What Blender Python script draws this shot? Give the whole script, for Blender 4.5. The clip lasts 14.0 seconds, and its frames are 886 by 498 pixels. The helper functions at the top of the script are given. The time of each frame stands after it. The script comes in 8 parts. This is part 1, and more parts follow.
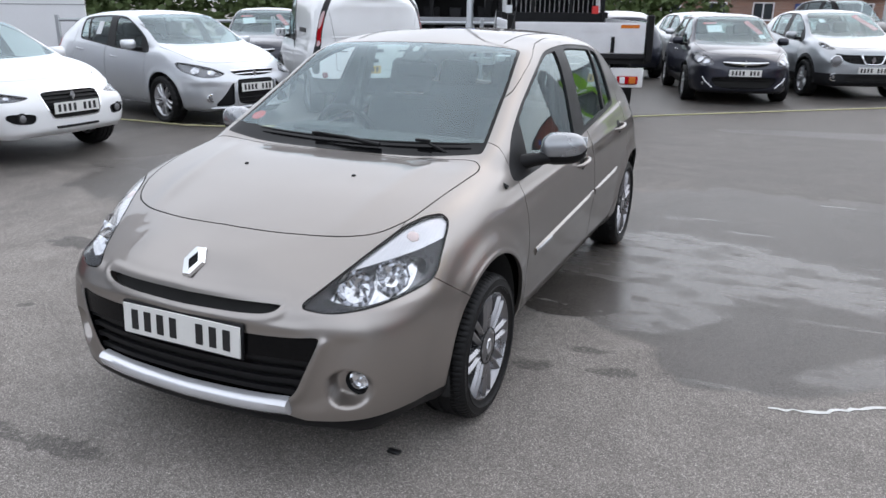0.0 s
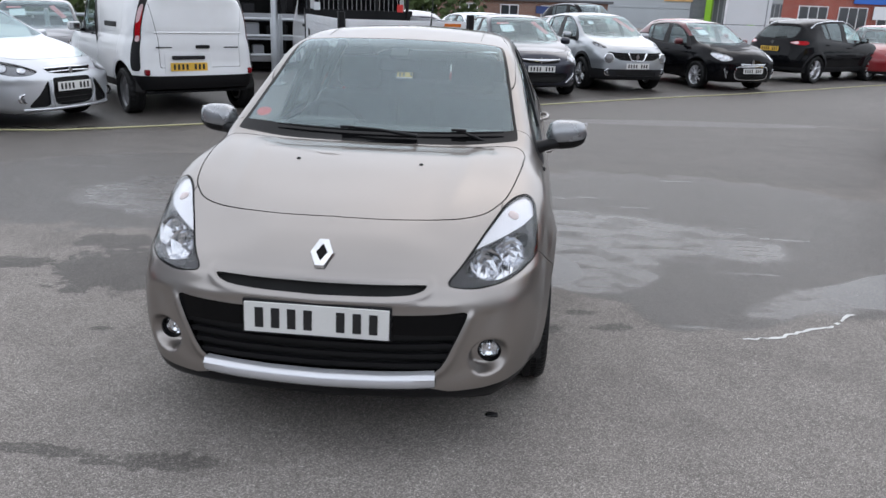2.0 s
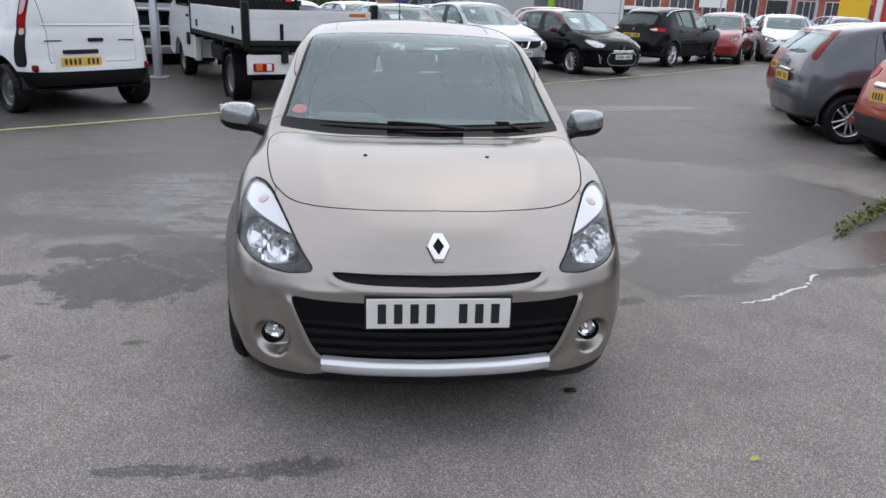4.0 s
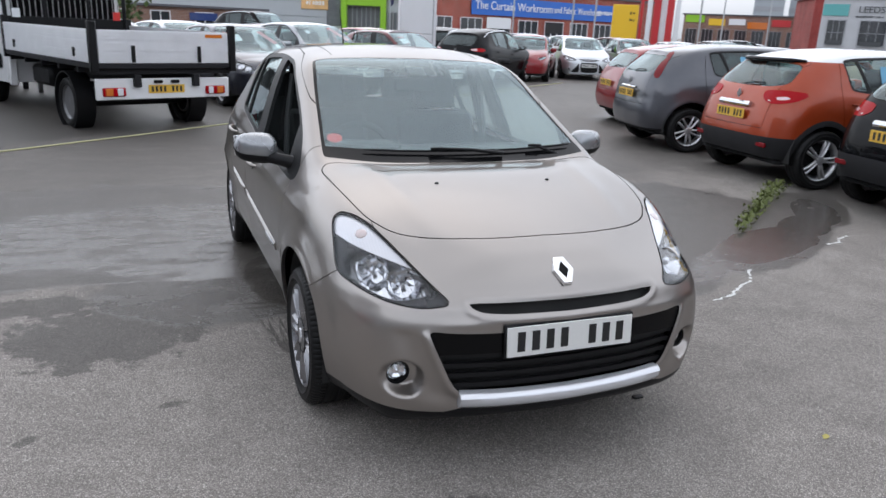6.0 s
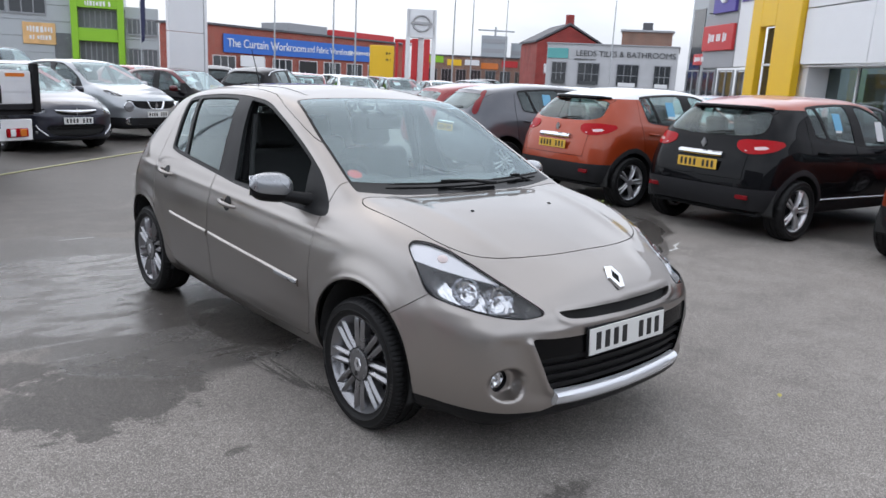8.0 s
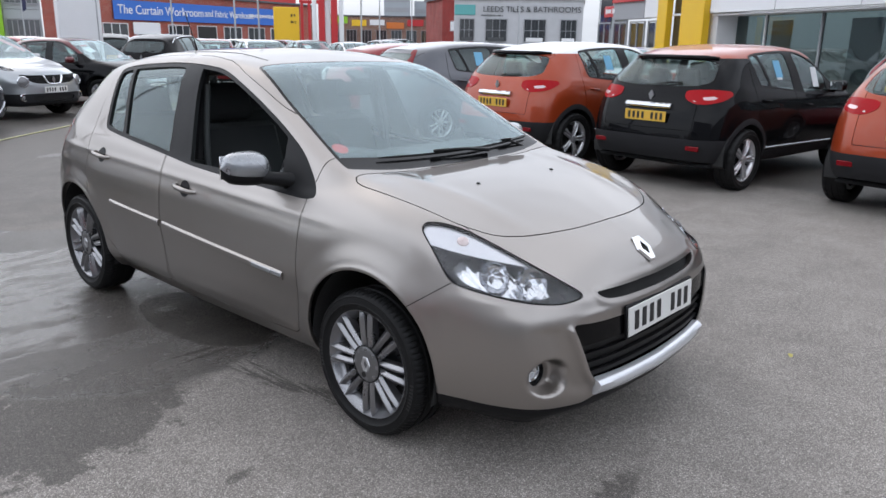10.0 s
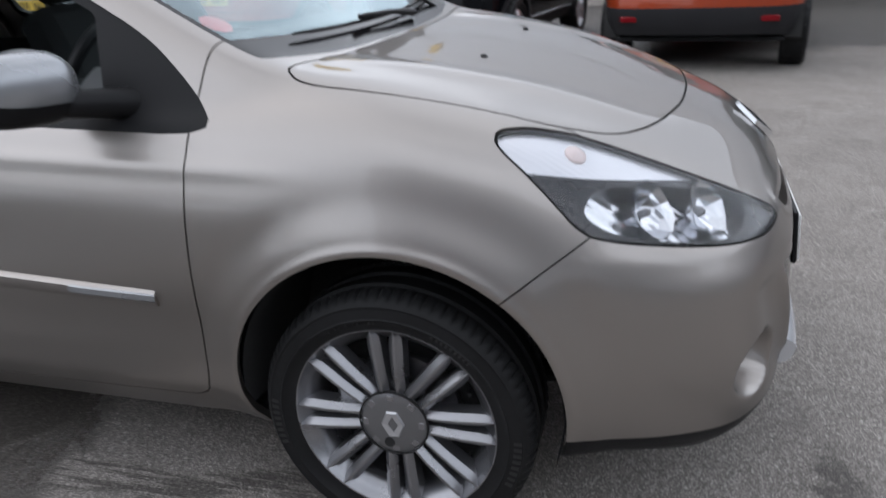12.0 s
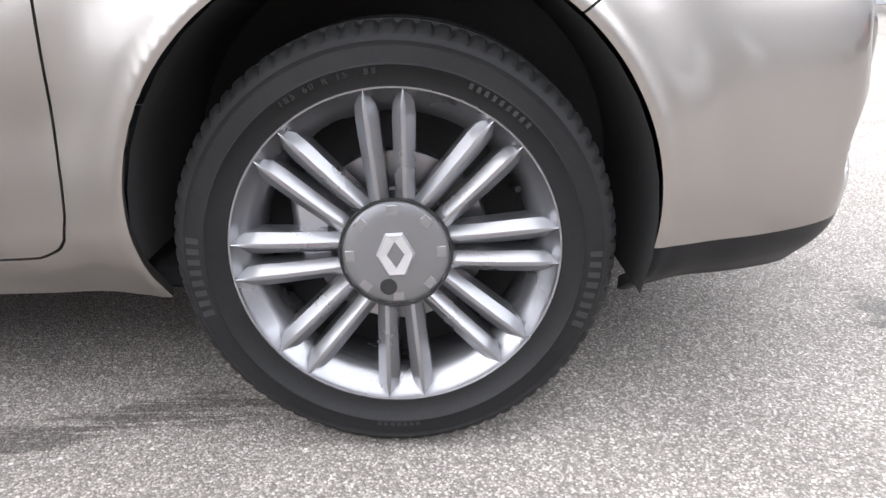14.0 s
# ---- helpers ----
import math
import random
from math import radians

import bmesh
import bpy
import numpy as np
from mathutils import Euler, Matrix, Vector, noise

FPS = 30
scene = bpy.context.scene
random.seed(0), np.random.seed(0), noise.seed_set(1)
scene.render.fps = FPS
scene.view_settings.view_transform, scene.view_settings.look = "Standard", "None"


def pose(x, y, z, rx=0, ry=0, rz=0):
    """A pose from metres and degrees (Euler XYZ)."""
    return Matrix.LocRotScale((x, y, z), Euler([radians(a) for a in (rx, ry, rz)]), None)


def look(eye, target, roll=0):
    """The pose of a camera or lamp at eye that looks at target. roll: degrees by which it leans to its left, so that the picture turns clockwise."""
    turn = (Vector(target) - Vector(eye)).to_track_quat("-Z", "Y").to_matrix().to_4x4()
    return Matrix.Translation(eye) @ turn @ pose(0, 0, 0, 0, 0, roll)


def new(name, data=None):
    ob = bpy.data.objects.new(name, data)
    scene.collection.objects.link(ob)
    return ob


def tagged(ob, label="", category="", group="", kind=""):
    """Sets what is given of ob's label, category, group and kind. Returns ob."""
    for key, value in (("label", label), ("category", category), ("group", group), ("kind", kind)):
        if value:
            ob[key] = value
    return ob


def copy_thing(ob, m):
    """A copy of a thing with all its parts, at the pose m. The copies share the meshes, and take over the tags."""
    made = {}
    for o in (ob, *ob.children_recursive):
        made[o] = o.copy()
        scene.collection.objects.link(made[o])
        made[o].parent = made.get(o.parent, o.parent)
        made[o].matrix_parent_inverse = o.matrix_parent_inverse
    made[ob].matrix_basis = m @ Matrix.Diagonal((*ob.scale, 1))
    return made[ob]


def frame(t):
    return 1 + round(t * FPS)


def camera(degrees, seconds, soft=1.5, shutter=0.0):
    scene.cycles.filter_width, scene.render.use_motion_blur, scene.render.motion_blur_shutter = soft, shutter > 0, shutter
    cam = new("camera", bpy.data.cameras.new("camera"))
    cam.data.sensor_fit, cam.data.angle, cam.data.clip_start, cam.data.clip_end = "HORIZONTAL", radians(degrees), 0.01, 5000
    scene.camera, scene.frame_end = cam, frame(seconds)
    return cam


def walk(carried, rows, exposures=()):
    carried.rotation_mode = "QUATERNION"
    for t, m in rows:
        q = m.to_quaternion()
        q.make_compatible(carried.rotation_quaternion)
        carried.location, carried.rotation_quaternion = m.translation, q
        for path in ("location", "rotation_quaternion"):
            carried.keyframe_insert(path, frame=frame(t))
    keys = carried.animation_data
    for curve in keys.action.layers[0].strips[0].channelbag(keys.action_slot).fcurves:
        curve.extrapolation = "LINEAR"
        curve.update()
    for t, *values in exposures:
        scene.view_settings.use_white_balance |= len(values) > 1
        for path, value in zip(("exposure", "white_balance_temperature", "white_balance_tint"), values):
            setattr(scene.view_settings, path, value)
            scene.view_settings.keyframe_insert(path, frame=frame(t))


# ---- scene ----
cam = camera(61.2, 14.0, shutter=.25)
PATH = [
    (0, (1.811, -1.795, 1.62), (1.02, -0.067, 0.995), 0.6),
    (0.5, (1.566, -1.963, 1.602), (0.924, -0.17, 0.99), 1.1),
    (1, (1.302, -2.14, 1.633), (0.811, -0.305, 1.006), 1.9),
    (1.5, (0.963, -2.247, 1.637), (0.648, -0.379, 0.995), 1.8),
    (2, (0.66, -2.384, 1.605), (0.483, -0.49, 0.987), 2.0),
    (2.5, (0.364, -2.472, 1.618), (0.232, -0.579, 0.986), 1.3),
    (3, (-0.01, -2.507, 1.61), (0.075, -0.614, 0.97), 0.9),
    (3.2, (-0.053, -2.506, 1.614), (0.062, -0.615, 0.975), 1.3),
    (5.3, (-0.898, -2.352, 1.602), (-0.442, -0.503, 0.99), 1.9),
    (5.5, (-1.024, -2.313, 1.597), (-0.509, -0.477, 0.993), 2.0),
    (6, (-1.4, -2.188, 1.597), (-0.68, -0.411, 1.029), 2.6),
    (6.5, (-1.696, -2.158, 1.574), (-0.847, -0.429, 1.036), 2.0),
    (7, (-2.021, -2.013, 1.576), (-1.017, -0.361, 1.065), 2.6),
    (7.5, (-2.338, -1.869, 1.573), (-1.155, -0.322, 1.117), 3.4),
    (8, (-2.62, -1.794, 1.558), (-1.341, -0.323, 1.113), 2.9),
    (8.2, (-2.631, -1.688, 1.57), (-1.319, -0.248, 1.119), 2.7),
    (10.3, (-2.649, -1.085, 1.517), (-1.189, 0.167, 0.97), 0.5),
    (10.5, (-2.589, -0.93, 1.504), (-1.084, 0.273, 0.966), 0.5),
    (11, (-2.338, -0.502, 1.453), (-0.753, 0.611, 0.952), 0.9),
    (11.5, (-2.185, -0.093, 1.374), (-0.536, 0.929, 0.888), -0.1),
    (12, (-2.036, 0.284, 1.22), (-0.274, 0.847, 0.46), -3.4),
    (12.5, (-1.891, 0.595, 1.068), (-0.103, 0.818, 0.2), -1.9),
    (13, (-1.815, 0.727, 0.808), (-0.004, 0.727, -0.04), -0.7),
    (13.5, (-1.762, 0.747, 0.671), (0.103, 0.725, -0.053), -1.8),
    (14, (-1.763, 0.741, 0.65), (0.112, 0.733, -0.046), -1.1),
]
walk(cam, [(t, look(eye, target, roll)) for t, eye, target, roll in PATH],
     [(t, stops, *((6490, 12) if t < 12.5 else (6800, 13))) for t, stops in ((0, .54), (1.2, .48), (2.2, .37), (3.0, .37), (5.5, .42), (6.5, .44), (10.3, .51), (11.0, .38), (11.6, .33), (12.2, .57), (12.6, .94), (13.0, 1.47), (13.4, 1.92), (14.0, 2.20))])

# ---- overcast daylight ----
world = bpy.data.worlds.new("overcast_sky")
scene.world = world
world.use_nodes = True
wn, wl = world.node_tree.nodes, world.node_tree.links
wn.clear()
w_out = wn.new("ShaderNodeOutputWorld")
w_bg = wn.new("ShaderNodeBackground")
w_sky = wn.new("ShaderNodeTexSky")
w_sky.sky_type = "NISHITA"
w_sky.sun_disc = False
w_sky.sun_elevation, w_sky.sun_rotation = radians(48), radians(14)
w_sky.air_density, w_sky.dust_density = 1.0, 3.0
w_map = wn.new("ShaderNodeTexCoord")
w_scale = wn.new("ShaderNodeMapping")
w_scale.inputs["Scale"].default_value = (1.2, 1.2, 4.0)
w_noise = wn.new("ShaderNodeTexNoise")
w_noise.inputs["Scale"].default_value, w_noise.inputs["Detail"].default_value = 1.6, 6.0
w_ramp = wn.new("ShaderNodeValToRGB")
w_ramp.color_ramp.elements[0].position, w_ramp.color_ramp.elements[0].color = 0.36, (6.1, 6.65, 7.4, 1)
w_ramp.color_ramp.elements[1].position, w_ramp.color_ramp.elements[1].color = 0.64, (9.0, 9.55, 10.35, 1)
w_mix = wn.new("ShaderNodeMix")
w_mix.data_type = "RGBA"
w_mix.inputs[0].default_value = 0.88
wl.new(w_map.outputs["Generated"], w_scale.inputs["Vector"])
wl.new(w_scale.outputs["Vector"], w_noise.inputs["Vector"])
wl.new(w_noise.outputs["Fac"], w_ramp.inputs["Fac"])
wl.new(w_sky.outputs["Color"], w_mix.inputs[6])
wl.new(w_ramp.outputs["Color"], w_mix.inputs[7])
w_sep = wn.new("ShaderNodeSeparateXYZ")
w_lift = wn.new("ShaderNodeValToRGB")
for w_el, (w_pos, w_val) in zip((w_lift.color_ramp.elements[0], w_lift.color_ramp.elements[1], w_lift.color_ramp.elements.new(.35)), ((0.0, .78), (1.0, 1.65), (.35, 1.72))):
    w_el.position, w_el.color = w_pos, (w_val, w_val, w_val, 1)
w_mul = wn.new("ShaderNodeMix")
w_mul.data_type, w_mul.blend_type = "RGBA", "MULTIPLY"
w_mul.inputs[0].default_value = 1.0
wl.new(w_map.outputs["Generated"], w_sep.inputs[0])
wl.new(w_sep.outputs[2], w_lift.inputs["Fac"])
wl.new(w_mix.outputs[2], w_mul.inputs[6])
wl.new(w_lift.outputs["Color"], w_mul.inputs[7])
# the cloud is brighter on the sun's side
w_dot = wn.new("ShaderNodeVectorMath")
w_dot.operation = "DOT_PRODUCT"
w_dot.inputs[1].default_value = (0.02, 0.05, 0)
w_side = wn.new("ShaderNodeMath")
w_side.inputs[1].default_value = 1.0
w_glow = wn.new("ShaderNodeMix")
w_glow.data_type, w_glow.blend_type = "RGBA", "MULTIPLY"
w_glow.inputs[0].default_value = 1.0
wl.new(w_map.outputs["Generated"], w_dot.inputs[0])
wl.new(w_dot.outputs["Value"], w_side.inputs[0])
wl.new(w_mul.outputs[2], w_glow.inputs[6])
wl.new(w_side.outputs[0], w_glow.inputs[7])
wl.new(w_glow.outputs[2], w_bg.inputs["Color"])
wl.new(w_bg.outputs["Background"], w_out.inputs["Surface"])
w_bg.inputs["Strength"].default_value = 0.10

sun_data = bpy.data.lights.new("sun", "SUN")
sun_data.energy, sun_data.angle, sun_data.color = 0.3, radians(120), (1.0, 0.98, 0.96)
sun = new("sun", sun_data)
sun.matrix_world = look((3, 12, 21), (0, 0, 8))
from mathutils.bvhtree import BVHTree


# ---- mesh tools ----
def link(name, me, parent=None, label=""):
    ob = new(name, me)
    if parent is not None:
        ob.parent = parent
    if label:
        ob["label"] = label
    return ob


class Geo:
    """Collects vertices and faces of one part."""

    def __init__(self):
        self.v, self.f = [], []

    def add(self, v, f):
        k = len(self.v)
        self.v.extend([tuple(p) for p in v])
        self.f.extend([tuple(i + k for i in q) for q in f])
        return self

    def box(self, c, s, b=0.0, m=None):
        """A box round c of size s with chamfered edges."""
        h = [max(a / 2, 1e-4) for a in s]
        b = min(b, *[a * 0.49 for a in h])
        pts, idx = [], {}
        if b <= 0:
            for i, (x, y, z) in enumerate([(x, y, z) for x in (-1, 1) for y in (-1, 1) for z in (-1, 1)]):
                pts.append((x * h[0], y * h[1], z * h[2]))
            faces = [(0, 1, 3, 2), (4, 6, 7, 5), (0, 4, 5, 1), (2, 3, 7, 6), (0, 2, 6, 4), (1, 5, 7, 3)]
        else:
            for x in (-1, 1):
                for y in (-1, 1):
                    for z in (-1, 1):
                        for a in range(3):
                            d = [h[0] - b, h[1] - b, h[2] - b]
                            d[a] = h[a]
                            idx[(x, y, z, a)] = len(pts)
                            pts.append((x * d[0], y * d[1], z * d[2]))
            g = lambda x, y, z, a: idx[(x, y, z, a)]
            faces = []
            for a in range(3):
                o, p = [k for k in range(3) if k != a]
                for sg in (-1, 1):
                    ring = []
                    for s1, s2 in ((-1, -1), (1, -1), (1, 1), (-1, 1)):
                        k = [0, 0, 0]
                        k[a], k[o], k[p] = sg, s1, s2
                        ring.append(g(*k, a))
                    faces.append(ring)
                for s1 in (-1, 1):
                    for s2 in (-1, 1):
                        k0, k1 = [0, 0, 0], [0, 0, 0]
                        k0[a], k1[a] = -1, 1
                        k0[o] = k1[o] = s1
                        k0[p] = k1[p] = s2
                        faces.append([g(*k0, o), g(*k1, o), g(*k1, p), g(*k0, p)])
            for x in (-1, 1):
                for y in (-1, 1):
                    for z in (-1, 1):
                        faces.append([g(x, y, z, 0), g(x, y, z, 1), g(x, y, z, 2)])
        pts = [Vector(p) for p in pts]
        if m is not None:
            pts = [m @ p for p in pts]
        c = Vector(c)
        return self.add([p + c for p in pts], faces)

    def lathe(self, prof, n=32, c=(0, 0, 0), axis="z", closed=False):
        """Turns (radius, height) points round an axis through c."""
        pts, faces, k = [], [], len(prof)
        for i in range(n):
            a = 2 * math.pi * i / n
            for r, h in prof:
                p = (r * math.cos(a), r * math.sin(a), h)
                p = {"z": p, "x": (p[2], p[0], p[1]), "y": (p[1], p[2], p[0])}[axis]
                pts.append((p[0] + c[0], p[1] + c[1], p[2] + c[2]))
        for i in range(n):
            j = (i + 1) % n
            for a in range(k if closed else k - 1):
                b = (a + 1) % k
                faces.append((i * k + a, j * k + a, j * k + b, i * k + b))
        return self.add(pts, faces)

    def tube(self, path, r, n=8, caps=True):
        """A round bar along a path; r is one radius or one for each point."""
        path = [Vector(p) for p in path]
        rs = list(r) if isinstance(r, (list, tuple)) else [r] * len(path)
        pts, faces = [], []
        up = Vector((0.12, 0.07, 1)).normalized()
        for i, p in enumerate(path):
            d = (path[min(i + 1, len(path) - 1)] - path[max(i - 1, 0)]).normalized()
            if abs(d.dot(up)) > 0.95:
                up = Vector((1, 0.1, 0)).normalized()
            a = d.cross(up).normalized()
            b = a.cross(d)
            up = b
            for j in range(n):
                t = 2 * math.pi * j / n
                pts.append(p + (a * math.cos(t) + b * math.sin(t)) * rs[i])
        for i in range(len(path) - 1):
            for j in range(n):
                k = (j + 1) % n
                faces.append((i * n + j, i * n + k, (i + 1) * n + k, (i + 1) * n + j))
        if caps:
            faces.append(tuple(range(n))[::-1])
            faces.append(tuple((len(path) - 1) * n + j for j in range(n)))
        return self.add(pts, faces)

    def prism(self, poly, lo, hi, axis="z"):
        """A flat outline pushed out along an axis from lo to hi. Outline axes: z: x y, y: x z, x: y z."""
        n = len(poly)
        put = {"z": lambda a, b, c: (a, b, c), "y": lambda a, b, c: (a, c, b), "x": lambda a, b, c: (c, a, b)}[axis]
        pts = [put(a, b, lo) for a, b in poly] + [put(a, b, hi) for a, b in poly]
        faces = [tuple(range(n))[::-1], tuple(range(n, 2 * n))]
        faces += [(i, (i + 1) % n, n + (i + 1) % n, n + i) for i in range(n)]
        return self.add(pts, faces)

    def moved(self, m):
        self.v = [tuple(m @ Vector(p)) for p in self.v]
        return self


def part(name, g, material, parent=None, label="", smooth=38):
    """Links collected geometry as one mesh, under a thing or under a part."""
    me = bpy.data.meshes.new(name)
    me.from_pydata(g.v, [], g.f)
    bm = bmesh.new()
    bm.from_mesh(me)
    bmesh.ops.recalc_face_normals(bm, faces=bm.faces)
    bm.to_mesh(me)
    bm.free()
    me.materials.append(material)
    if smooth:
        me.polygons.foreach_set("use_smooth", [True] * len(me.polygons))
        me.set_sharp_from_angle(angle=radians(smooth))
    return link(name, me, parent, label)


def thing(name, label, category, group="", m=None, kind=""):
    ob = new(name)
    ob.empty_display_size = 0.2
    tagged(ob, label, category, group, kind)
    if m is not None:
        ob.matrix_world = m
    return ob


# ---- shells: a surface cut into panels ----
def pchip(xs, ys, x):
    xs, ys, x = np.asarray(xs, float), np.asarray(ys, float), np.asarray(x, float)
    h = np.diff(xs)[:, None]
    d = np.diff(ys, axis=0) / h
    m = np.zeros_like(ys)
    m[0], m[-1] = d[0], d[-1]
    w1, w2 = 2 * h[1:] + h[:-1], h[1:] + 2 * h[:-1]
    same = d[1:] * d[:-1] > 0
    with np.errstate(divide="ignore", invalid="ignore"):
        m[1:-1] = np.where(same, (w1 + w2) / (w1 / d[:-1] + w2 / d[1:]), 0)
    m = np.nan_to_num(m)
    k = np.clip(np.searchsorted(xs, x, side="right") - 1, 0, len(xs) - 2)
    t = ((x - xs[k]) / h[k, 0])[:, None]
    hh = h[k]
    return ys[k] * (1 + 2 * t) * (1 - t) ** 2 + hh * m[k] * t * (1 - t) ** 2 + ys[k + 1] * t * t * (3 - 2 * t) + hh * m[k + 1] * t * t * (t - 1)


def curve_of(rows, x):
    rows = np.array(rows, float)
    return pchip(rows[:, 0], rows[:, 1:], x)


class Shell:
    """Triangles with places v, normals n and reference places r, in which panels are drawn."""

    def __init__(self, v, n, r, t):
        self.v, self.n, self.r, self.t = v, n, r, t

    def cut(self, f):
        """Splits along f = 0: the part with f < 0, and the rest."""
        t = self.t
        if len(t) == 0:
            return self, self
        s = f[t] < 0
        k = s.sum(1)
        ins, outs = [t[k == 3]], [t[k == 0]]
        v, n, r = [self.v], [self.n], [self.r]
        base = len(self.v)
        for lone_in, count in ((True, 1), (False, 2)):
            q = t[k == count]
            if len(q) == 0:
                continue
            sq = (f[q] < 0) == lone_in
            first = np.argmax(sq, axis=1)
            a = q[np.arange(len(q)), first]
            b = q[np.arange(len(q)), (first + 1) % 3]
            c = q[np.arange(len(q)), (first + 2) % 3]
            pair = np.concatenate([np.sort(np.stack([a, b], 1), 1), np.sort(np.stack([a, c], 1), 1)])
            uniq, inv = np.unique(pair, axis=0, return_inverse=True)
            inv = inv.reshape(-1)
            i, j = uniq[:, 0], uniq[:, 1]
            w = (f[i] / (f[i] - f[j]))[:, None]
            for store, src in ((v, self.v), (n, self.n), (r, self.r)):
                store.append(src[i] * (1 - w) + src[j] * w)
            ab, ac = base + inv[: len(q)], base + inv[len(q):]
            base += len(uniq)
            lone = np.stack([a, ab, ac], 1)
            rest = np.concatenate([np.stack([ab, b, c], 1), np.stack([ab, c, ac], 1)])
            (ins if lone_in else outs).append(lone)
            (outs if lone_in else ins).append(rest)
        v, n, r = np.concatenate(v), np.concatenate(n), np.concatenate(r)
        return Shell(v, n, r, np.concatenate(ins)).clean(), Shell(v, n, r, np.concatenate(outs)).clean()

    def clean(self):
        used, inv = np.unique(self.t, return_inverse=True)
        return Shell(self.v[used], self.n[used], self.r[used], inv.reshape(-1, 3))

    def pushed(self, d):
        d = np.asarray(d)
        return Shell(self.v + self.n * (d[:, None] if d.ndim else d), self.n, self.r, self.t)

    def plus(self, o):
        k = len(self.v)
        return Shell(np.concatenate([self.v, o.v]), np.concatenate([self.n, o.n]), np.concatenate([self.r, o.r]), np.concatenate([self.t, o.t + k]))

    def mirrored(self):
        s = np.array([-1, 1, 1])
        return Shell(self.v * s, self.n * s, self.r * s, self.t[:, ::-1])


def outline(pts, smooth=2):
    """A closed outline with its corners cut round."""
    p = np.array(pts, float)
    for _ in range(smooth):
        q = np.roll(p, -1, axis=0)
        p = np.stack([p * 0.8 + q * 0.2, p * 0.2 + q * 0.8], 1).reshape(-1, 2)
    return p


def inside(a, b, pts, smooth=2):
    """How far points (a, b) lie outside an outline: minus within."""
    p = outline(pts, smooth)
    q = np.roll(p, -1, axis=0)
    x = np.stack([a, b], 1)
    best, odd = np.full(len(x), 1e9), np.zeros(len(x), bool)
    for s, e in zip(p, q):
        d = e - s
        t = np.clip(((x - s) @ d) / max(d @ d, 1e-12), 0, 1)
        best = np.minimum(best, np.hypot(*(x - s - t[:, None] * d).T))
        if abs(d[1]) > 1e-12:
            cross = (x[:, 1] < s[1]) != (x[:, 1] < e[1])
            odd ^= cross & (x[:, 0] < s[0] + (x[:, 1] - s[1]) / d[1] * d[0])
    return np.where(odd, -best, best)


def panel(name, s, material, parent=None, label="", both=True, edge=0.0):
    """Links a shell as one mesh: both halves joined, or one side; edge is the depth of its folded rim."""
    v, n, t = s.v, s.n, s.t
    if len(t) == 0:
        return None
    if both:
        k = len(v)
        on_axis = np.abs(v[:, 0]) < 1e-4
        idx = np.where(on_axis, np.arange(k), np.arange(k) + k)
        v2 = np.concatenate([v, v * np.array([-1, 1, 1])])
        n2 = np.concatenate([n, n * np.array([-1, 1, 1])])
        n2[:k][on_axis, 0] = 0
        t2 = np.concatenate([t, idx[t][:, ::-1]])
        used, inv = np.unique(t2, return_inverse=True)
        v, n, t = v2[used], n2[used], inv.reshape(-1, 3)
    if edge > 0:
        e = np.concatenate([t[:, [0, 1]], t[:, [1, 2]], t[:, [2, 0]]])
        key = np.sort(e, 1)
        _, first, count = np.unique(key, axis=0, return_index=True, return_counts=True)
        rim = e[first[count == 1]]
        k = len(v)
        d = v[rim[:, 1]] - v[rim[:, 0]]
        out = np.cross(d, (n[rim[:, 0]] + n[rim[:, 1]]) / 2)
        out /= np.maximum(np.linalg.norm(out, axis=1, keepdims=True), 1e-9)
        m = len(rim)
        extra = np.concatenate([v[rim[:, 0]], v[rim[:, 1]], v[rim[:, 1]] - n[rim[:, 1]] * edge, v[rim[:, 0]] - n[rim[:, 0]] * edge])
        v = np.concatenate([v, extra])
        n = np.concatenate([n, out, out, out, out])
        i = np.arange(m) + k
        t = np.concatenate([t, np.stack([i, i + 3 * m, i + 2 * m], 1), np.stack([i, i + 2 * m, i + m], 1)])
    me = bpy.data.meshes.new(name)
    me.from_pydata(v.tolist(), [], t.tolist())
    me.materials.append(material)
    me.polygons.foreach_set("use_smooth", [True] * len(me.polygons))
    n = n / np.maximum(np.linalg.norm(n, axis=1, keepdims=True), 1e-9)
    me.normals_split_custom_set_from_vertices(n.tolist())
    return link(name, me, parent, label)

# ---- materials ----
def nodes_of(name):
    m = bpy.data.materials.new(name)
    m.use_nodes = True
    t = m.node_tree
    t.nodes.clear()
    out = t.nodes.new("ShaderNodeOutputMaterial")
    p = t.nodes.new("ShaderNodeBsdfPrincipled")
    t.links.new(p.outputs["BSDF"], out.inputs["Surface"])
    return m, t, p, out


def noise_of(t, vec, scale, detail=4.0, rough=0.55):
    n = t.nodes.new("ShaderNodeTexNoise")
    n.inputs["Scale"].default_value, n.inputs["Detail"].default_value, n.inputs["Roughness"].default_value = scale, detail, rough
    t.links.new(vec, n.inputs["Vector"])
    return n.outputs["Fac"]


def ramp_of(t, fac, stops):
    r = t.nodes.new("ShaderNodeValToRGB")
    e = r.color_ramp.elements
    while len(e) < len(stops):
        e.new(0.5)
    for k, (pos, col) in zip(e, stops):
        k.position = pos
        k.color = (*col, 1) if isinstance(col, tuple) else (col, col, col, 1)
    t.links.new(fac, r.inputs["Fac"])
    return r.outputs["Color"]


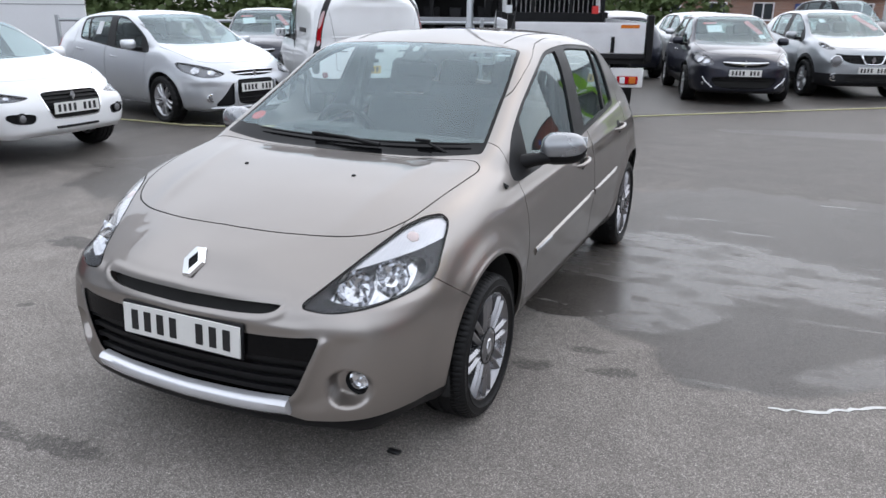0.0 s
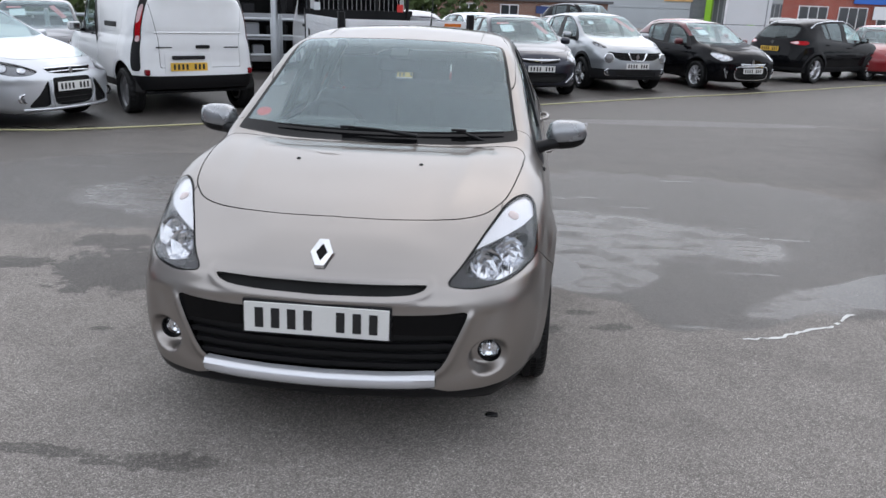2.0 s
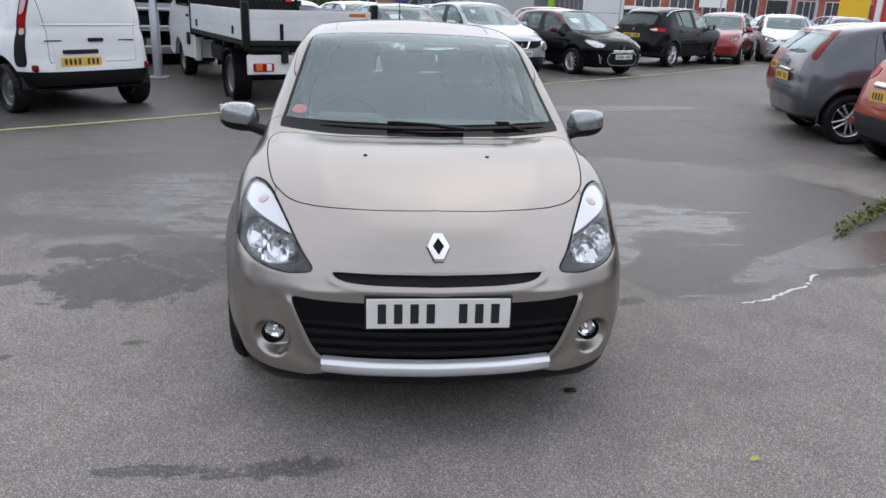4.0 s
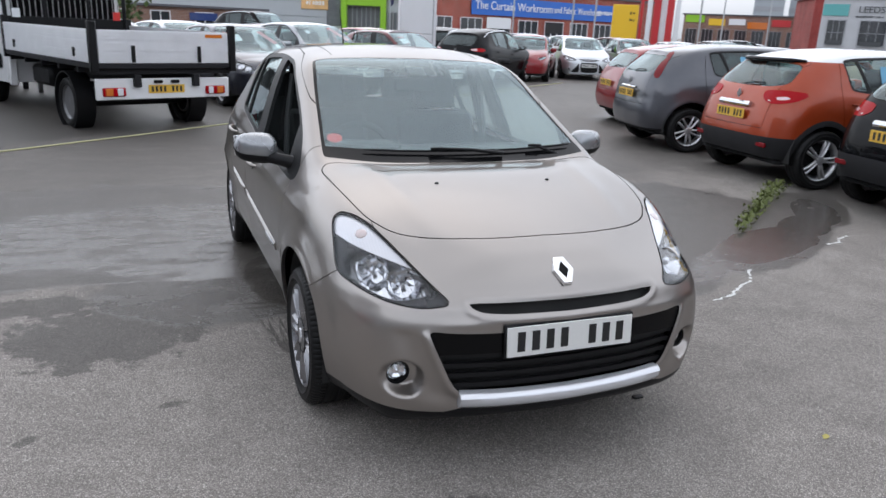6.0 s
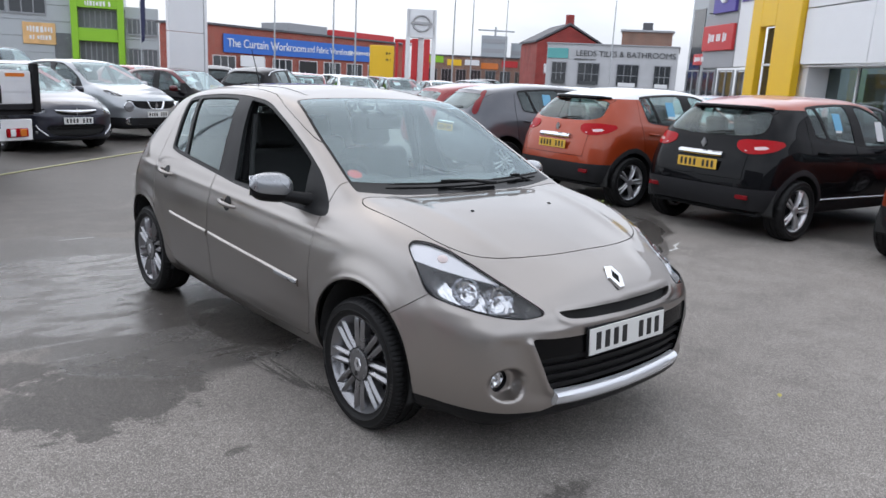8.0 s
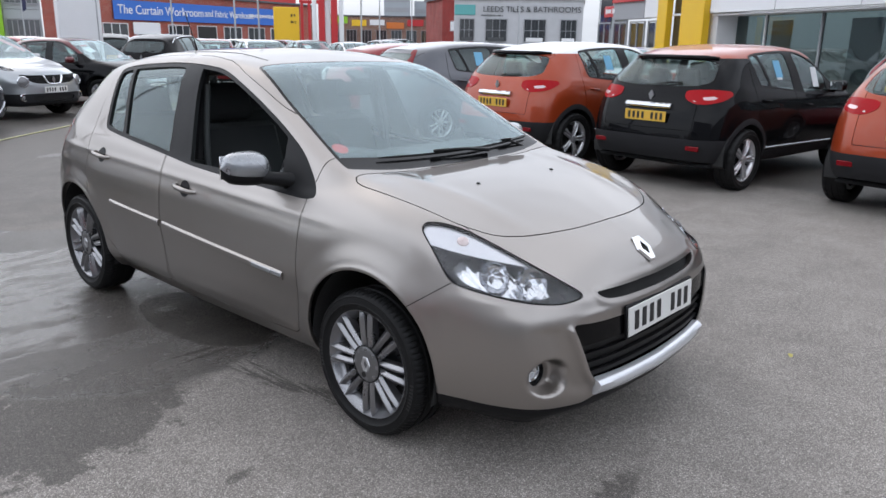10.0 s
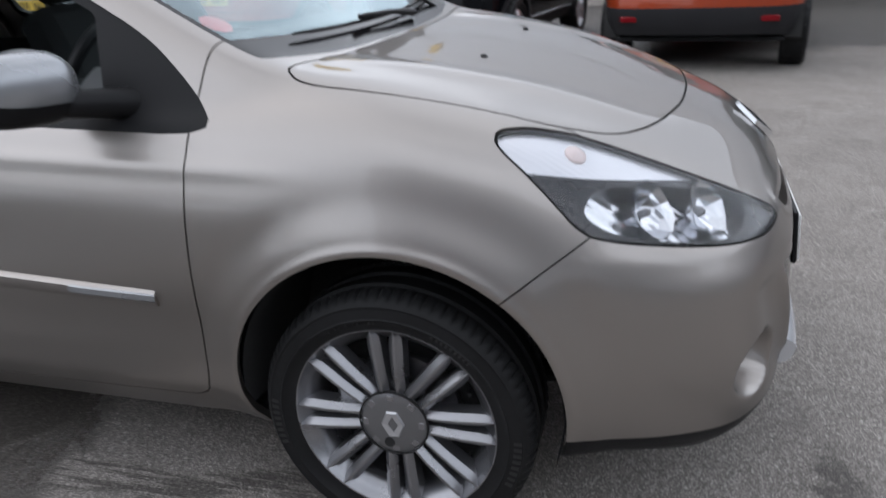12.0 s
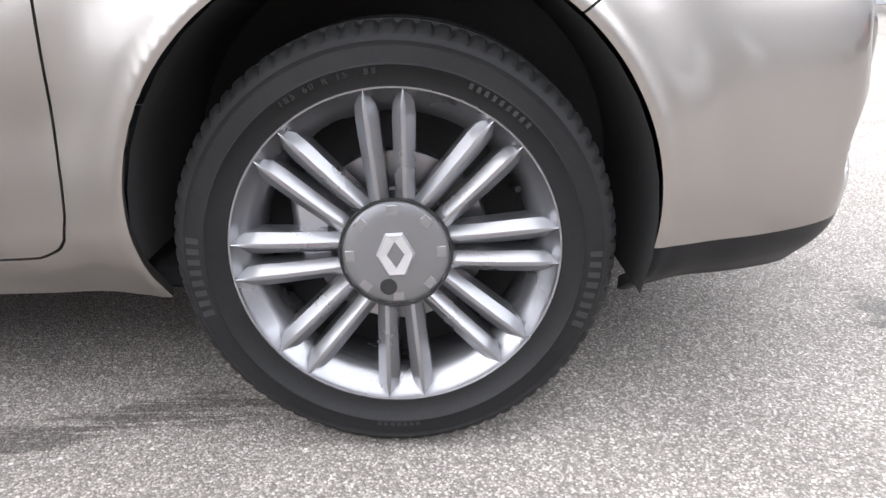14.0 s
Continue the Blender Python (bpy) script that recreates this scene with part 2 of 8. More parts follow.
def calc(t, op, a, b=None, c=None):
    n = t.nodes.new("ShaderNodeMath")
    n.operation = op
    for k, val in enumerate((a, b, c)):
        if val is None:
            continue
        if isinstance(val, (int, float)):
            n.inputs[k].default_value = val
        else:
            t.links.new(val, n.inputs[k])
    return n.outputs[0]


def blend(t, fac, a, b, how="MIX"):
    n = t.nodes.new("ShaderNodeMix")
    n.data_type, n.blend_type = "RGBA", how
    for k, val in ((0, fac), (6, a), (7, b)):
        if isinstance(val, (int, float)):
            n.inputs[k].default_value = val
        elif isinstance(val, tuple):
            n.inputs[k].default_value = (*val, 1)
        else:
            t.links.new(val, n.inputs[k])
    return n.outputs[2]


def bump_of(t, p, height, strength, distance):
    b = t.nodes.new("ShaderNodeBump")
    b.inputs["Strength"].default_value, b.inputs["Distance"].default_value = strength, distance
    t.links.new(height, b.inputs["Height"])
    t.links.new(b.outputs["Normal"], p.inputs["Normal"])
    return b


def surface(name, colour, rough=0.5, metal=0.0, coat=0.0, vary=0.12, scale=6.0, grain=120.0, bump=0.0, island=0.0, spec=0.5):
    """A plain real surface: colour with patches and grain, and fine relief."""
    m, t, p, _ = nodes_of(name)
    co = t.nodes.new("ShaderNodeTexCoord").outputs["Object"]
    big, small = noise_of(t, co, scale, 5), noise_of(t, co, grain, 2)
    k = calc(t, "ADD", calc(t, "MULTIPLY", calc(t, "SUBTRACT", big, 0.5), 2.2 * vary), calc(t, "MULTIPLY", calc(t, "SUBTRACT", small, 0.5), 1.2 * vary))
    if island:
        info = t.nodes.new("ShaderNodeObjectInfo")
        k = calc(t, "ADD", k, calc(t, "MULTIPLY", calc(t, "SUBTRACT", info.outputs["Random"], 0.5), island))
    k = calc(t, "ADD", k, 1.0)
    h = t.nodes.new("ShaderNodeHueSaturation")
    h.inputs["Color"].default_value = (*colour, 1)
    t.links.new(k, h.inputs["Value"])
    t.links.new(h.outputs["Color"], p.inputs["Base Color"])
    r = calc(t, "ADD", calc(t, "MULTIPLY", calc(t, "SUBTRACT", big, 0.5), 0.25 * min(1, rough * 2)), rough)
    t.links.new(r, p.inputs["Roughness"])
    p.inputs["Metallic"].default_value = metal
    p.inputs["Coat Weight"].default_value = coat
    p.inputs["Coat Roughness"].default_value = 0.04
    p.inputs["Specular IOR Level"].default_value = spec
    if bump:
        bump_of(t, p, small, 0.4, bump)
    return m


def paint(name, colour, metal=0.6, rough=0.34, flake=0.12, dirt=0.06, coat=0.9, spec=0.25, edge=1.0, ior=1.5):
    """Car paint: fine flakes under a clear coat, with a film of road dust."""
    m, t, p, _ = nodes_of(name)
    co = t.nodes.new("ShaderNodeTexCoord").outputs["Object"]
    fl, film = noise_of(t, co, 900, 1), noise_of(t, co, 3.0, 6)
    k = calc(t, "ADD", calc(t, "MULTIPLY", calc(t, "SUBTRACT", fl, 0.5), flake), 1.0)
    h = t.nodes.new("ShaderNodeHueSaturation")
    h.inputs["Color"].default_value = (*colour, 1)
    t.links.new(k, h.inputs["Value"])
    dust = calc(t, "MULTIPLY", ramp_value(t, film, 0.45, 0.75), dirt)
    t.links.new(blend(t, dust, h.outputs["Color"], (0.30, 0.28, 0.25)), p.inputs["Base Color"])
    t.links.new(calc(t, "ADD", calc(t, "MULTIPLY", film, 0.12), rough - 0.06), p.inputs["Roughness"])
    p.inputs["Metallic"].default_value = metal
    p.inputs["Specular IOR Level"].default_value = spec
    p.inputs["Specular Tint"].default_value = (edge, edge, edge, 1)
    p.inputs["Coat Weight"].default_value = coat
    t.links.new(calc(t, "ADD", calc(t, "MULTIPLY", film, 0.03), 0.005), p.inputs["Coat Roughness"])
    p.inputs["Coat IOR"].default_value = ior
    return m


def ramp_value(t, fac, lo, hi):
    n = t.nodes.new("ShaderNodeMapRange")
    n.clamp = True
    n.interpolation_type = "SMOOTHSTEP"
    n.inputs["From Min"].default_value, n.inputs["From Max"].default_value = lo, hi
    t.links.new(fac, n.inputs["Value"])
    return n.outputs["Result"]


def glazing(name, tint, ior=1.5, film=0.02, haze=.012, sheen=(.86, .985, 1.0)):
    """Thin window glass: tinted, with a real reflection."""
    m, t, p, out = nodes_of(name)
    t.nodes.remove(p)
    clear, shine, fr, mix = (t.nodes.new(k) for k in ("ShaderNodeBsdfTransparent", "ShaderNodeBsdfGlossy", "ShaderNodeLayerWeight", "ShaderNodeMixShader"))
    clear.inputs["Color"].default_value = (*tint, 1)
    shine.inputs["Color"].default_value = (*sheen, 1)
    shine.inputs["Roughness"].default_value = film
    fr.inputs["Blend"].default_value = .5
    f0 = 1.7 * ((ior - 1) / (ior + 1)) ** 2
    t.links.new(calc(t, "ADD", calc(t, "MULTIPLY", calc(t, "POWER", fr.outputs["Facing"], 4.5), 1 - f0), f0), mix.inputs["Fac"])
    t.links.new(clear.outputs["BSDF"], mix.inputs[1])
    t.links.new(shine.outputs["BSDF"], mix.inputs[2])
    # Pale diffuse veil lightens the pane, standing in for washed-out sky reflection.
    dust, veil = t.nodes.new("ShaderNodeBsdfDiffuse"), t.nodes.new("ShaderNodeMixShader")
    dust.inputs["Color"].default_value = (.62, .66, .66, 1)
    co = t.nodes.new("ShaderNodeTexCoord").outputs["Object"]
    t.links.new(calc(t, "ADD", calc(t, "MULTIPLY", noise_of(t, co, 5, 5), .6 * haze), .7 * haze), veil.inputs["Fac"])
    t.links.new(mix.outputs["Shader"], veil.inputs[1])
    t.links.new(dust.outputs["BSDF"], veil.inputs[2])
    t.links.new(veil.outputs["Shader"], out.inputs["Surface"])
    return m


M_TAUPE = paint("taupe_metallic_paint", (0.352, 0.325, 0.305), 0.92, 0.345, coat=.85, edge=.36, ior=1.48)
M_WHITE = paint("white_paint", (0.78, 0.79, 0.80), 0.0, 0.40, 0.02)
M_SILVER = paint("silver_metallic_paint", (0.60, 0.62, 0.65), 0.65, 0.32)
M_JSILVER = paint("pale_silver_paint", (0.37, 0.39, 0.41), 0.70, 0.33)
M_BLACK = paint("black_paint", (0.0035, 0.0036, 0.0046), 0.0, 0.20, dirt=.002, coat=.28, spec=.03)
M_DGREY = paint("dark_grey_paint", (0.021, 0.023, 0.036), 0.5, 0.30)
M_NGREY = paint("graphite_paint", (0.082, 0.085, 0.099), 0.6, 0.34)
M_ORANGE = paint("burnt_orange_paint", (0.31, 0.040, 0.008), 0.35, 0.34, coat=.7)
M_RED = paint("red_paint", (0.22, 0.007, 0.011), 0.25, 0.32)
M_WINE = paint("dark_red_paint", (0.10, 0.012, 0.016), 0.35, 0.32)
M_BLUE = paint("blue_paint", (0.03, 0.06, 0.20), 0.4, 0.33)
M_TRIM = surface("black_plastic", (0.0085, 0.0085, 0.0095), 0.45, grain=400, bump=0.0006, spec=.2)
M_GLOSS = surface("gloss_black_plastic", (0.004, 0.004, 0.0045), 0.14, grain=300, spec=.14)
M_GREYTRIM = surface("grey_plastic", (0.019, 0.019, 0.021), 0.60, grain=400, bump=0.0006, spec=.18)
M_BEZEL = surface("lamp_bezel_grey", (0.014, 0.014, 0.018), 0.26, 0.2, vary=.06)
M_CAPGREY = surface("silver_grey_cap", (0.205, 0.205, 0.212), 0.38, 0.75, vary=.05, grain=300)
M_BARSILVER = surface("silver_painted_bar", (0.70, 0.71, 0.74), 0.24, 0.6, coat=.3, vary=.01)
M_MIRRORCAP = surface("satin_mirror_cap", (0.33, 0.34, 0.355), 0.28, 0.7, coat=.2, vary=.02)
M_TYREMARK = surface("tyre_lettering", (0.0140, 0.0140, 0.0145), 0.47, vary=.1)
M_RUBBER = surface("tyre_rubber", (0.0125, 0.0125, 0.0130), 0.50, vary=0.45, scale=9, grain=220, bump=0.0010, spec=.16)
M_ALLOY = surface("silver_alloy", (0.285, 0.285, 0.298), 0.28, 0.85, coat=0.3, vary=0.07, grain=300)
M_DALLOY = surface("shaded_alloy", (0.22, 0.22, 0.23), 0.42, 0.7, vary=0.12)
M_STEEL = surface("brushed_steel", (0.40, 0.40, 0.41), 0.38, 1.0, vary=0.15, grain=90)
M_CHROME = surface("chrome", (0.82, 0.83, 0.85), 0.07, 1.0, vary=0.02)
M_SATIN = surface("satin_silver", (0.66, 0.68, 0.71), 0.24, 0.8, vary=0.01)
M_GAP = surface("shut_line_black", (0.006, 0.006, 0.006), 0.8, vary=0.05)
M_CABIN = surface("cabin_charcoal", (0.014, 0.014, 0.015), 0.9, vary=0.1, spec=.2)
M_LINER = surface("arch_liner_black", (0.042, 0.042, 0.042), 1.0, vary=0.3, spec=.05)
M_ROOFCLOTH = surface("pale_headlining", (0.22, 0.225, 0.225), 0.9, vary=0.05)
M_SEAT = surface("charcoal_seat_cloth", (0.017, 0.0175, 0.019), 0.9, vary=0.25, grain=260, bump=0.001)
M_DASH = surface("dashboard_grey", (0.052, 0.055, 0.058), 0.7, grain=300, bump=0.0006)
M_GLASS = glazing("green_tinted_windscreen", (0.79, 0.90, 0.885), 1.72, .02, .035, (.80, .95, 1.0))
M_SIDEGLASS = glazing("tinted_side_glass", (0.76, 0.86, 0.84), 1.5)
M_DARKGLASS = glazing("privacy_glass", (0.06, 0.07, 0.075), 1.5)
M_LENS = glazing("clear_lamp_lens", (0.96, 0.965, 0.97), 1.34, .01, 0.0, (1, 1, 1))
M_REDLENS = surface("red_lamp_lens", (0.36, 0.004, 0.008), 0.14, coat=0.08, vary=0.1, grain=60, spec=.12)
M_DARKRED = surface("dark_red_lamp_lens", (0.17, 0.004, 0.008), 0.16, coat=0.2, vary=0.1, grain=60, spec=.2)
M_WHITELENS = surface("clear_lamp_insert", (0.86, 0.87, 0.90), 0.18, 0.25, coat=0.8, vary=0.06, grain=60)
M_AMBER = surface("amber_lamp_lens", (0.60, 0.16, 0.02), 0.15, coat=0.6, vary=0.08)
M_PLATEW = surface("white_plate", (0.72, 0.72, 0.70), 0.35, vary=0.05)
M_PLATEY = surface("yellow_plate", (0.72, 0.44, 0.06), 0.35, vary=0.05)
M_INK = surface("black_ink", (0.012, 0.012, 0.013), 0.5, vary=0.05)
M_PAPER = surface("white_paper", (0.70, 0.72, 0.74), 0.6, vary=0.05)
M_BLUEPAPER = surface("pale_blue_paper", (0.16, 0.42, 0.62), 0.6, vary=0.05)
M_PINKPAPER = surface("faded_red_strip", (0.55, 0.20, 0.21), 0.5, vary=0.2, scale=14)
M_NAVY = surface("navy_cloth", (.018, .022, .07), .6, vary=.15)
M_SLATGLASS = surface("slatted_window_glass", (.13, .14, .15), .25, vary=.3, scale=4)
M_REDPAPER = surface("red_sticker", (0.62, 0.035, 0.03), 0.5, vary=0.06)


def fluted(name, colour, rough, metal, scale, depth):
    """Bright lamp reflector with upright flutes and uneven facets."""
    m, t, p, _ = nodes_of(name)
    co = t.nodes.new("ShaderNodeTexCoord").outputs["Object"]
    st = t.nodes.new("ShaderNodeMapping")
    st.inputs["Scale"].default_value = (1, 1, .4)
    t.links.new(co, st.inputs["Vector"])
    wave = t.nodes.new("ShaderNodeTexWave")
    wave.inputs["Scale"].default_value, wave.inputs["Distortion"].default_value, wave.inputs["Detail"].default_value = scale, 1.5, 1.0
    t.links.new(co, wave.inputs["Vector"])
    h = calc(t, "ADD", calc(t, "MULTIPLY", wave.outputs["Fac"], .2), calc(t, "MULTIPLY", noise_of(t, st.outputs["Vector"], 22, 0), 1.6))
    p.inputs["Base Color"].default_value = (*colour, 1)
    p.inputs["Roughness"].default_value, p.inputs["Metallic"].default_value = rough, metal
    bump_of(t, p, h, 1.0, depth)
    return m


M_REFLECT = fluted("fluted_chrome_reflector", (.78, .79, .82), .20, 1.0, 16, .006)
M_INDICATOR = fluted("frosted_indicator_reflector", (.68, .68, .71), .22, .6, 30, .0012)
M_BOWL = surface("bright_bowl_chrome", (.66, .67, .70), .12, 1.0, vary=.02)
M_SMOKE = fluted("smoked_lamp_bowl", (.20, .205, .22), .25, .6, 14, .004)
M_BULB = surface("pale_amber_bulb", (.70, .58, .56), .3, 0, coat=.5, vary=.03)
M_RIM = surface("bright_alloy", (0.58, 0.58, 0.60), 0.30, 0.75, coat=0.3, vary=0.05, grain=300)
M_LAMPCLEAR = surface("clear_tail_insert", (.74, .52, .53), .16, .3, coat=.4, vary=.25, scale=14, grain=60)
M_DIMCHROME = surface("lamp_chrome", (0.55, 0.56, 0.58), 0.12, 1.0, vary=0.04)

# ---- hatchback body: lengthwise rails, in metres from the front plate (y back, z up), one half ----
# each row: how far along (0 nose middle, 1 tail middle), then x, y, z
RAIL_SILL = [(0, 0, .06, .205), (.12, .44, .11, .205), (.17, .625, .175, .20), (.22, .70, .40, .20), (.30, .76, .80, .20), (.38, .765, 1.2, .225),
             (.55, .775, 2.1, .225), (.79, .76, 3.375, .23), (.88, .70, 3.83, .27), (.94, .48, 3.95, .28), (1, 0, 3.97, .28)]
RAIL_LOW = [(0, 0, -.012, .27), (.06, .24, -.003, .27), (.12, .457, .028, .27), (.17, .658, .135, .265), (.22, .775, .40, .26), (.30, .82, .80, .27), (.38, .812, 1.2, .30),
            (.55, .815, 2.1, .30), (.79, .825, 3.375, .30), (.88, .745, 3.83, .36), (.94, .50, 3.985, .38), (1, 0, 4.01, .38)]
RAIL_BUMPER = [(0, 0, -.018, .45), (.06, .25, -.008, .45), (.12, .47, .024, .45), (.17, .690, .132, .44), (.22, .806, .395, .44), (.30, .850, .80, .46), (.38, .847, 1.2, .45),
               (.55, .852, 2.1, .45), (.79, .858, 3.375, .45), (.88, .775, 3.83, .50), (.94, .52, 4.0, .50), (1, 0, 4.027, .50)]
RAIL_WIDE = [(0, 0, -.004, .60), (.06, .24, .006, .60), (.12, .46, .034, .60), (.17, .682, .140, .595), (.22, .798, .395, .60), (.30, .858, .80, .60), (.38, .856, 1.2, .60),
             (.55, .860, 2.1, .61), (.79, .866, 3.375, .62), (.88, .775, 3.81, .64), (.94, .52, 3.985, .64), (1, 0, 4.01, .64)]
RAIL_LAMP = [(0, 0, .036, .70), (.06, .22, .050, .70), (.12, .434, .088, .695), (.17, .625, .192, .70), (.22, .766, .41, .72), (.30, .842, .80, .735), (.38, .848, 1.2, .745),
             (.55, .852, 2.1, .765), (.79, .855, 3.375, .79), (.88, .755, 3.79, .80), (.94, .50, 3.945, .80), (1, 0, 3.97, .80)]
RAIL_WING = [(0, 0, .091, .762), (.06, .20, .104, .76), (.12, .40, .165, .76), (.17, .565, .285, .785), (.22, .715, .45, .822), (.255, .762, .60, .862), (.30, .790, .80, .888), (.38, .800, 1.2, .895),
             (.55, .812, 2.1, .905), (.70, .808, 2.9, .945), (.79, .795, 3.375, .98), (.88, .70, 3.70, 1.0), (.94, .48, 3.85, 1.0), (1, 0, 3.88, 1.0)]
RAIL_BELT = [(0, 0, .150, .801), (.06, .19, .163, .80), (.12, .37, .225, .80), (.17, .52, .34, .83), (.22, .645, .50, .88), (.255, .69, .63, .915), (.30, .725, .82, .945), (.345, .742, 1.02, .955), (.38, .765, 1.2, .945),
             (.55, .785, 2.1, .955), (.70, .772, 2.9, 1.01), (.79, .755, 3.375, 1.05), (.88, .66, 3.65, 1.09), (.94, .46, 3.77, 1.1), (1, 0, 3.79, 1.1)]
RAIL_CANT = [(0, 0, .205, .826), (.06, .17, .218, .826), (.12, .33, .275, .835), (.22, .56, .60, .922), (.30, .62, .86, .975), (.345, .655, 1.02, 1.0), (.37, .690, 1.12, 1.035), (.44, .648, 1.50, 1.225),
             (.51, .600, 1.86, 1.392), (.59, .588, 2.3, 1.428), (.68, .582, 2.8, 1.415), (.78, .572, 3.3, 1.35), (.87, .53, 3.52, 1.27), (.94, .42, 3.60, 1.27), (1, 0, 3.63, 1.27)]
RAIL_INNER = [(0, 0, .232, .838), (.12, .19, .31, .86), (.22, .34, .63, .943), (.30, .37, .87, .980), (.345, .39, 1.005, .990), (.37, .395, 1.07, 1.018), (.44, .38, 1.46, 1.218),
              (.51, .352, 1.875, 1.415), (.59, .342, 2.3, 1.466), (.68, .338, 2.8, 1.458), (.78, .332, 3.3, 1.393), (.88, .31, 3.57, 1.335), (1, 0, 3.60, 1.32)]
RAIL_CENTRE = [(0, 0, .250, .846), (.12, 0, .40, .893), (.22, 0, .65, .952), (.30, 0, .87, .982), (.345, 0, .985, .990), (.37, 0, 1.045, 1.012), (.44, 0, 1.45, 1.218),
               (.51, 0, 1.89, 1.422), (.59, 0, 2.3, 1.482), (.68, 0, 2.8, 1.476), (.78, 0, 3.3, 1.408), (.88, 0, 3.59, 1.345), (1, 0, 3.60, 1.34)]
RAILS = (RAIL_SILL, RAIL_LOW, RAIL_BUMPER, RAIL_WIDE, RAIL_LAMP, RAIL_WING, RAIL_BELT, RAIL_CANT, RAIL_INNER, RAIL_CENTRE)
FLIP = np.array([-1.0, 1, 1])


def between(a):
    """Twice as many rows, by a smooth curve through the old ones."""
    mid = (a[:-1] + a[1:]) / 2
    mid[1:-1] = (9 * (a[1:-2] + a[2:-1]) - a[:-3] - a[3:]) / 16
    out = np.empty((2 * len(a) - 1, *a.shape[1:]))
    out[::2], out[1::2] = a, mid
    return out


def body_half(fine=1.0, warp=None, shape=None, soften=1.0):
    """Half of a hatchback's skin as a shell. shape moves the reference form, warp stretches it to another car."""
    k = lambda n: max(8, int(n * fine))
    u = np.concatenate([np.linspace(0, .26, k(150), endpoint=False), np.linspace(.26, .84, k(230), endpoint=False), np.linspace(.84, 1, k(60))])
    v = np.linspace(0, len(RAILS) - 1, k(118))
    rows = np.stack([curve_of(r, u) for r in RAILS])
    g = np.stack([pchip(np.arange(len(RAILS)), rows[:, i], v) for i in range(len(u))])
    for n, axis in ((int(14 * fine * fine * soften + 1), 0), (int(10 * fine * fine * soften + 1), 1)):
        for _ in range(n):
            a = g if axis == 0 else g.swapaxes(0, 1)
            first = a[1] * FLIP if axis == 0 else a[0]
            last = a[-2] * FLIP
            b = 0.25 * np.concatenate([first[None], a[:-1]]) + 0.5 * a + 0.25 * np.concatenate([a[1:], last[None]])
            if axis == 1:
                b[0] = a[0]
            g = b if axis == 0 else b.swapaxes(0, 1)
    if fine >= 1:
        g = between(g.swapaxes(0, 1)).swapaxes(0, 1)
    g[0, :, 0] = g[-1, :, 0] = g[:, -1, 0] = 0

    def normals(g):
        pad = np.concatenate([(g[1] * FLIP)[None], g, (g[-2] * FLIP)[None]])
        du = pad[2:] - pad[:-2]
        pad = np.concatenate([g[:, :1], g, (g[:, -2:-1] * FLIP)], axis=1)
        dv = pad[:, 2:] - pad[:, :-2]
        n = np.cross(du, dv)
        n /= np.maximum(np.linalg.norm(n, axis=2, keepdims=True), 1e-9)
        return n

    if shape is not None:
        for step in shape:
            n = normals(g)
            g = g + n * step(g[..., 0], g[..., 1], g[..., 2])[..., None]
        g[0, :, 0] = g[-1, :, 0] = g[:, -1, 0] = 0
    q = g if warp is None else warp(g)
    n = normals(q)
    nu, nv = g.shape[:2]
    i = np.arange(nu * nv).reshape(nu, nv)
    a, b, c, d = i[:-1, :-1].ravel(), i[1:, :-1].ravel(), i[1:, 1:].ravel(), i[:-1, 1:].ravel()
    t = np.concatenate([np.stack([a, b, c], 1), np.stack([a, c, d], 1)])
    return Shell(q.reshape(-1, 3), n.reshape(-1, 3), g.reshape(-1, 3), t)


def bell(d, w):
    return np.exp(-((d / w) ** 2))


def step_in(d, w):
    """1 within, 0 outside, smooth over w."""
    return 0.5 - 0.5 * np.tanh(d / w)

# ---- wheels ----
def tyre_geo(rad, bead, half, n=240, notch=.0085, low=.94):
    g = Geo()
    prof = [(bead - .004, -half * .80), (bead + .012, -half * .93), (rad * .80 + bead * .10, -half * 1.06), (rad * .93, -half * 1.02), (rad * .975, -half * .90), (rad * .992, -half * .78)]
    for a in (-.55, 0, .55):
        prof += [(rad, half * a - half * .16), (rad - .007, half * a - half * .14), (rad - .007, half * a + half * .08), (rad, half * a + half * .10)]
    tail = [(rad * .992, half * .78), (rad * .975, half * .90), (rad * .945, half * 1.0), (rad * .935, half * 1.02), (rad * .925, half * 1.055), (rad * .91, half * 1.035),
            (rad * .84, half * 1.07), (rad * .833, half * 1.095), (rad * .826, half * 1.07), (bead + .016, half * .97), (bead + .006, half * .96), (bead - .004, half * .84)]
    prof += tail
    pts, k = [], len(prof)
    for i in range(n):
        a = 2 * math.pi * i / n
        for j, (r, h) in enumerate(prof):
            if abs(h) > half * .5 and r > rad * low and i % 4 == 0:
                r -= notch
            pts.append((h, r * math.cos(a), r * math.sin(a)))
    faces = [(i * k + a, (i + 1) % n * k + a, (i + 1) % n * k + a + 1, i * k + a + 1) for i in range(n) for a in range(k - 1)]
    return g.add(pts, faces)


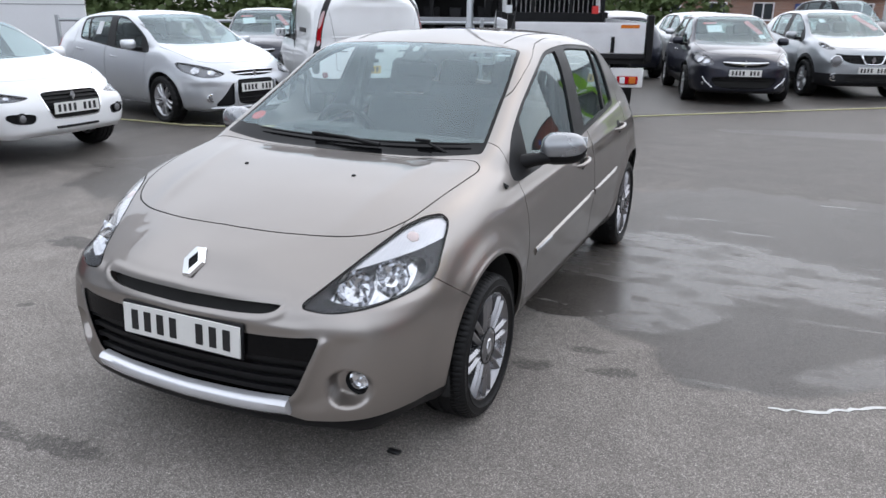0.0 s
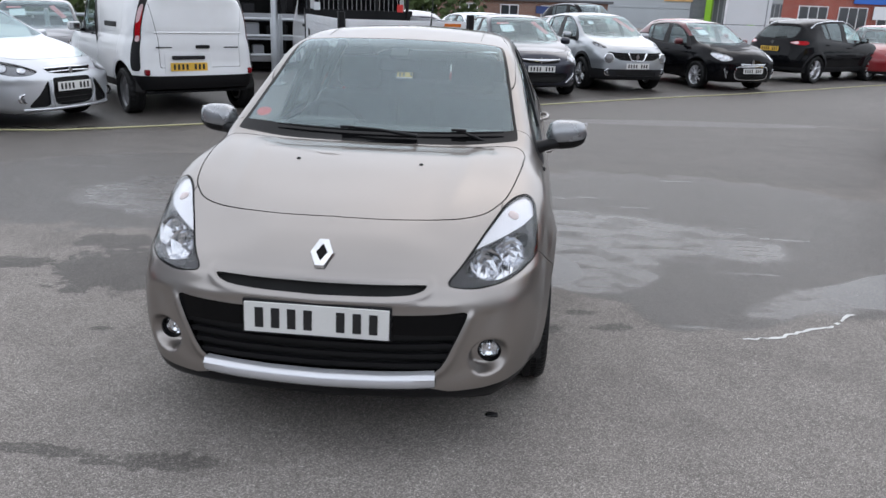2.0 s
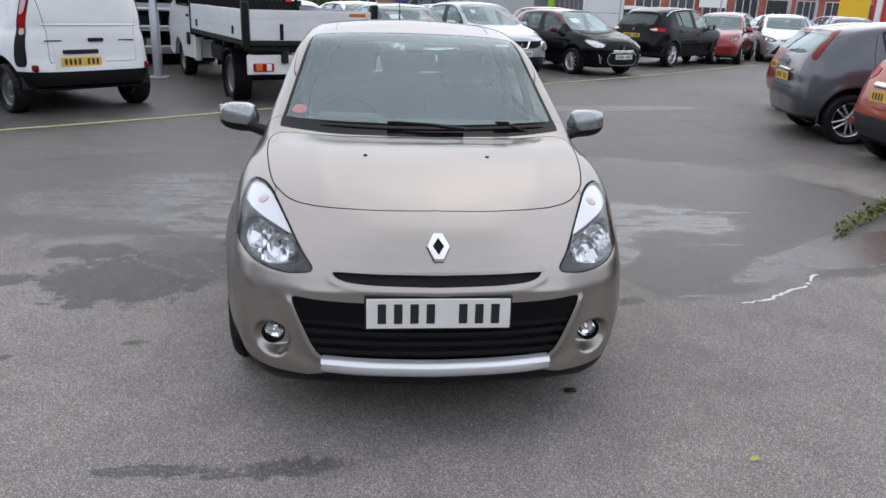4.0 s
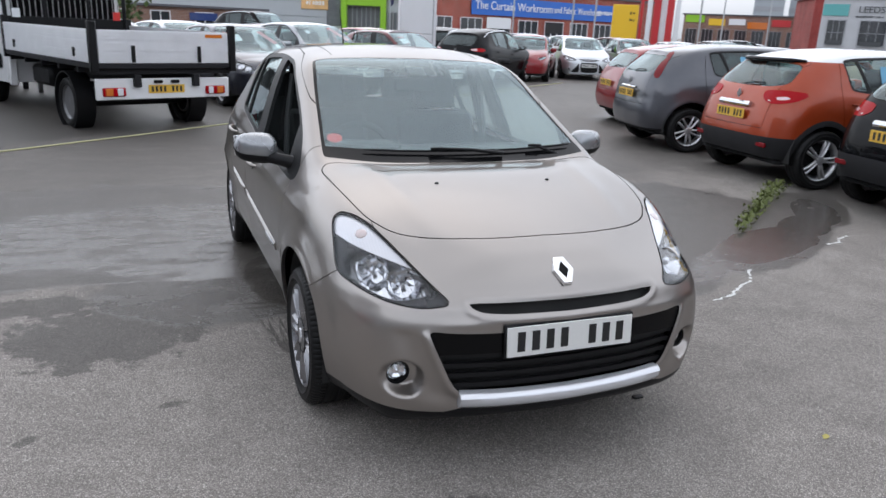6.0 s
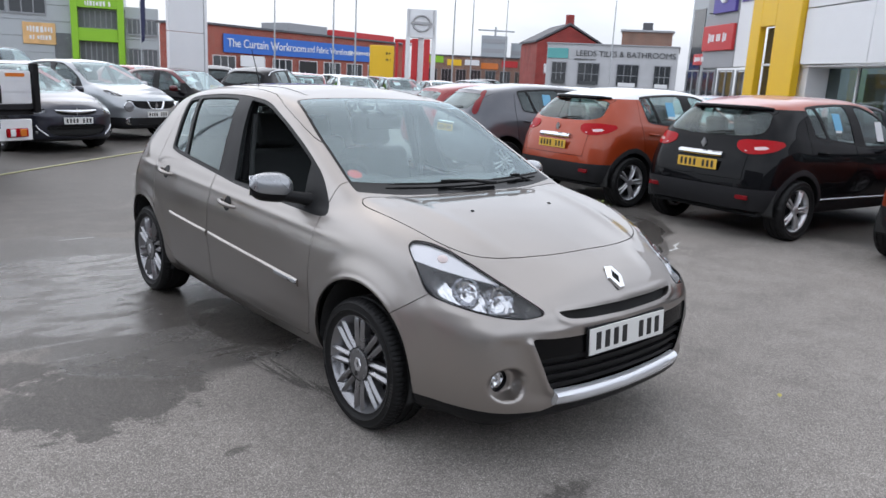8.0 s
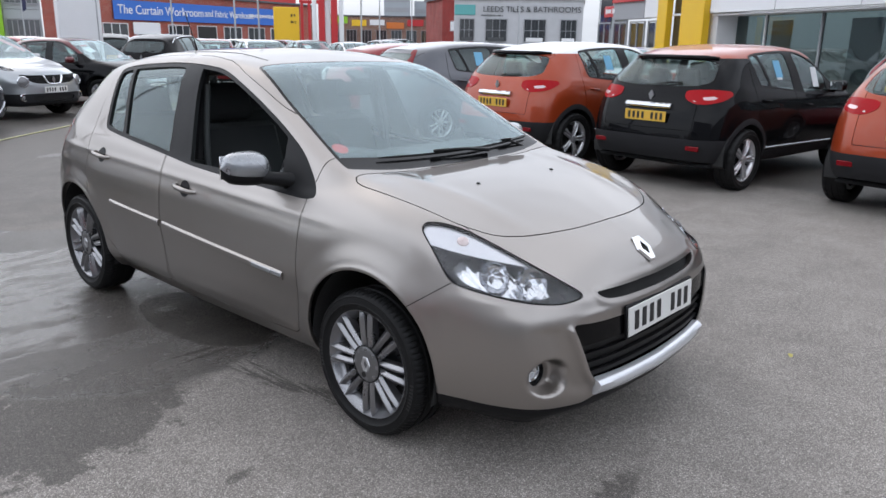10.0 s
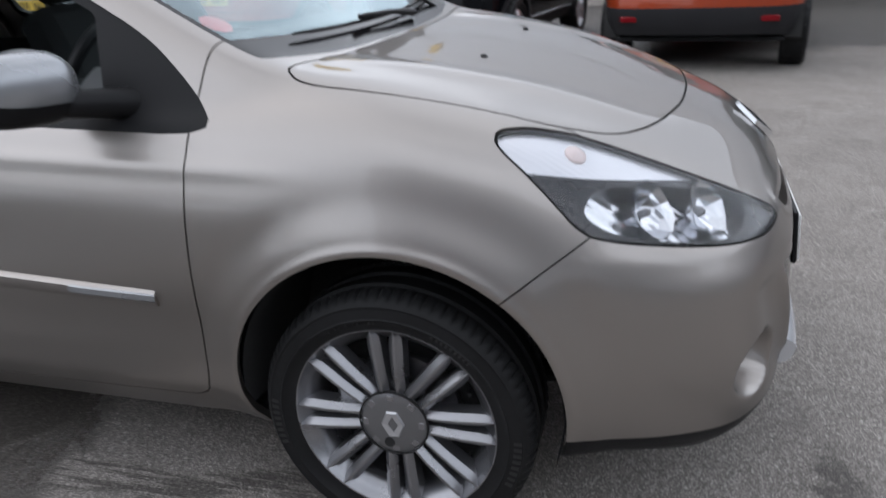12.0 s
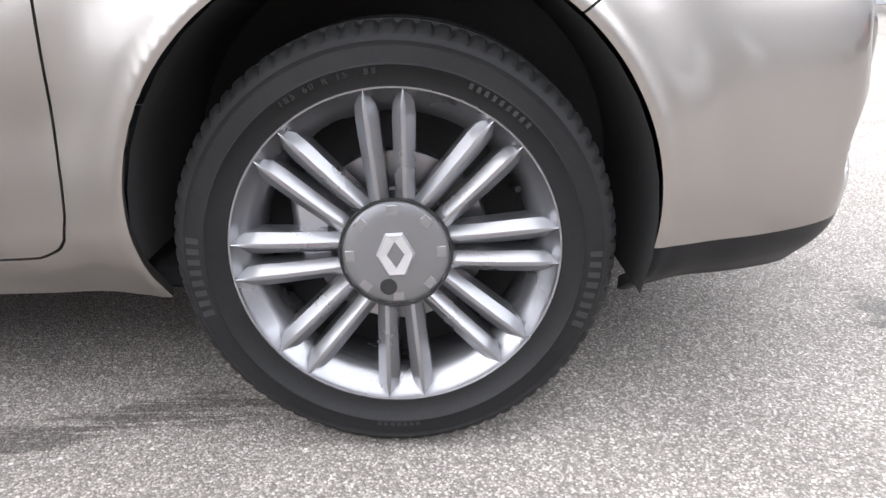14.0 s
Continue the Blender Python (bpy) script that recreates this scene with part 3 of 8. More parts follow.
def spoke(g, ang, off0, off1, stations, base):
    """One spoke: stations are (radius, width, height of its crest)."""
    pts, faces, n = [], [], 7
    r0, r1 = stations[0][0], stations[-1][0]
    for r, w, o in stations:
        f = (r - r0) / (r1 - r0)
        off = off0 + (off1 - off0) * f
        for s, h in ((-.5, base), (-.5, o - .013), (-.10, o - .0005), (0, o), (.10, o - .0005), (.5, o - .013), (.5, base)):
            h = max(h, base)
            t = off + s * w
            y, z = r * math.cos(ang) - t * math.sin(ang), r * math.sin(ang) + t * math.cos(ang)
            pts.append((h, y, z))
    for i in range(len(stations) - 1):
        faces += [(i * n + j, (i + 1) * n + j, (i + 1) * n + j + 1, i * n + j + 1) for j in range(n - 1)]
    faces.append(tuple(range(n)))
    faces.append(tuple((len(stations) - 1) * n + j for j in range(n)))
    g.add(pts, faces)


def bars_on_ring(g, r, a0, a1, count, h, wid, x):
    for i in range(count):
        a = a0 + (a1 - a0) * i / count
        g.box((x, r * math.cos(a), r * math.sin(a)), (.0022, h, wid), 0, Matrix.Rotation(a, 4, "X"))


def ring_band(r0, r1, a0, a1, x, rise):
    """A shallow raised band on a tyre wall, from angle a0 to a1."""
    g, n, pts = Geo(), 48, []
    for i in range(n + 1):
        a = a0 + (a1 - a0) * i / n
        for r, h in ((r0, -.002), (r0 + .0015, rise), (r1 - .0015, rise - .0015), (r1, -.004)):
            pts.append((x + h, r * math.cos(a), r * math.sin(a)))
    fs = [(i * 4 + j, i * 4 + 4 + j, i * 4 + 5 + j, i * 4 + 1 + j) for i in range(n) for j in range(3)]
    return g.add(pts, fs + [(0, 1, 2, 3), tuple(n * 4 + j for j in range(4))])


def letter_mesh(words, size, deep):
    c = bpy.data.curves.new("letters", "FONT")
    c.body, c.size, c.extrude, c.align_x = words, size, deep, "CENTER"
    tmp = bpy.data.objects.new("letters", c)
    me = bpy.data.meshes.new_from_object(tmp)
    bpy.data.objects.remove(tmp)
    return me


def ring_words(parent, words, r, mid, size, x):
    """Letters standing round a tyre wall, their feet towards the hub."""
    step = size * .72 / r
    for i, ch in enumerate(words):
        if ch == " ":
            continue
        a = mid - (i - (len(words) - 1) / 2) * step
        me = letter_mesh(ch, size, .0006)
        pts = [(x + p.co.z, (r + p.co.y) * math.cos(a) + p.co.x * math.sin(a), (r + p.co.y) * math.sin(a) - p.co.x * math.cos(a)) for p in me.vertices]
        part("tyre_numeral", Geo().add(pts, [tuple(f.vertices) for f in me.polygons]), M_TYREMARK, parent, smooth=0)
        bpy.data.meshes.remove(me)


def hero_wheel(parent, m):
    g = Geo()
    rim = [(.170, -.085), (.196, -.080), (.188, -.03), (.182, .035), (.188, .058), (.203, .074), (.2155, .086), (.2185, .0925), (.2210, .0935), (.2225, .091), (.2225, .084), (.214, .078)]
    g.lathe(rim, 96, axis="x")
    g.lathe([(.0, .060), (.068, .060), (.082, .066), (.082, .05), (.0, .045)], 48, axis="x")
    w = part("wheel", g, M_ALLOY, parent, "silver alloy wheel with eight paired spokes")
    w.matrix_local = m
    for sgn in (-1, 1):
        sp = Geo()
        spoke(sp, 0, sgn * .0165, sgn * .0250, [(.055, .0255, .083), (.075, .0265, .0885), (.11, .0275, .0925), (.15, .0290, .0945), (.180, .0300, .0945), (.198, .0270, .0940), (.209, .0160, .0932), (.2175, .0030, .0922)], .048)
        first = None
        for i in range(8):
            q = part("spoke", sp, M_ALLOY, w, smooth=16) if first is None else link("spoke", first.data, w)
            first = first or q
            q.matrix_local = Matrix.Rotation(math.pi / 2 + i * math.pi / 4, 4, "X")
    part("tyre", tyre_geo(.2985, .2165, .0975, 320, .0050, .968), M_RUBBER, w, "black tyre with worn shoulder blocks")
    for rr, a0, a1, cnt, hh, ww, xx in ((.264, 3.0, 3.45, 8, .018, .008, .1022), (.264, 5.85, 6.3, 8, .018, .008, .1022), (.252, 4.55, 4.8, 7, .012, .006, .1030), (.243, .75, 1.15, 9, .009, .005, .1030)):
        b = Geo()
        bars_on_ring(b, rr, a0, a1, cnt, hh, ww, xx)
        part("tyre_marking", b, M_TYREMARK, w, "raised moulded marks on the tyre wall")
    ring_words(w, "185 60 R 15  88", .2385, 1.86, .012, .1034)
    for a0, a1 in ((.45, 2.75), (3.65, 5.65)):
        part("sidewall_band", ring_band(.256, .272, a0, a1, .1010, .0022), M_RUBBER, w, "smooth raised band on the tyre wall")
    c = Geo()
    c.lathe([(.0, .092), (.05, .0915), (.066, .090), (.0725, .087), (.0735, .082), (.072, .075)], 64, axis="x")
    cap = part("hub_cap", c, M_CAPGREY, w, "round silver hub cap with a diamond badge")
    d = Geo()
    outer = [(-.012, .031), (.012, .031), (.027, 0), (.012, -.031), (-.012, -.031), (-.027, 0)]
    inner = [(0, .019), (0, .019), (.012, 0), (0, -.019), (0, -.019), (-.012, 0)]
    pts = [(.0905, a, b) for a, b in outer] + [(.0965, a * .86, b * .88) for a, b in outer] + [(.0945, a, b) for a, b in inner] + [(.0915, a, b) for a, b in inner]
    fs = [(k * 6 + i, k * 6 + (i + 1) % 6, (k + 1) * 6 + (i + 1) % 6, (k + 1) * 6 + i) for i in range(6) for k in range(3)]
    part("badge", d.add(pts, fs), M_RIM, cap, "plain diamond badge", smooth=0)
    for i in range(8):
        a = math.pi / 2 + i * math.pi / 4
        part("cap_tab", Geo().box((.0895, .060 * math.cos(a), .060 * math.sin(a)), (.003, .016, .016), .0012, Matrix.Rotation(a, 4, "X")), M_ALLOY, cap)
    part("cap_joint", Geo().lathe([(.0730, .088), (.0738, .0912), (.0760, .0912), (.0768, .086)], 64, axis="x"), M_GAP, cap)
    h = Geo()
    h.lathe([(.0, .0922), (.009, .0922), (.0095, .0932), (.0115, .0930), (.012, .0895)], 20, (0, -.013, -.046), axis="x")
    part("lock_hole", h, M_INK, cap)
    r = Geo()
    r.lathe([(.05, .02), (.125, .022), (.128, .012), (.125, .002), (.05, .0)], 48, axis="x")
    r.box((.02, -.11, .03), (.07, .06, .13), .012)
    part("brake_disc", r, M_STEEL, w, "steel brake disc and caliper behind the spokes")
    v = Geo()
    v.tube([(.040, .160, .072), (.075, .166, .076)], .0045, 8)
    part("valve", v, M_TRIM, w)
    # Black disc added inside the rim, standing in for wheel-well shade.
    k = Geo()
    k.lathe([(.0, -.02), (.19, -.02), (.19, -.06), (.0, -.06)], 32, axis="x")
    part("wheel_back", k, M_LINER, w, "dark disc standing in for shade behind the spokes")
    return w


# ---- the taupe hatchback ----
DUCT = [(-.3, .566), (.30, .570), (.44, .577), (.532, .586), (.520, .545), (.432, .344), (.30, .338), (-.3, .334)]
SLOT = [(-.3, .674), (.20, .674), (.34, .677), (.392, .676), (.374, .652), (.33, .636), (.20, .627), (-.3, .623)]
BAR = [(-.3, .355), (.30, .355), (.420, .355), (.426, .325), (.422, .291), (.30, .281), (-.3, .277)]
LAMP = [(.372, .670), (.47, .656), (.57, .664), (.70, .681), (.80, .698), (.862, .716), (.905, .80), (.948, .872), (.925, .893), (.86, .889), (.78, .868), (.70, .833), (.60, .785), (.48, .727)]
BONNET = [(-.4, .262), (0, .250), (.22, .262), (.42, .312), (.56, .392), (.632, .50), (.662, .62), (.690, .80), (.705, .985), (.66, 1.035), (.40, 1.005), (0, .990), (-.4, 1.005)]
SCREEN = [(-.4, 1.012), (0, .998), (.40, 1.022), (.655, 1.075), (.668, 1.10), (.640, 1.30), (.600, 1.60), (.560, 1.835), (.535, 1.866), (.40, 1.882), (0, 1.895), (-.4, 1.882)]
DLO = [(1.125, .893), (1.50, .905), (1.80, .915), (2.11, .928), (2.34, .950), (2.85, .995), (3.06, 1.018), (3.085, 1.06), (3.135, 1.33), (3.10, 1.352), (2.96, 1.375), (2.57, 1.402), (2.28, 1.402), (2.03, 1.385), (1.76, 1.296), (1.50, 1.180), (1.30, 1.075), (1.20, .985)]
WIN_FRONT = [(1.44, .955), (1.80, .957), (2.125, .966), (2.150, 1.10), (2.235, 1.382), (2.05, 1.368), (1.78, 1.280), (1.54, 1.165), (1.42, 1.075)]
WIN_REAR = [(2.345, .985), (2.60, 1.0), (2.815, 1.022), (2.935, 1.345), (2.60, 1.384), (2.44, 1.388), (2.38, 1.18)]
WIN_QUARTER = [(2.875, 1.030), (3.015, 1.045), (3.055, 1.10), (3.095, 1.318), (2.995, 1.340)]
DOOR_FRONT = [(1.160, 1.10), (1.188, .91), (1.197, .75), (1.206, .55), (1.224, .37), (1.243, .312), (1.29, .290), (2.26, .278), (2.325, .30), (2.335, .50), (2.335, .90), (2.36, 1.10), (2.42, 1.440), (2.25, 1.440), (2.02, 1.418), (1.74, 1.328), (1.48, 1.212)]
DOOR_REAR = [(2.342, .30), (2.345, .90), (2.37, 1.10), (2.43, 1.440), (2.60, 1.438), (3.00, 1.408), (3.17, 1.37), (3.20, 1.10), (3.205, .95), (3.17, .62), (3.06, .46), (2.88, .305), (2.78, .275), (2.40, .278)]
ARCHES = ((.795, .335, .351), (3.375, .335, .347))


FOG_FLOOR = .150


def win_field(r, nm):
    """Outline of one side window: the glazed opening set in by its seal, between its pillars."""
    y, z = r[:, 1], r[:, 2]
    f = inside(y, z, DLO) + .017
    at = lambda y0, y1: y0 + (y1 - y0) * (z - .98) / .40
    if nm == "front":
        return np.maximum(np.maximum(f, .945 - z), np.maximum(y - at(2.130, 2.236), at(1.40, 1.47) - y))
    if nm == "rear":
        return np.maximum(f + .004, np.maximum(at(2.338, 2.400) - y, y - at(2.815, 2.955)))
    return np.maximum(f + .004, at(2.852, 2.992) - y)


def hero_shape():
    def arch(x, y, z):
        d = 0
        for cy, cz, r in ARCHES:
            q = np.hypot(y - cy, z - cz) - r
            d = d + (.005 * bell(q - .006, .012) + .007 * bell(q - .02, .045) - .002 * bell(q - .10, .035) * (z < .84)) * (x > .55)
        return d

    def face(x, y, z):
        near = (y < .42)
        flat = inside(x.ravel(), z.ravel(), DUCT).reshape(x.shape)
        flank = step_in(.40 - x, .04) * step_in(z - .575, .012) * step_in(.33 - z, .02)
        blade = (.011 * bell(flat - .012, .016) - .010 * bell(flat - .075, .040)) * near * flank
        lip = .004 * bell(z - .604, .016) * near * step_in(x - .48, .04)
        slot = inside(x.ravel(), z.ravel(), SLOT).reshape(x.shape)
        brow = .003 * bell(slot - .012, .014) * near
        chin = .006 * bell(z - .665, .022) * step_in(.42 - x, .05) * step_in(x - .74, .05) * near
        return blade + lip + brow + chin

    def fog(x, y, z):
        r = np.hypot(x - .612, (z - .398) * 1.05)
        floor = FOG_FLOOR + .10 * (x - .612)
        return -np.clip(floor - y, .004, .075) * step_in(r - .066, .006) * (y < .42)

    def side(x, y, z):
        mid = step_in(1.15 - y, .05) * step_in(y - 3.15, .06)
        return (-.007 * bell(z - .47, .075) + .004 * bell(z - .335, .03)) * mid * (x > .6) + .0035 * bell(z - (.835 + .03 * (y - 1.2)), .018) * (x > .6) * step_in(1.0 - y, .1)

    def bonnet(x, y, z):
        near = step_in(y - 1.0, .02) * step_in(.85 - z, .05)
        return .006 * bell(x - (.50 - .12 * (1 - y)), .05) * near

    return (arch, face, side, bonnet, fog)


def number_plate(name, parent, base, w, h, m, bars=(2, 2, 3)):
    g = Geo().box((0, 0, 0), (w, .007, h), .002)
    p = part(name, g, base, parent)
    p.matrix_local = m
    n = sum(bars) + 1
    step = w * .90 / n
    x = -w * .45 + step * .5
    first = None
    for c in (bars[0] + bars[1], bars[2]):
        for _ in range(c):
            q = part("plate_bar", Geo().box((0, 0, 0), (step * .52, .002, h * .66), 0), M_INK, p, "dark plain bar on the plate", smooth=0) if first is None else link("plate_bar", first.data, p)
            first = first or q
            q.matrix_local = Matrix.Translation((x, -.0045, 0))
            x += step
        x += step
    return p


def seat(parent, name, x, y, w, rear=False):
    g = Geo()
    g.box((x, y, .46), (w, .50, .20), .07)
    m = Matrix.Rotation(radians(-20), 4, "X")
    g.box((x, y + .33, .78), (w, .16, .62), .07, m)
    s = part(name, g, M_SEAT, parent, "charcoal cloth seat")
    for dx in ((-.5, 0, .5) if rear else (0,)):
        h, cx = Geo(), x + dx * w * .64
        h.box((cx, y + .475, 1.19 if not rear else 1.13), (.27, .10, .20), .045, m)
        for q in (-.05, .05):
            h.tube([(cx + q, y + .44, 1.03), (cx + q, y + .465, 1.14)], .006, 6)
        part("headrest", h, M_SEAT, s)
    return s


def hero():
    top = thing("hatchback", "taupe metallic five-door hatchback with its driver's window open", "car")
    s = body_half(1.0, shape=hero_shape())
    bvh_s = s.plus(s.mirrored())
    from_bvh = bpy_bvh(bvh_s)
    gaps = []

    def take(s, f, gap=.0020):
        inner, rest = s.cut(f + gap)
        if gap:
            r = rest.r
            strip, rest = rest.cut(take.field(r) - gap)
            gaps.append(strip.pushed(-.007))
        return inner, rest

    def panel_cut(s, field, gap=.0020):
        take.field = field
        return take(s, field(s.r), gap)

    far = lambda f, ok: np.where(ok, f, 9.0)
    # openings
    for cy, cz, r in ARCHES:
        _, s = s.cut(far(np.hypot(s.r[:, 1] - cy, s.r[:, 2] - cz) - r, s.r[:, 0] > .45))
    f = lambda r: far(inside(r[:, 0], r[:, 1], SCREEN), (r[:, 2] > .97) & (r[:, 1] < 2.1))
    scr, s = s.cut(f(s.r))
    glass, frit = scr.cut(np.maximum(f(scr.r) + .016, 1.092 + .07 * (scr.r[:, 0] / .65) ** 2 - scr.r[:, 1]))
    f = lambda r: far(inside(r[:, 1], r[:, 2], DLO), r[:, 0] > .5)
    dlo, s = s.cut(f(s.r))
    f = lambda r: far(inside(r[:, 0], r[:, 2], [(-.3, 1.285), (.36, 1.275), (.47, 1.255), (.50, 1.10), (.47, 1.045), (.3, 1.035), (-.3, 1.03)]), r[:, 1] > 3.45)
    tail_glass, s = s.cut(f(s.r))
    f = lambda r: far(inside(.76 * r[:, 0] + .65 * r[:, 1], r[:, 2], LAMP, 2), (r[:, 1] < .8) & (r[:, 0] > .3))
    lamp, s = panel_cut(s, f, .002)
    f = lambda r: far(inside(r[:, 0], r[:, 2], DUCT), r[:, 1] < .35)
    duct, s = s.cut(f(s.r))
    f = lambda r: far(inside(r[:, 0], r[:, 2], SLOT), r[:, 1] < .35)
    slot, s = s.cut(f(s.r))
    f = lambda r: far(inside(r[:, 0], r[:, 2], BAR), r[:, 1] < .35)
    bar, s = panel_cut(s, f, .001)
    lower, s = s.cut(far(np.maximum(s.r[:, 2] - .290 + .014 * np.clip((s.r[:, 0] - .41) / .06, 0, 1) - .012 * np.clip((s.r[:, 0] - .60) / .2, 0, 1), s.r[:, 1] - .60), s.r[:, 1] < .7))
    f = lambda r: far(inside(r[:, 0], r[:, 1], BONNET), (r[:, 1] < 1.1) & (r[:, 2] > .80))
    bonnet, s = panel_cut(s, f, .0026)
    f = lambda r: far(inside(r[:, 1], r[:, 2], DOOR_FRONT, 1) * np.where(r[:, 2] > 1.12, 2.4, 1.0), (r[:, 0] > .45) & (r[:, 1] > 1.0) & (r[:, 1] < 2.7))
    door_f, s = panel_cut(s, f)
    f = lambda r: far(inside(r[:, 1], r[:, 2], DOOR_REAR, 1) * np.where(r[:, 2] > 1.12, 2.4, 1.0), (r[:, 0] > .45) & (r[:, 1] > 2.0) & (r[:, 1] < 3.4))
    door_r, s = panel_cut(s, f)
    rl = [(3.56, 1.04), (3.70, 1.02), (3.86, .93), (3.93, .80), (3.80, .765), (3.72, .80), (3.62, .93)]
    f = lambda r: far(inside(r[:, 1], r[:, 2], rl), (r[:, 0] > .40) & (r[:, 1] > 3.3))
    tail_lamp, s = panel_cut(s, f, .002)
    _, s = s.cut(far(np.hypot(s.v[:, 0] - .609, s.v[:, 2] - .398) - .044, s.r[:, 1] < .6))
    f = lambda r: far(np.minimum((r[:, 1] - (.41 + (.714 - r[:, 2]) * 1.38)) * .587, np.maximum(.69 - r[:, 2], r[:, 0] - .62)), (r[:, 1] < .75) & (r[:, 2] < .93))
    bumper, s = panel_cut(s, f, .0016)
    f = lambda r: far(np.maximum(r[:, 2] - .63, 3.52 - r[:, 1]), r[:, 1] > 3.3)
    rear_bumper, s = panel_cut(s, f)
    f = lambda r: far(np.maximum(np.maximum(.66 - r[:, 2], r[:, 0] - .50), 3.40 - r[:, 1]), r[:, 1] > 3.2)
    tailgate, s = panel_cut(s, f)
    f = lambda r: far(np.maximum(1.0 - r[:, 1], r[:, 2] - .29), (r[:, 0] > .4) & (r[:, 1] > .9))
    roof, s = s.cut(far(1.30 - s.r[:, 2], s.r[:, 1] > 1.5))

    panel("roof", roof, M_TAUPE, top, edge=.01)
    panel("bonnet", bonnet, M_TAUPE, top, edge=.012)
    panel("front_bumper", bumper, M_TAUPE, top, edge=.02)
    panel("lower_lip", lower, M_TRIM, top, "black plastic lower lip", edge=.02)
    panel("rear_bumper", rear_bumper, M_TAUPE, top, edge=.012)
    panel("tailgate", tailgate, M_TAUPE, top, edge=.012)
    panel("windscreen", glass, M_GLASS, top, "green-tinted windscreen")
    panel("windscreen_surround", frit, M_GLOSS, top, "black windscreen surround", edge=.006)
    panel("rear_screen", tail_glass, M_SIDEGLASS, top)
    panel("bar_carrier", bar, M_TRIM, top, edge=.012)
    pts, fs, nn, prof = [], [], 40, ((.346, -.014), (.345, .004), (.339, .016), (.328, .026), (.312, .028), (.298, .024), (.287, .014), (.283, -.006))
    for i in range(nn + 1):
        x = -.424 + .848 * i / nn
        rise = .012 * (x / .424) ** 2
        for z, out in prof:
            hit = from_bvh.ray_cast(Vector((x, -1, z + rise)), Vector((0, 1, 0)))
            pts.append(hit[0] + Vector((0, -out, 0)))
    k = len(prof)
    fs = [(i * k + j, (i + 1) * k + j, (i + 1) * k + j + 1, i * k + j + 1) for i in range(nn) for j in range(k - 1)] + [tuple(range(k)), tuple(nn * k + j for j in range(k))]
    part("silver_bar", Geo().add(pts, fs), M_BARSILVER, top, "satin silver bar under the grille")
    part("radiator", Geo().box((0, .30, .46), (1.05, .03, .36), .01), M_GAP, top)
    # grille: gloss panel above, slats below
    upper, low = duct.cut(.498 - duct.r[:, 2])
    panel("grille_panel", upper.pushed(-.004), M_GLOSS, top, "gloss black grille panel", edge=.03)
    bars = None
    for zc in (.372, .410, .448, .484):
        one, low = low.cut(np.abs(low.r[:, 2] - zc - .004 * (low.r[:, 0] / .4) ** 2) - .0085)
        bars = one if bars is None else bars.plus(one)
    panel("grille_slat", bars.pushed(-.012), M_TRIM, top, "black grille slats", edge=.016)
    panel("grille_back", duct.pushed(-.046), M_GAP, top)
    duct_wall = duct.cut(far(-.0025 - inside(duct.r[:, 0], duct.r[:, 2], DUCT), duct.r[:, 0] > -1))[0]
    panel("grille_edge", duct_wall.pushed(-.002), M_GLOSS, top, edge=.05)
    sl_edge, sl_back = slot.cut(-.004 - inside(slot.r[:, 0], slot.r[:, 2], SLOT))
    panel("air_slot", sl_back.pushed(-.030), M_GAP, top, "black air slot above the plate")
    panel("air_slot_edge", sl_edge.pushed(-.001), M_TAUPE, top, edge=.034)
    panel("shut_line", gap_join(gaps), M_GAP, top, "dark shut lines between the panels")
    # sides
    for side in (1, -1):
        flip = (lambda q: q) if side > 0 else (lambda q: q.mirrored())
        panel("wing_and_sill", flip(s), M_TAUPE, top, both=False, edge=.018)
        for door, win, name in ((door_f, WIN_FRONT, "front_door"), (door_r, WIN_REAR, "rear_door")):
            d = panel(name, flip(door), M_TAUPE, top, both=False, edge=.018)
        trim = dlo
        panes = []
        for win, nm in ((WIN_FRONT, "front"), (WIN_REAR, "rear"), (WIN_QUARTER, "quarter")):
            pane, trim = trim.cut(far(win_field(trim.r, nm), trim.r[:, 0] > .4))
            panes.append((nm, pane))
        panel("window_trim", flip(trim.pushed(-.003)), M_TRIM, top, "black window trim and door pillar", both=False, edge=.02)
        for nm, pane in panes:
            if nm == "front" and side < 0:
                continue
            panel("side_window", flip(pane.pushed(-.012)), M_SIDEGLASS, top, both=False)
        # headlamp: lens over a dark bowl with bright reflectors
        lens = panel("headlamp", flip(lamp), M_LENS, top, "clear headlamp with a fluted chrome reflector", both=False)
        sz = .76 * lamp.r[:, 0] + .65 * lamp.r[:, 1]
        line = lambda r: (r[:, 2] - (.770 + .183 * (.76 * r[:, 0] + .65 * r[:, 1] - .60)))
        edge_in, mid = lamp.cut(-.0035 - inside(sz, lamp.r[:, 2], LAMP))
        panel("lamp_seal", flip(edge_in.pushed(-.002)), M_GLOSS, lens, both=False, edge=.03)
        lowp, upp = mid.cut(line(mid.r))
        zone = [(.455, .700), (.56, .676), (.70, .690), (.81, .714), (.852, .752), (.81, .794), (.66, .774), (.53, .744)]
        sz_of = lambda r: .76 * np.abs(r[:, 0]) + .65 * r[:, 1]
        bowl, rim_p = lowp.cut(inside(sz_of(lowp.r), lowp.r[:, 2], zone))
        panel("lamp_bezel", flip(rim_p.pushed(-.012)), M_BEZEL, lens, "dark lamp bezel", both=False, edge=.045)
        panel("lamp_housing", flip(bowl.pushed(-.050)), M_REFLECT, lens, "bright lamp housing", both=False)
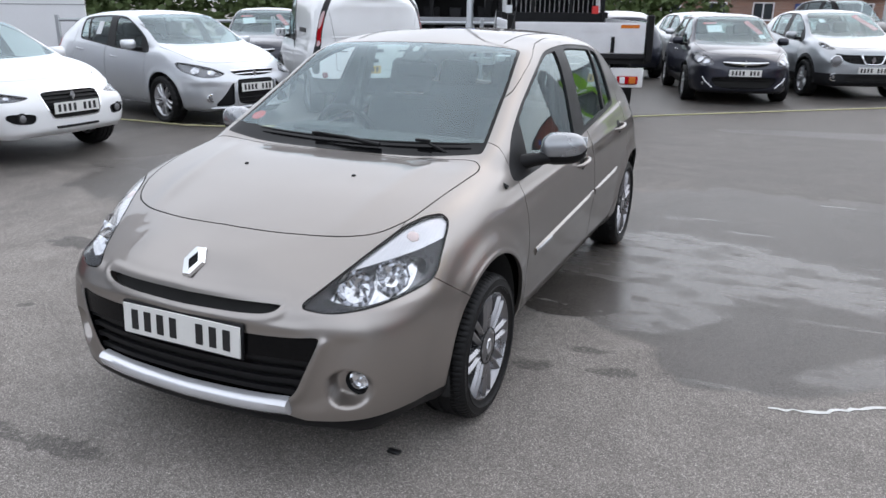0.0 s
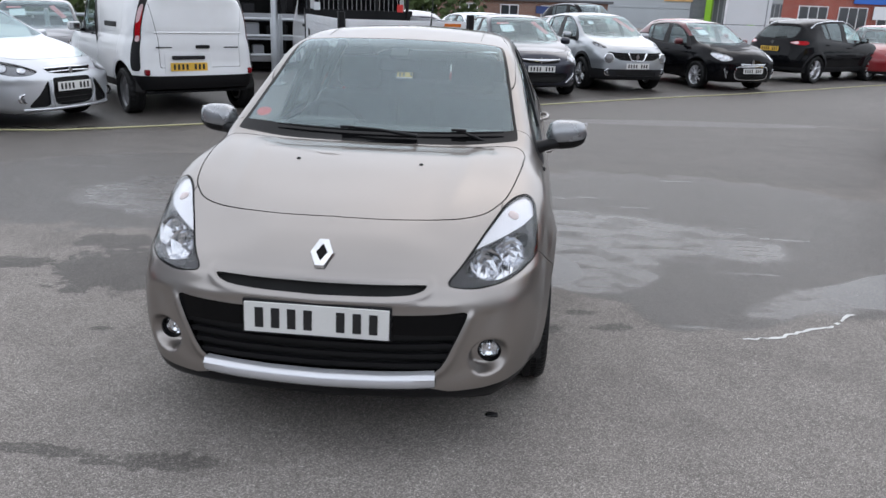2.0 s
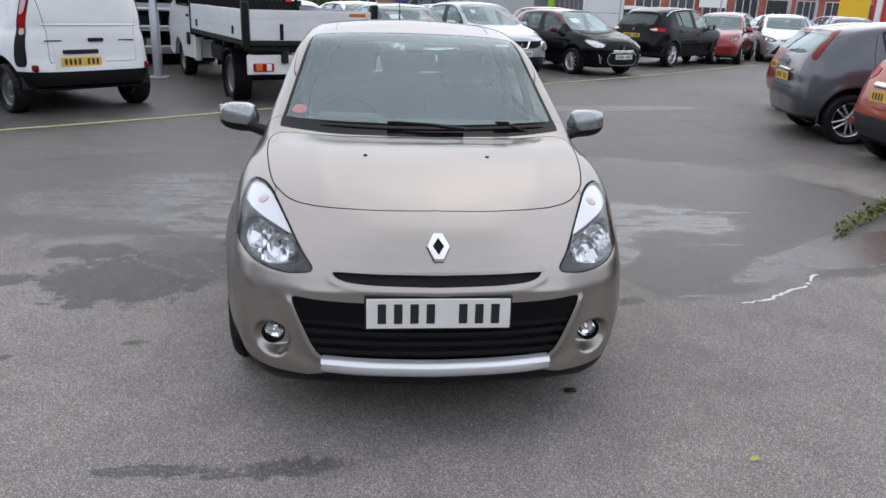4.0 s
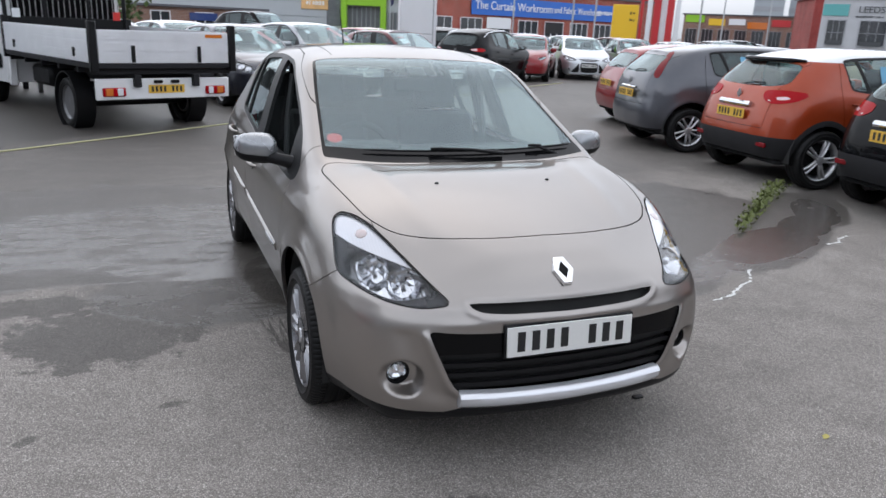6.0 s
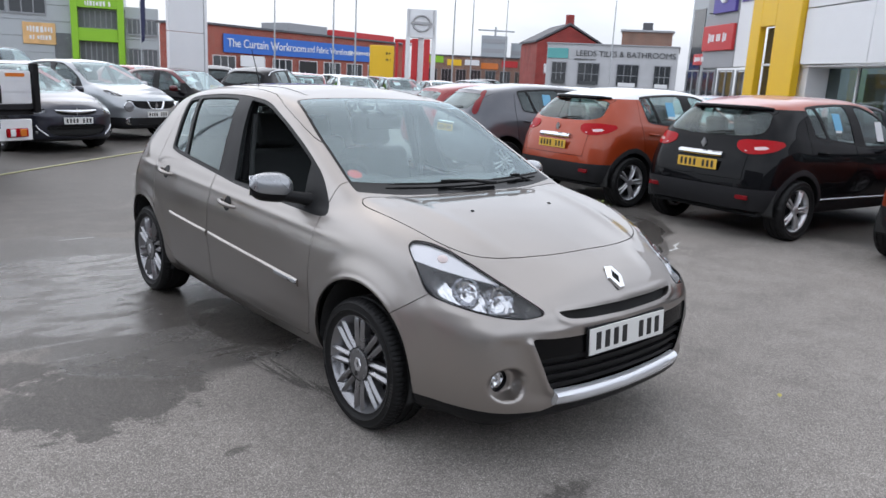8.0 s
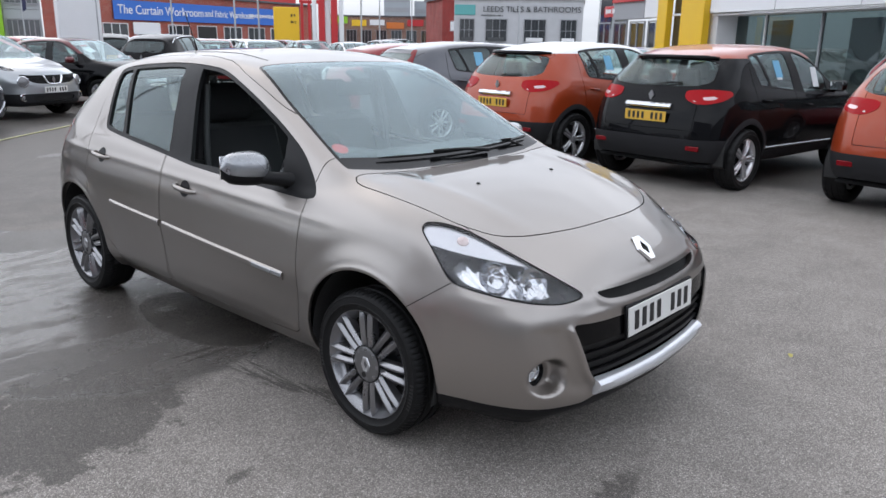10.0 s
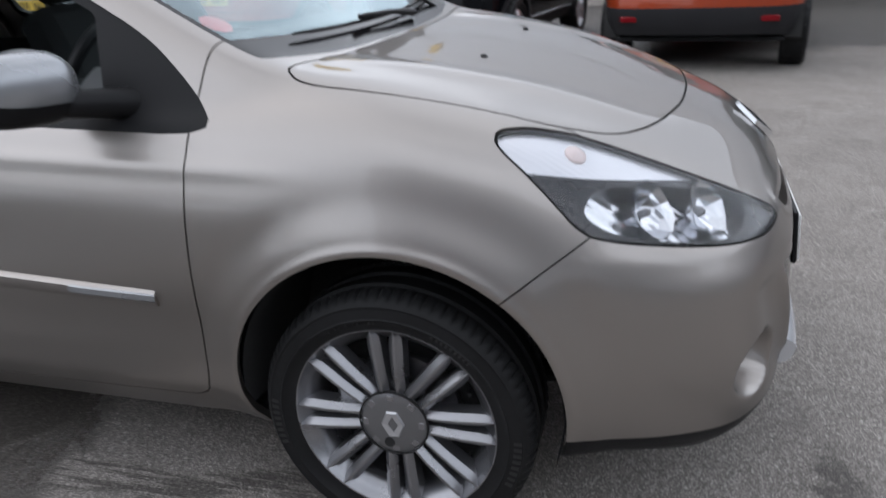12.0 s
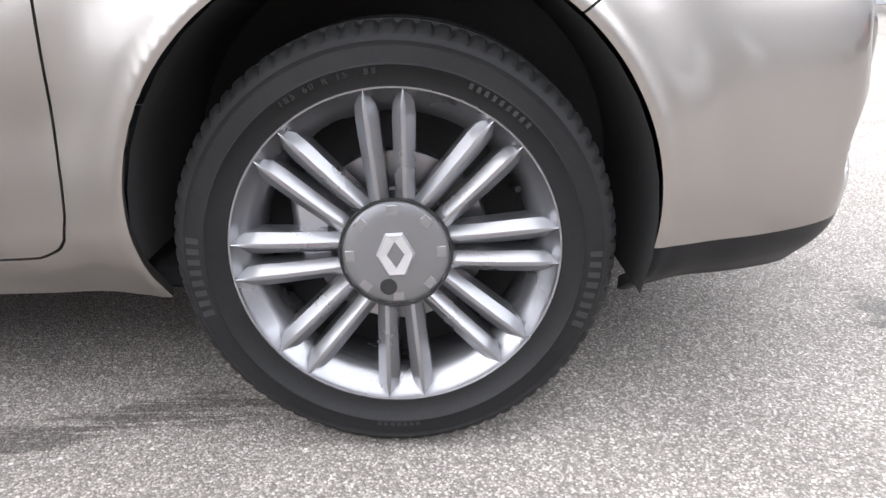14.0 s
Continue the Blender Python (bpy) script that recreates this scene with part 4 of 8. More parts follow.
        panel("indicator_reflector", flip(upp.pushed(-.010)), M_INDICATOR, lens, "bright indicator reflector", both=False, edge=.02)
        for ps, pz, br in ((.572, .722, .064), (.700, .746, .060)):
            k = int(np.argmin((sz_of(lamp.r) - ps) ** 2 + (lamp.r[:, 2] - pz) ** 2))
            c0, n0 = Vector(lamp.v[k]), Vector(lamp.n[k])
            c0.x, n0.x = c0.x * side, n0.x * side
            aim = (n0 * .55 + Vector((.15 * side, -.95, .12)) * .45).normalized()
            g = Geo().lathe([(br, .004), (br * .86, -.009), (br * .68, -.020), (br * .40, -.031), (.010, -.036)], 11)
            rnd = random.Random(int(ps * 1000))
            g.v = [(p[0], p[1], p[2] + rnd.uniform(-.0045, .0045)) for p in g.v]
            q = part("reflector", g, M_BOWL, lens, "faceted chrome reflector", smooth=0)
            q.matrix_local = Matrix.Translation(c0 - n0 * .018) @ aim.to_track_quat("Z", "Y").to_matrix().to_4x4()
            part("bulb_cap", Geo().lathe([(.008, -.030), (.008, -.012), (.005, -.007), (0, -.006)], 12), M_DALLOY, q)
        k = int(np.argmin((sz_of(lamp.r) - .80) ** 2 + (lamp.r[:, 2] - .845) ** 2))
        c0, n0 = Vector(lamp.v[k]), Vector(lamp.n[k])
        c0.x, n0.x = c0.x * side, n0.x * side
        q = part("bulb", Geo().lathe([(.024, -.006), (.021, .003), (.012, .008), (0, .009)], 18), M_BULB, lens, "pale amber indicator bulb")
        q.matrix_local = Matrix.Translation(c0 - n0 * .010) @ n0.to_track_quat("Z", "Y").to_matrix().to_4x4()
        # fog lamp, deep in the outer side of its dish
        at = Vector((.609 * side, FOG_FLOOR + .004, .398))
        g = Geo()
        g.lathe([(.050, -.010), (.050, -.002), (.0445, .006), (.041, .006), (.038, -.004), (.034, -.022), (0, -.024)], 32)
        q = part("fog_lamp", g, M_TRIM, top, "round fog lamp in a moulded recess")
        fn = Vector((.12 * side, -.99, .02)).normalized()
        q.matrix_local = Matrix.Translation(at) @ fn.to_track_quat("Z", "Y").to_matrix().to_4x4()
        part("fog_glass", Geo().lathe([(0, .007), (.018, .005), (.031, .001), (.0375, -.003)], 28), M_LENS, q)
        part("fog_reflector", Geo().lathe([(.036, -.006), (.030, -.014), (.018, -.019), (.008, -.020), (.008, -.006), (0, -.003)], 12), M_CHROME, q, "faceted chrome reflector", smooth=0)
        panel("tail_lamp", flip(tail_lamp), M_REDLENS, top, "red tail lamp", both=False, edge=.02)
        # rubbing strip in two lengths
        for y0, y1 in ((1.30, 2.318), (2.352, 2.90)):
            pts, faces, nn = [], [], 24
            for i in range(nn + 1):
                y = y0 + (y1 - y0) * i / nn
                zc = .556 + (y - 1.30) * .0475
                tap = min(1.0, .35 + 4 * min(i, nn - i) / nn)
                for dz, dx in ((-.019, .0), (-.017, .011), (-.004, .014), (.010, .013), (.017, .006), (.019, .0)):
                    h = from_bvh.ray_cast(Vector((2 * side, y, zc + dz)), Vector((-side, 0, 0)))[0]
                    pts.append((h.x + side * (dx * (tap ** .5) - .001), y, zc + dz))
            for i in range(nn):
                faces += [(i * 6 + j, (i + 1) * 6 + j, (i + 1) * 6 + j + 1, i * 6 + j + 1) for j in range(5)]
            faces += [tuple(range(6)), tuple(nn * 6 + j for j in range(6))]
            strip = part("side_moulding", Geo().add(pts, faces), M_TAUPE, top, "body-coloured side moulding")
            pts2, f2 = [], []
            m_ = 5 if y0 < 2 else nn
            for i in range(m_ + 1):
                if y0 > 2:
                    break
                o = pts[i * 6 + 2]
                pts2 += [(o[0] - side * .001, o[1], o[2] + .016), (o[0] + side * .003, o[1], o[2] + .013), (o[0] + side * .0035, o[1], o[2] + .001), (o[0] + side * .0005, o[1], o[2] - .003)]
            for i in range(m_ if y0 < 2 else 0):
                f2 += [(i * 4 + j, (i + 1) * 4 + j, (i + 1) * 4 + j + 1, i * 4 + j + 1) for j in range(3)]
            if f2:
                part("bright_insert", Geo().add(pts2, f2), M_MIRRORCAP, strip, "bright insert")
        # door handles
        for y, z in ((2.09, .822), (3.005, .885)):
            h = from_bvh.ray_cast(Vector((2 * side, y, z)), Vector((-side, 0, 0)))[0]
            g = Geo()
            g.tube([(h.x - side * .004, y - .085, z - .010), (h.x + side * .022, y - .066, z - .007), (h.x + side * .034, y - .02, z), (h.x + side * .034, y + .03, z + .004), (h.x + side * .022, y + .072, z + .008), (h.x - side * .004, y + .088, z + .009)], [.008, .011, .0125, .0125, .011, .008], 10)
            hd = part("door_handle", g, M_TAUPE, top)
            g = Geo()
            g.lathe([(.0, -.004), (.030, -.004), (.036, .0015), (.040, .002)], 28, axis="x")
            for i, p in enumerate(g.v):
                hh = from_bvh.ray_cast(Vector((2 * side, y + .005 + p[1] * 1.1, z - .002 + p[2])), Vector((-side, 0, 0)))[0]
                g.v[i] = (hh.x + side * .002, y + .005 + p[1] * 1.1, z - .002 + p[2])
            part("handle_cup", g, M_TRIM, hd, "dark finger cup")
        # mirror
        mx = lambda a: a * side
        rows, seg, pts, faces = 16, 20, [], []
        for i in range(rows + 1):
            a = i / rows
            q = (1 - abs(2 * a - 1) ** 3.2) ** (1 / 2.4)
            for j in range(seg):
                t = 2 * math.pi * j / seg
                ct, sn = math.cos(t), math.sin(t)
                ct, sn = math.copysign(abs(ct) ** .8, ct), math.copysign(abs(sn) ** .8, sn)
                front = ct > 0
                pts.append((mx(.808 + .206 * a), 1.462 + .014 * a - ct * q * (.100 - .045 * a if front else .020), 1.000 + .010 * a + sn * q * (.077 - .013 * a)))
        for i in range(rows):
            faces += [(i * seg + j, (i + 1) * seg + j, (i + 1) * seg + (j + 1) % seg, i * seg + (j + 1) % seg) for j in range(seg)]
        faces += [tuple(range(seg)), tuple(rows * seg + j for j in range(seg))]
        g = Geo().add(pts, faces)
        mir = part("door_mirror", g, M_MIRRORCAP, top, "silver-capped door mirror on a black arm", smooth=60)
        g = Geo()
        g.tube([(mx(.74), 1.335, .945), (mx(.80), 1.37, .958), (mx(.87), 1.42, .968), (mx(.91), 1.44, .966)], [.036, .030, .027, .022], 12)
        part("mirror_arm", g, M_TRIM, mir)
        cut_low = [f for n_, f in enumerate(faces[:rows * seg]) if math.sin(2 * math.pi * (n_ % seg + .5) / seg) < -.20]
        part("mirror_base", Geo().add([(p[0] + side * .001, (p[1] - 1.462) * 1.03 + 1.462, (p[2] - 1.0) * 1.04 + 1.0) for p in pts], cut_low), M_TRIM, mir, smooth=60)
        g = Geo().box((mx(.935), 1.484, 1.012), (.15, .006, .095), .002)
        part("mirror_glass", g, M_CHROME, mir)
    # wheels and their housings
    for wy in (.80, 3.375):
        for side in (1, -1):
            hero_wheel(top, Matrix.Translation((.740 * side, wy, .2980)) @ (Matrix.Identity(4) if side > 0 else Matrix.Rotation(math.pi, 4, "Z")) @ Matrix.Rotation(radians(2 if wy < 1 else 17), 4, "X"))
            g = Geo()
            g.lathe([(.352, .315 if side > 0 else -.315), (.352, .09 * side * 3.4), (.345, .0), (.0, .0)], 40, (.50 * side, wy, .335), axis="x")
            g.f = [f for f in g.f if min(g.v[i][2] for i in f) > (.215 if max(g.v[i][1] for i in f) < wy else .275)]
            part("wheel_arch_liner", g, M_LINER, top, "black wheel arch liner")
    # front details
    number_plate("front_plate", top, M_PLATEW, .52, .111, Matrix.Translation((0, -.016, .538)) @ Matrix.Rotation(radians(-4), 4, "X"))
    part("plate_holder", Geo().box((0, -.007, .538), (.535, .012, .126), .004, Matrix.Rotation(radians(-4), 4, "X")), M_TRIM, top)
    number_plate("rear_plate", top, M_PLATEY, .52, .111, Matrix.Translation((0, 3.995, .74)) @ Matrix.Rotation(math.pi, 4, "Z"))
    h = from_bvh.ray_cast(Vector((0, -1, .755)), Vector((0, 1, 0)))
    n = h[1]
    g = Geo()
    dia = [(0, .060), (.048, .0), (0, -.060), (-.048, 0)]
    outer = [(-.018, .060), (.018, .060), (.046, .0), (.018, -.060), (-.018, -.060), (-.046, 0)]
    inner = [(0, .036), (0, .036), (.021, 0), (0, -.036), (0, -.036), (-.021, 0)]
    pts = [(a, 0, b) for a, b in outer] + [(a, -.010, b) for a, b in [(p * .88, q * .90) for p, q in outer]] + [(a, -.009, b) for a, b in inner] + [(a, 0, b) for a, b in inner]
    fs = []
    for i in range(6):
        j = (i + 1) % 6
        for k in range(3):
            fs.append((k * 6 + i, k * 6 + j, (k + 1) * 6 + j, (k + 1) * 6 + i))
    g.add(pts, fs)
    badge = part("badge", g, M_CHROME, top, "chrome diamond badge")
    ang = math.atan2(n.z, -n.y)
    badge.matrix_local = Matrix.Translation(h[0]) @ Matrix.Rotation(-ang, 4, "X")
    part("badge_back", Geo().prism([(p * .7, q * .7) for p, q in outer], -.001, -.003, "y"), M_GLOSS, badge)
    for x in (-.265, .265):
        h = from_bvh.ray_cast(Vector((x, .72, 2)), Vector((0, 0, -1)))[0]
        part("washer_jet", Geo().lathe([(0, .006), (.006, .005), (.010, 0), (.011, -.002)], 14, h), M_TRIM, top, "black washer jet")
    # cowl and wipers
    pts, fs, nn = [], [], 30
    for i in range(nn + 1):
        x = -.68 + 1.36 * i / nn
        yb = .985 + .10 * (x / .68) ** 2
        pts += [(x, yb - .01, .972 - .02 * (x / .68) ** 2), (x, yb + .05, .985 - .015 * (x / .68) ** 2), (x, yb + .10, 1.0)]
    for i in range(nn):
        fs += [(i * 3 + j, (i + 1) * 3 + j, (i + 1) * 3 + j + 1, i * 3 + j + 1) for j in range(2)]
    part("cowl", Geo().add(pts, fs), M_TRIM, top, "black scuttle below the windscreen")
    for pivot, x0, x1 in (((-.10, 1.03), -.48, .22), ((.50, 1.07), .18, .60)):
        on = lambda x, y, up: from_bvh.ray_cast(Vector((x, y, 2)), Vector((0, 0, -1)))[0] + Vector((0, -.3, .9)) * up
        ya = lambda x: 1.075 + .05 * (x / .6) ** 2
        blade = [on(x0 + (x1 - x0) * k / 9, ya(x0 + (x1 - x0) * k / 9), .014) for k in range(10)]
        g = Geo().tube(blade, [.003] + [.0055] * 8 + [.003], 6)
        w = part("wiper_blade", g, M_TRIM, top, "black wiper lying along the windscreen base")
        mid = on((x0 + x1) / 2, ya((x0 + x1) / 2), .028)
        g = Geo().tube([on(pivot[0] + .30, 1.05, .016), (on(pivot[0] + .30, 1.05, .03) + mid) / 2, mid], [.010, .0075, .0055], 8)
        g.box(mid, (.07, .016, .012), .004)
        part("wiper_arm", g, M_TRIM, w)
    part("sticker", Geo().lathe([(0, 0), (.036, 0), (.036, -.001)], 24), M_REDPAPER, top, "round red sticker inside the windscreen").matrix_local = place_on(from_bvh, (-.585, 1.222, 2), (0, 0, -1), -.006)
    part("label", Geo().box((0, 0, 0), (.075, .012, .001), 0), M_PAPER, top, "small white label").matrix_local = place_on(from_bvh, (.49, 1.775, 2), (0, 0, -1), -.004)
    ant = on_roof(from_bvh, -.02, 3.30)
    part("aerial", Geo().tube([ant, ant + Vector((0, .05, .11)), ant + Vector((0, .14, .28))], [.010, .004, .0025], 8), M_TRIM, top, "short black roof aerial")
    for x in (-.43, .43):
        pts = [on_roof(from_bvh, x * (1 + .02 * (y - 2)), y) + Vector((0, 0, .001)) for y in np.linspace(1.95, 3.3, 16)]
        part("roof_seam", Geo().tube(pts, .0015, 6), M_TRIM, top, "black roof seam")
    # cabin
    lining = bvh_s
    keep, _ = lining.cut(np.maximum(np.maximum(lining.r[:, 2] - .95, 1.19 - lining.r[:, 1]), lining.r[:, 1] - 3.75))
    keep, _ = keep.cut(.40 - np.hypot(keep.r[:, 1] - 3.375, keep.r[:, 2] - .335))
    for half in keep.cut(keep.v[:, 0]):
        panel("door_lining", half.pushed(-.065), M_CABIN, top, both=False)
    keep, _ = lining.cut(np.maximum(1.395 - lining.r[:, 2], 1.96 - lining.r[:, 1]))
    panel("headlining", keep.pushed(-.022), M_ROOFCLOTH, top, both=False)
    g = Geo().box((0, 2.4, .235), (1.50, 2.9, .03), .01)
    g.box((0, .75, .24), (1.0, 1.2, .03), .01)
    part("floor_pan", g, M_CABIN, top)
    g = Geo()
    g.box((0, 1.42, .86), (1.42, .34, .26), .08, Matrix.Rotation(radians(8), 4, "X"))
    g.box((0, 1.22, .93), (1.30, .30, .05), .02)
    g.box((-.36, 1.50, .985), (.34, .18, .07), .035)
    g.box((0, 1.62, .62), (.22, .30, .42), .05)
    dash = part("dashboard", g, M_DASH, top, "grey moulded dashboard")
    g = Geo()
    ring = [(-.36 + .18 * math.cos(a), 1.70 - .075 * math.sin(a), .93 + .165 * math.sin(a)) for a in np.linspace(0, 2 * math.pi, 33)]
    g.tube(ring, .015, 8, caps=False)
    for a in (.1, math.pi - .1, -math.pi / 2):
        g.tube([(-.36, 1.69, .93), (-.36 + .17 * math.cos(a), 1.70 - .07 * math.sin(a), .93 + .155 * math.sin(a))], .014, 6)
    g.lathe([(0, -.02), (.06, -.015), (.065, .01), (0, .015)], 20, (-.36, 1.69, .93), axis="y")
    part("steering_wheel", g, M_TRIM, top)
    seat(top, "front_seat", -.36, 1.98, .50)
    seat(top, "front_seat", .36, 1.98, .50)
    seat(top, "rear_seat", 0, 2.80, 1.26, True)
    g = Geo().box((0, 1.80, 1.285), (.23, .035, .07), .014)
    g.tube([(0, 1.80, 1.31), (0, 1.83, 1.375)], .014, 8)
    g.box((0, 1.775, 1.352), (.10, .09, .02), .008, Matrix.Rotation(radians(27), 4, "X"))
    part("rear_view_mirror", g, M_TRIM, top)
    for side in (1, -1):
        g = Geo().tube([(.655 * side, 2.27, .92), (.555 * side, 2.33, 1.37)], .026, 8)
        part("seat_belt_pillar", g, M_GREYTRIM, top)
        g = Geo().tube([(.645 * side, 2.20, .70), (.625 * side, 2.23, 1.05), (.585 * side, 2.26, 1.30)], .016, 6)
        part("seat_belt", g, M_DASH, top)
    return top


def gap_join(gaps):
    out = gaps[0]
    for g in gaps[1:]:
        if len(g.t):
            out = out.plus(g)
    return out


def bpy_bvh(s):
    return BVHTree.FromPolygons(s.v.tolist(), s.t.tolist())


def place_on(tree, at, way, up):
    p, n, *_ = tree.ray_cast(Vector(at), Vector(way))
    if n.dot(Vector(way)) > 0:
        n = -n
    return Matrix.Translation(p + n * up) @ n.to_track_quat("Z", "Y").to_matrix().to_4x4()


def on_roof(tree, x, y):
    return tree.ray_cast(Vector((x, y, 3)), Vector((0, 0, -1)))[0]


hero()

# ---- other parked cars ----
WHEEL_MESHES = {}


def std_wheel(parent, m, style, rad):
    """A wheel with its tyre; the meshes are shared by all wheels of a kind."""
    key = (style, rad)
    if key not in WHEEL_MESHES:
        bead = rad * .70
        t = part("tyre", tyre_geo(rad, bead, .105, 96), M_RUBBER)
        g = Geo()
        b = bead / .219
        g.lathe([(.16 * b, -.08), (.19 * b, -.07), (.186 * b, .04), (.205 * b, .075), (.219 * b, .088), (.224 * b, .09), (.226 * b, .084)], 40, axis="x")
        if style == "steel":
            g.lathe([(.0, .060), (.05, .062), (.10 * b, .045), (.15 * b, .066), (.20 * b, .060), (.205 * b, .07)], 40, axis="x")
            for i in range(12):
                a = i * math.pi / 6
                g.box((.063, .165 * b * math.cos(a), .165 * b * math.sin(a)), (.01, .012, .02), .002, Matrix.Rotation(a, 4, "X"))
        else:
            n, pair = {"five": (5, .030), "twin": (5, .020), "ten": (10, 0), "turbine": (7, .014)}[style]
            for i in range(n):
                a = math.pi / 2 + 2 * math.pi * i / n
                for sg in ((-1, 1) if pair else (0,)):
                    w = .030 if pair else .022
                    spoke(g, a + (.16 * sg if style == "turbine" else 0), sg * pair * .6, sg * pair * 1.5, [(.04, w, .078), (.10 * b, w * .9, .088), (.16 * b, w * .85, .089), (.20 * b, w, .084), (.215 * b, w * 1.2, .078)], .05)
            g.lathe([(0, .088), (.04, .087), (.05, .08), (.052, .05)], 24, axis="x")
        r = part("rim", g, M_RIM if style != "steel" else M_DALLOY)
        k = part("brake_back", Geo().lathe([(0, .02), (.17 * b, .02), (.17 * b, -.05), (0, -.05)], 24, axis="x"), M_CABIN)
        WHEEL_MESHES[key] = (r.data, t.data, k.data)
        for o in (r, t, k):
            bpy.data.objects.remove(o)
    rim, tyre, back = WHEEL_MESHES[key]
    w = link("wheel", tyre, parent)
    w.matrix_local = m
    link("rim", rim, w, "steel wheel disc" if style == "steel" else "silver alloy rim")
    link("brake_back", back, w)
    return w


CAR_STYLE = dict(length=4.03, width=1.72, height=1.49, base=2.575, front=.82, clear=1.0, belt=.955, fine=.46, rad=.305, wheel="five", roof=None, clad=None, arch_clad=False,
                 lamps=(), ducts=(), plate_f=None, plate_r=None, tail=(), tail_glass=None, bars=(), privacy=False, screen=0.0, fogs=(), tall=0.0, clad_mat=None, rails=False, strips=(), badges=(), handles=True)


def heading(pos, nose, y_ref):
    """The pose that puts the car's point (0, y_ref) on pos, with the nose pointing along nose."""
    a = math.atan2(nose[0], -nose[1])
    return Matrix.Translation((pos[0], pos[1], 0)) @ Matrix.Rotation(a, 4, "Z") @ Matrix.Translation((0, -y_ref, 0))


def hatch(name, label, body, pos, nose, anchor="rear", group="parked cars", category="car", **kw):
    st = dict(CAR_STYLE, **kw)
    L, W, H = st["length"], st["width"], st["height"]
    y_f, y_r = st["front"], st["front"] + st["base"]
    scr = st["screen"]
    ys = np.array([-.02, .80, 1.0, 1.90, 3.375, 4.03])
    yt = np.array([0, y_f, y_f + .22 + scr, y_f + 1.02 + scr * 1.3 + .1 * (st["base"] - 2.5), y_r, L])
    zs = np.array([0, .20, .45, .60, .90, 1.0, 1.42, 1.49])
    belt = st["belt"]
    zt = np.array([0, .20 * st["clear"], .45 * (1 + (st["clear"] - 1) * .35), .60 * (belt / .955) ** .7, .90 * belt / .955, 1.0 * belt / .955 + .004, H - .065, H])

    def warp(g):
        q = np.empty_like(g)
        sh = g.shape[:-1]
        q[..., 1] = pchip(ys, yt[:, None], g[..., 1].ravel())[:, 0].reshape(sh)
        q[..., 2] = pchip(zs, zt[:, None], g[..., 2].ravel())[:, 0].reshape(sh)
        up = np.clip((g[..., 2] - .95) / .45, 0, 1)
        q[..., 0] = g[..., 0] * (W / 1.72) * (1 + st["tall"] * up)
        back = np.clip((g[..., 1] - 3.3) / .7, 0, 1) * np.clip((g[..., 2] - .7) / .5, 0, 1)
        q[..., 1] += back * st.get("tail_out", 0.0)
        q[..., 2] -= st.get("dip", 0.0) * np.clip((.95 - g[..., 1]) / .8, 0, 1) * np.clip((g[..., 2] - .35) / .4, 0, 1)
        q[..., 1] -= st.get("bluff", 0.0) * g[..., 1] * np.clip((g[..., 2] - .55) / .15, 0, 1) * np.clip((.45 - g[..., 1]) / .3, 0, 1) * (g[..., 1] > 0)
        if st.get("boxy"):
            reach = np.interp(g[..., 2], [.5, .64, .80, 1.0, 1.1, 1.27, 1.34], [4.027, 4.01, 3.97, 3.88, 3.79, 3.63, 3.60])
            k = 1 + (np.clip((4.0 - 2.6) / (reach - 2.6), 1, 2) - 1) * st["boxy"]
            yy = np.where(g[..., 1] > 2.6, 2.6 + (g[..., 1] - 2.6) * k, g[..., 1])
            q[..., 1] = pchip(ys, yt[:, None], np.minimum(yy, 4.03).ravel())[:, 0].reshape(sh)
        return q

    wp = lambda x, y, z: Vector(warp(np.array([[float(x), float(y), float(z)]]))[0])
    top = thing(name, label, category, group)
    top.matrix_world = heading(pos, nose, y_r if anchor == "rear" else y_f)

    def arch(x, y, z):
        d = 0
        for cy, cz, r in ARCHES:
            d = d + .010 * bell(np.hypot(y - cy, z - cz) - r - .01, .04) * (x > .55)
        return d

    s = body_half(st["fine"], warp=warp, shape=(arch,))
    tree = bpy_bvh(s.plus(s.mirrored()))
    far = lambda f, ok: np.where(ok, f, 9.0)
    for cy, cz, r in ARCHES:
        _, s = s.cut(far(np.hypot(s.r[:, 1] - cy, s.r[:, 2] - cz) - r, s.r[:, 0] > .45))
    f = lambda r: far(inside(r[:, 0], r[:, 1], SCREEN), (r[:, 2] > .97) & (r[:, 1] < 2.1))
    scrn, s = s.cut(f(s.r))
    panel("windscreen", scrn.pushed(-.004), M_GLASS, top)
    dlo, s = s.cut(far(inside(s.r[:, 1], s.r[:, 2], st.get("dlo", DLO)), s.r[:, 0] > .5))
    tg = st["tail_glass"] or [(-.3, 1.285), (.36, 1.275), (.47, 1.255), (.50, 1.10), (.46, 1.03), (.3, 1.015), (-.3, 1.01)]
    glass, s = s.cut(far(inside(s.r[:, 0], s.r[:, 2], tg), s.r[:, 1] > 3.4))
    panel("rear_screen", glass.pushed(-.004), M_DARKGLASS if st["privacy"] else M_SIDEGLASS, top)
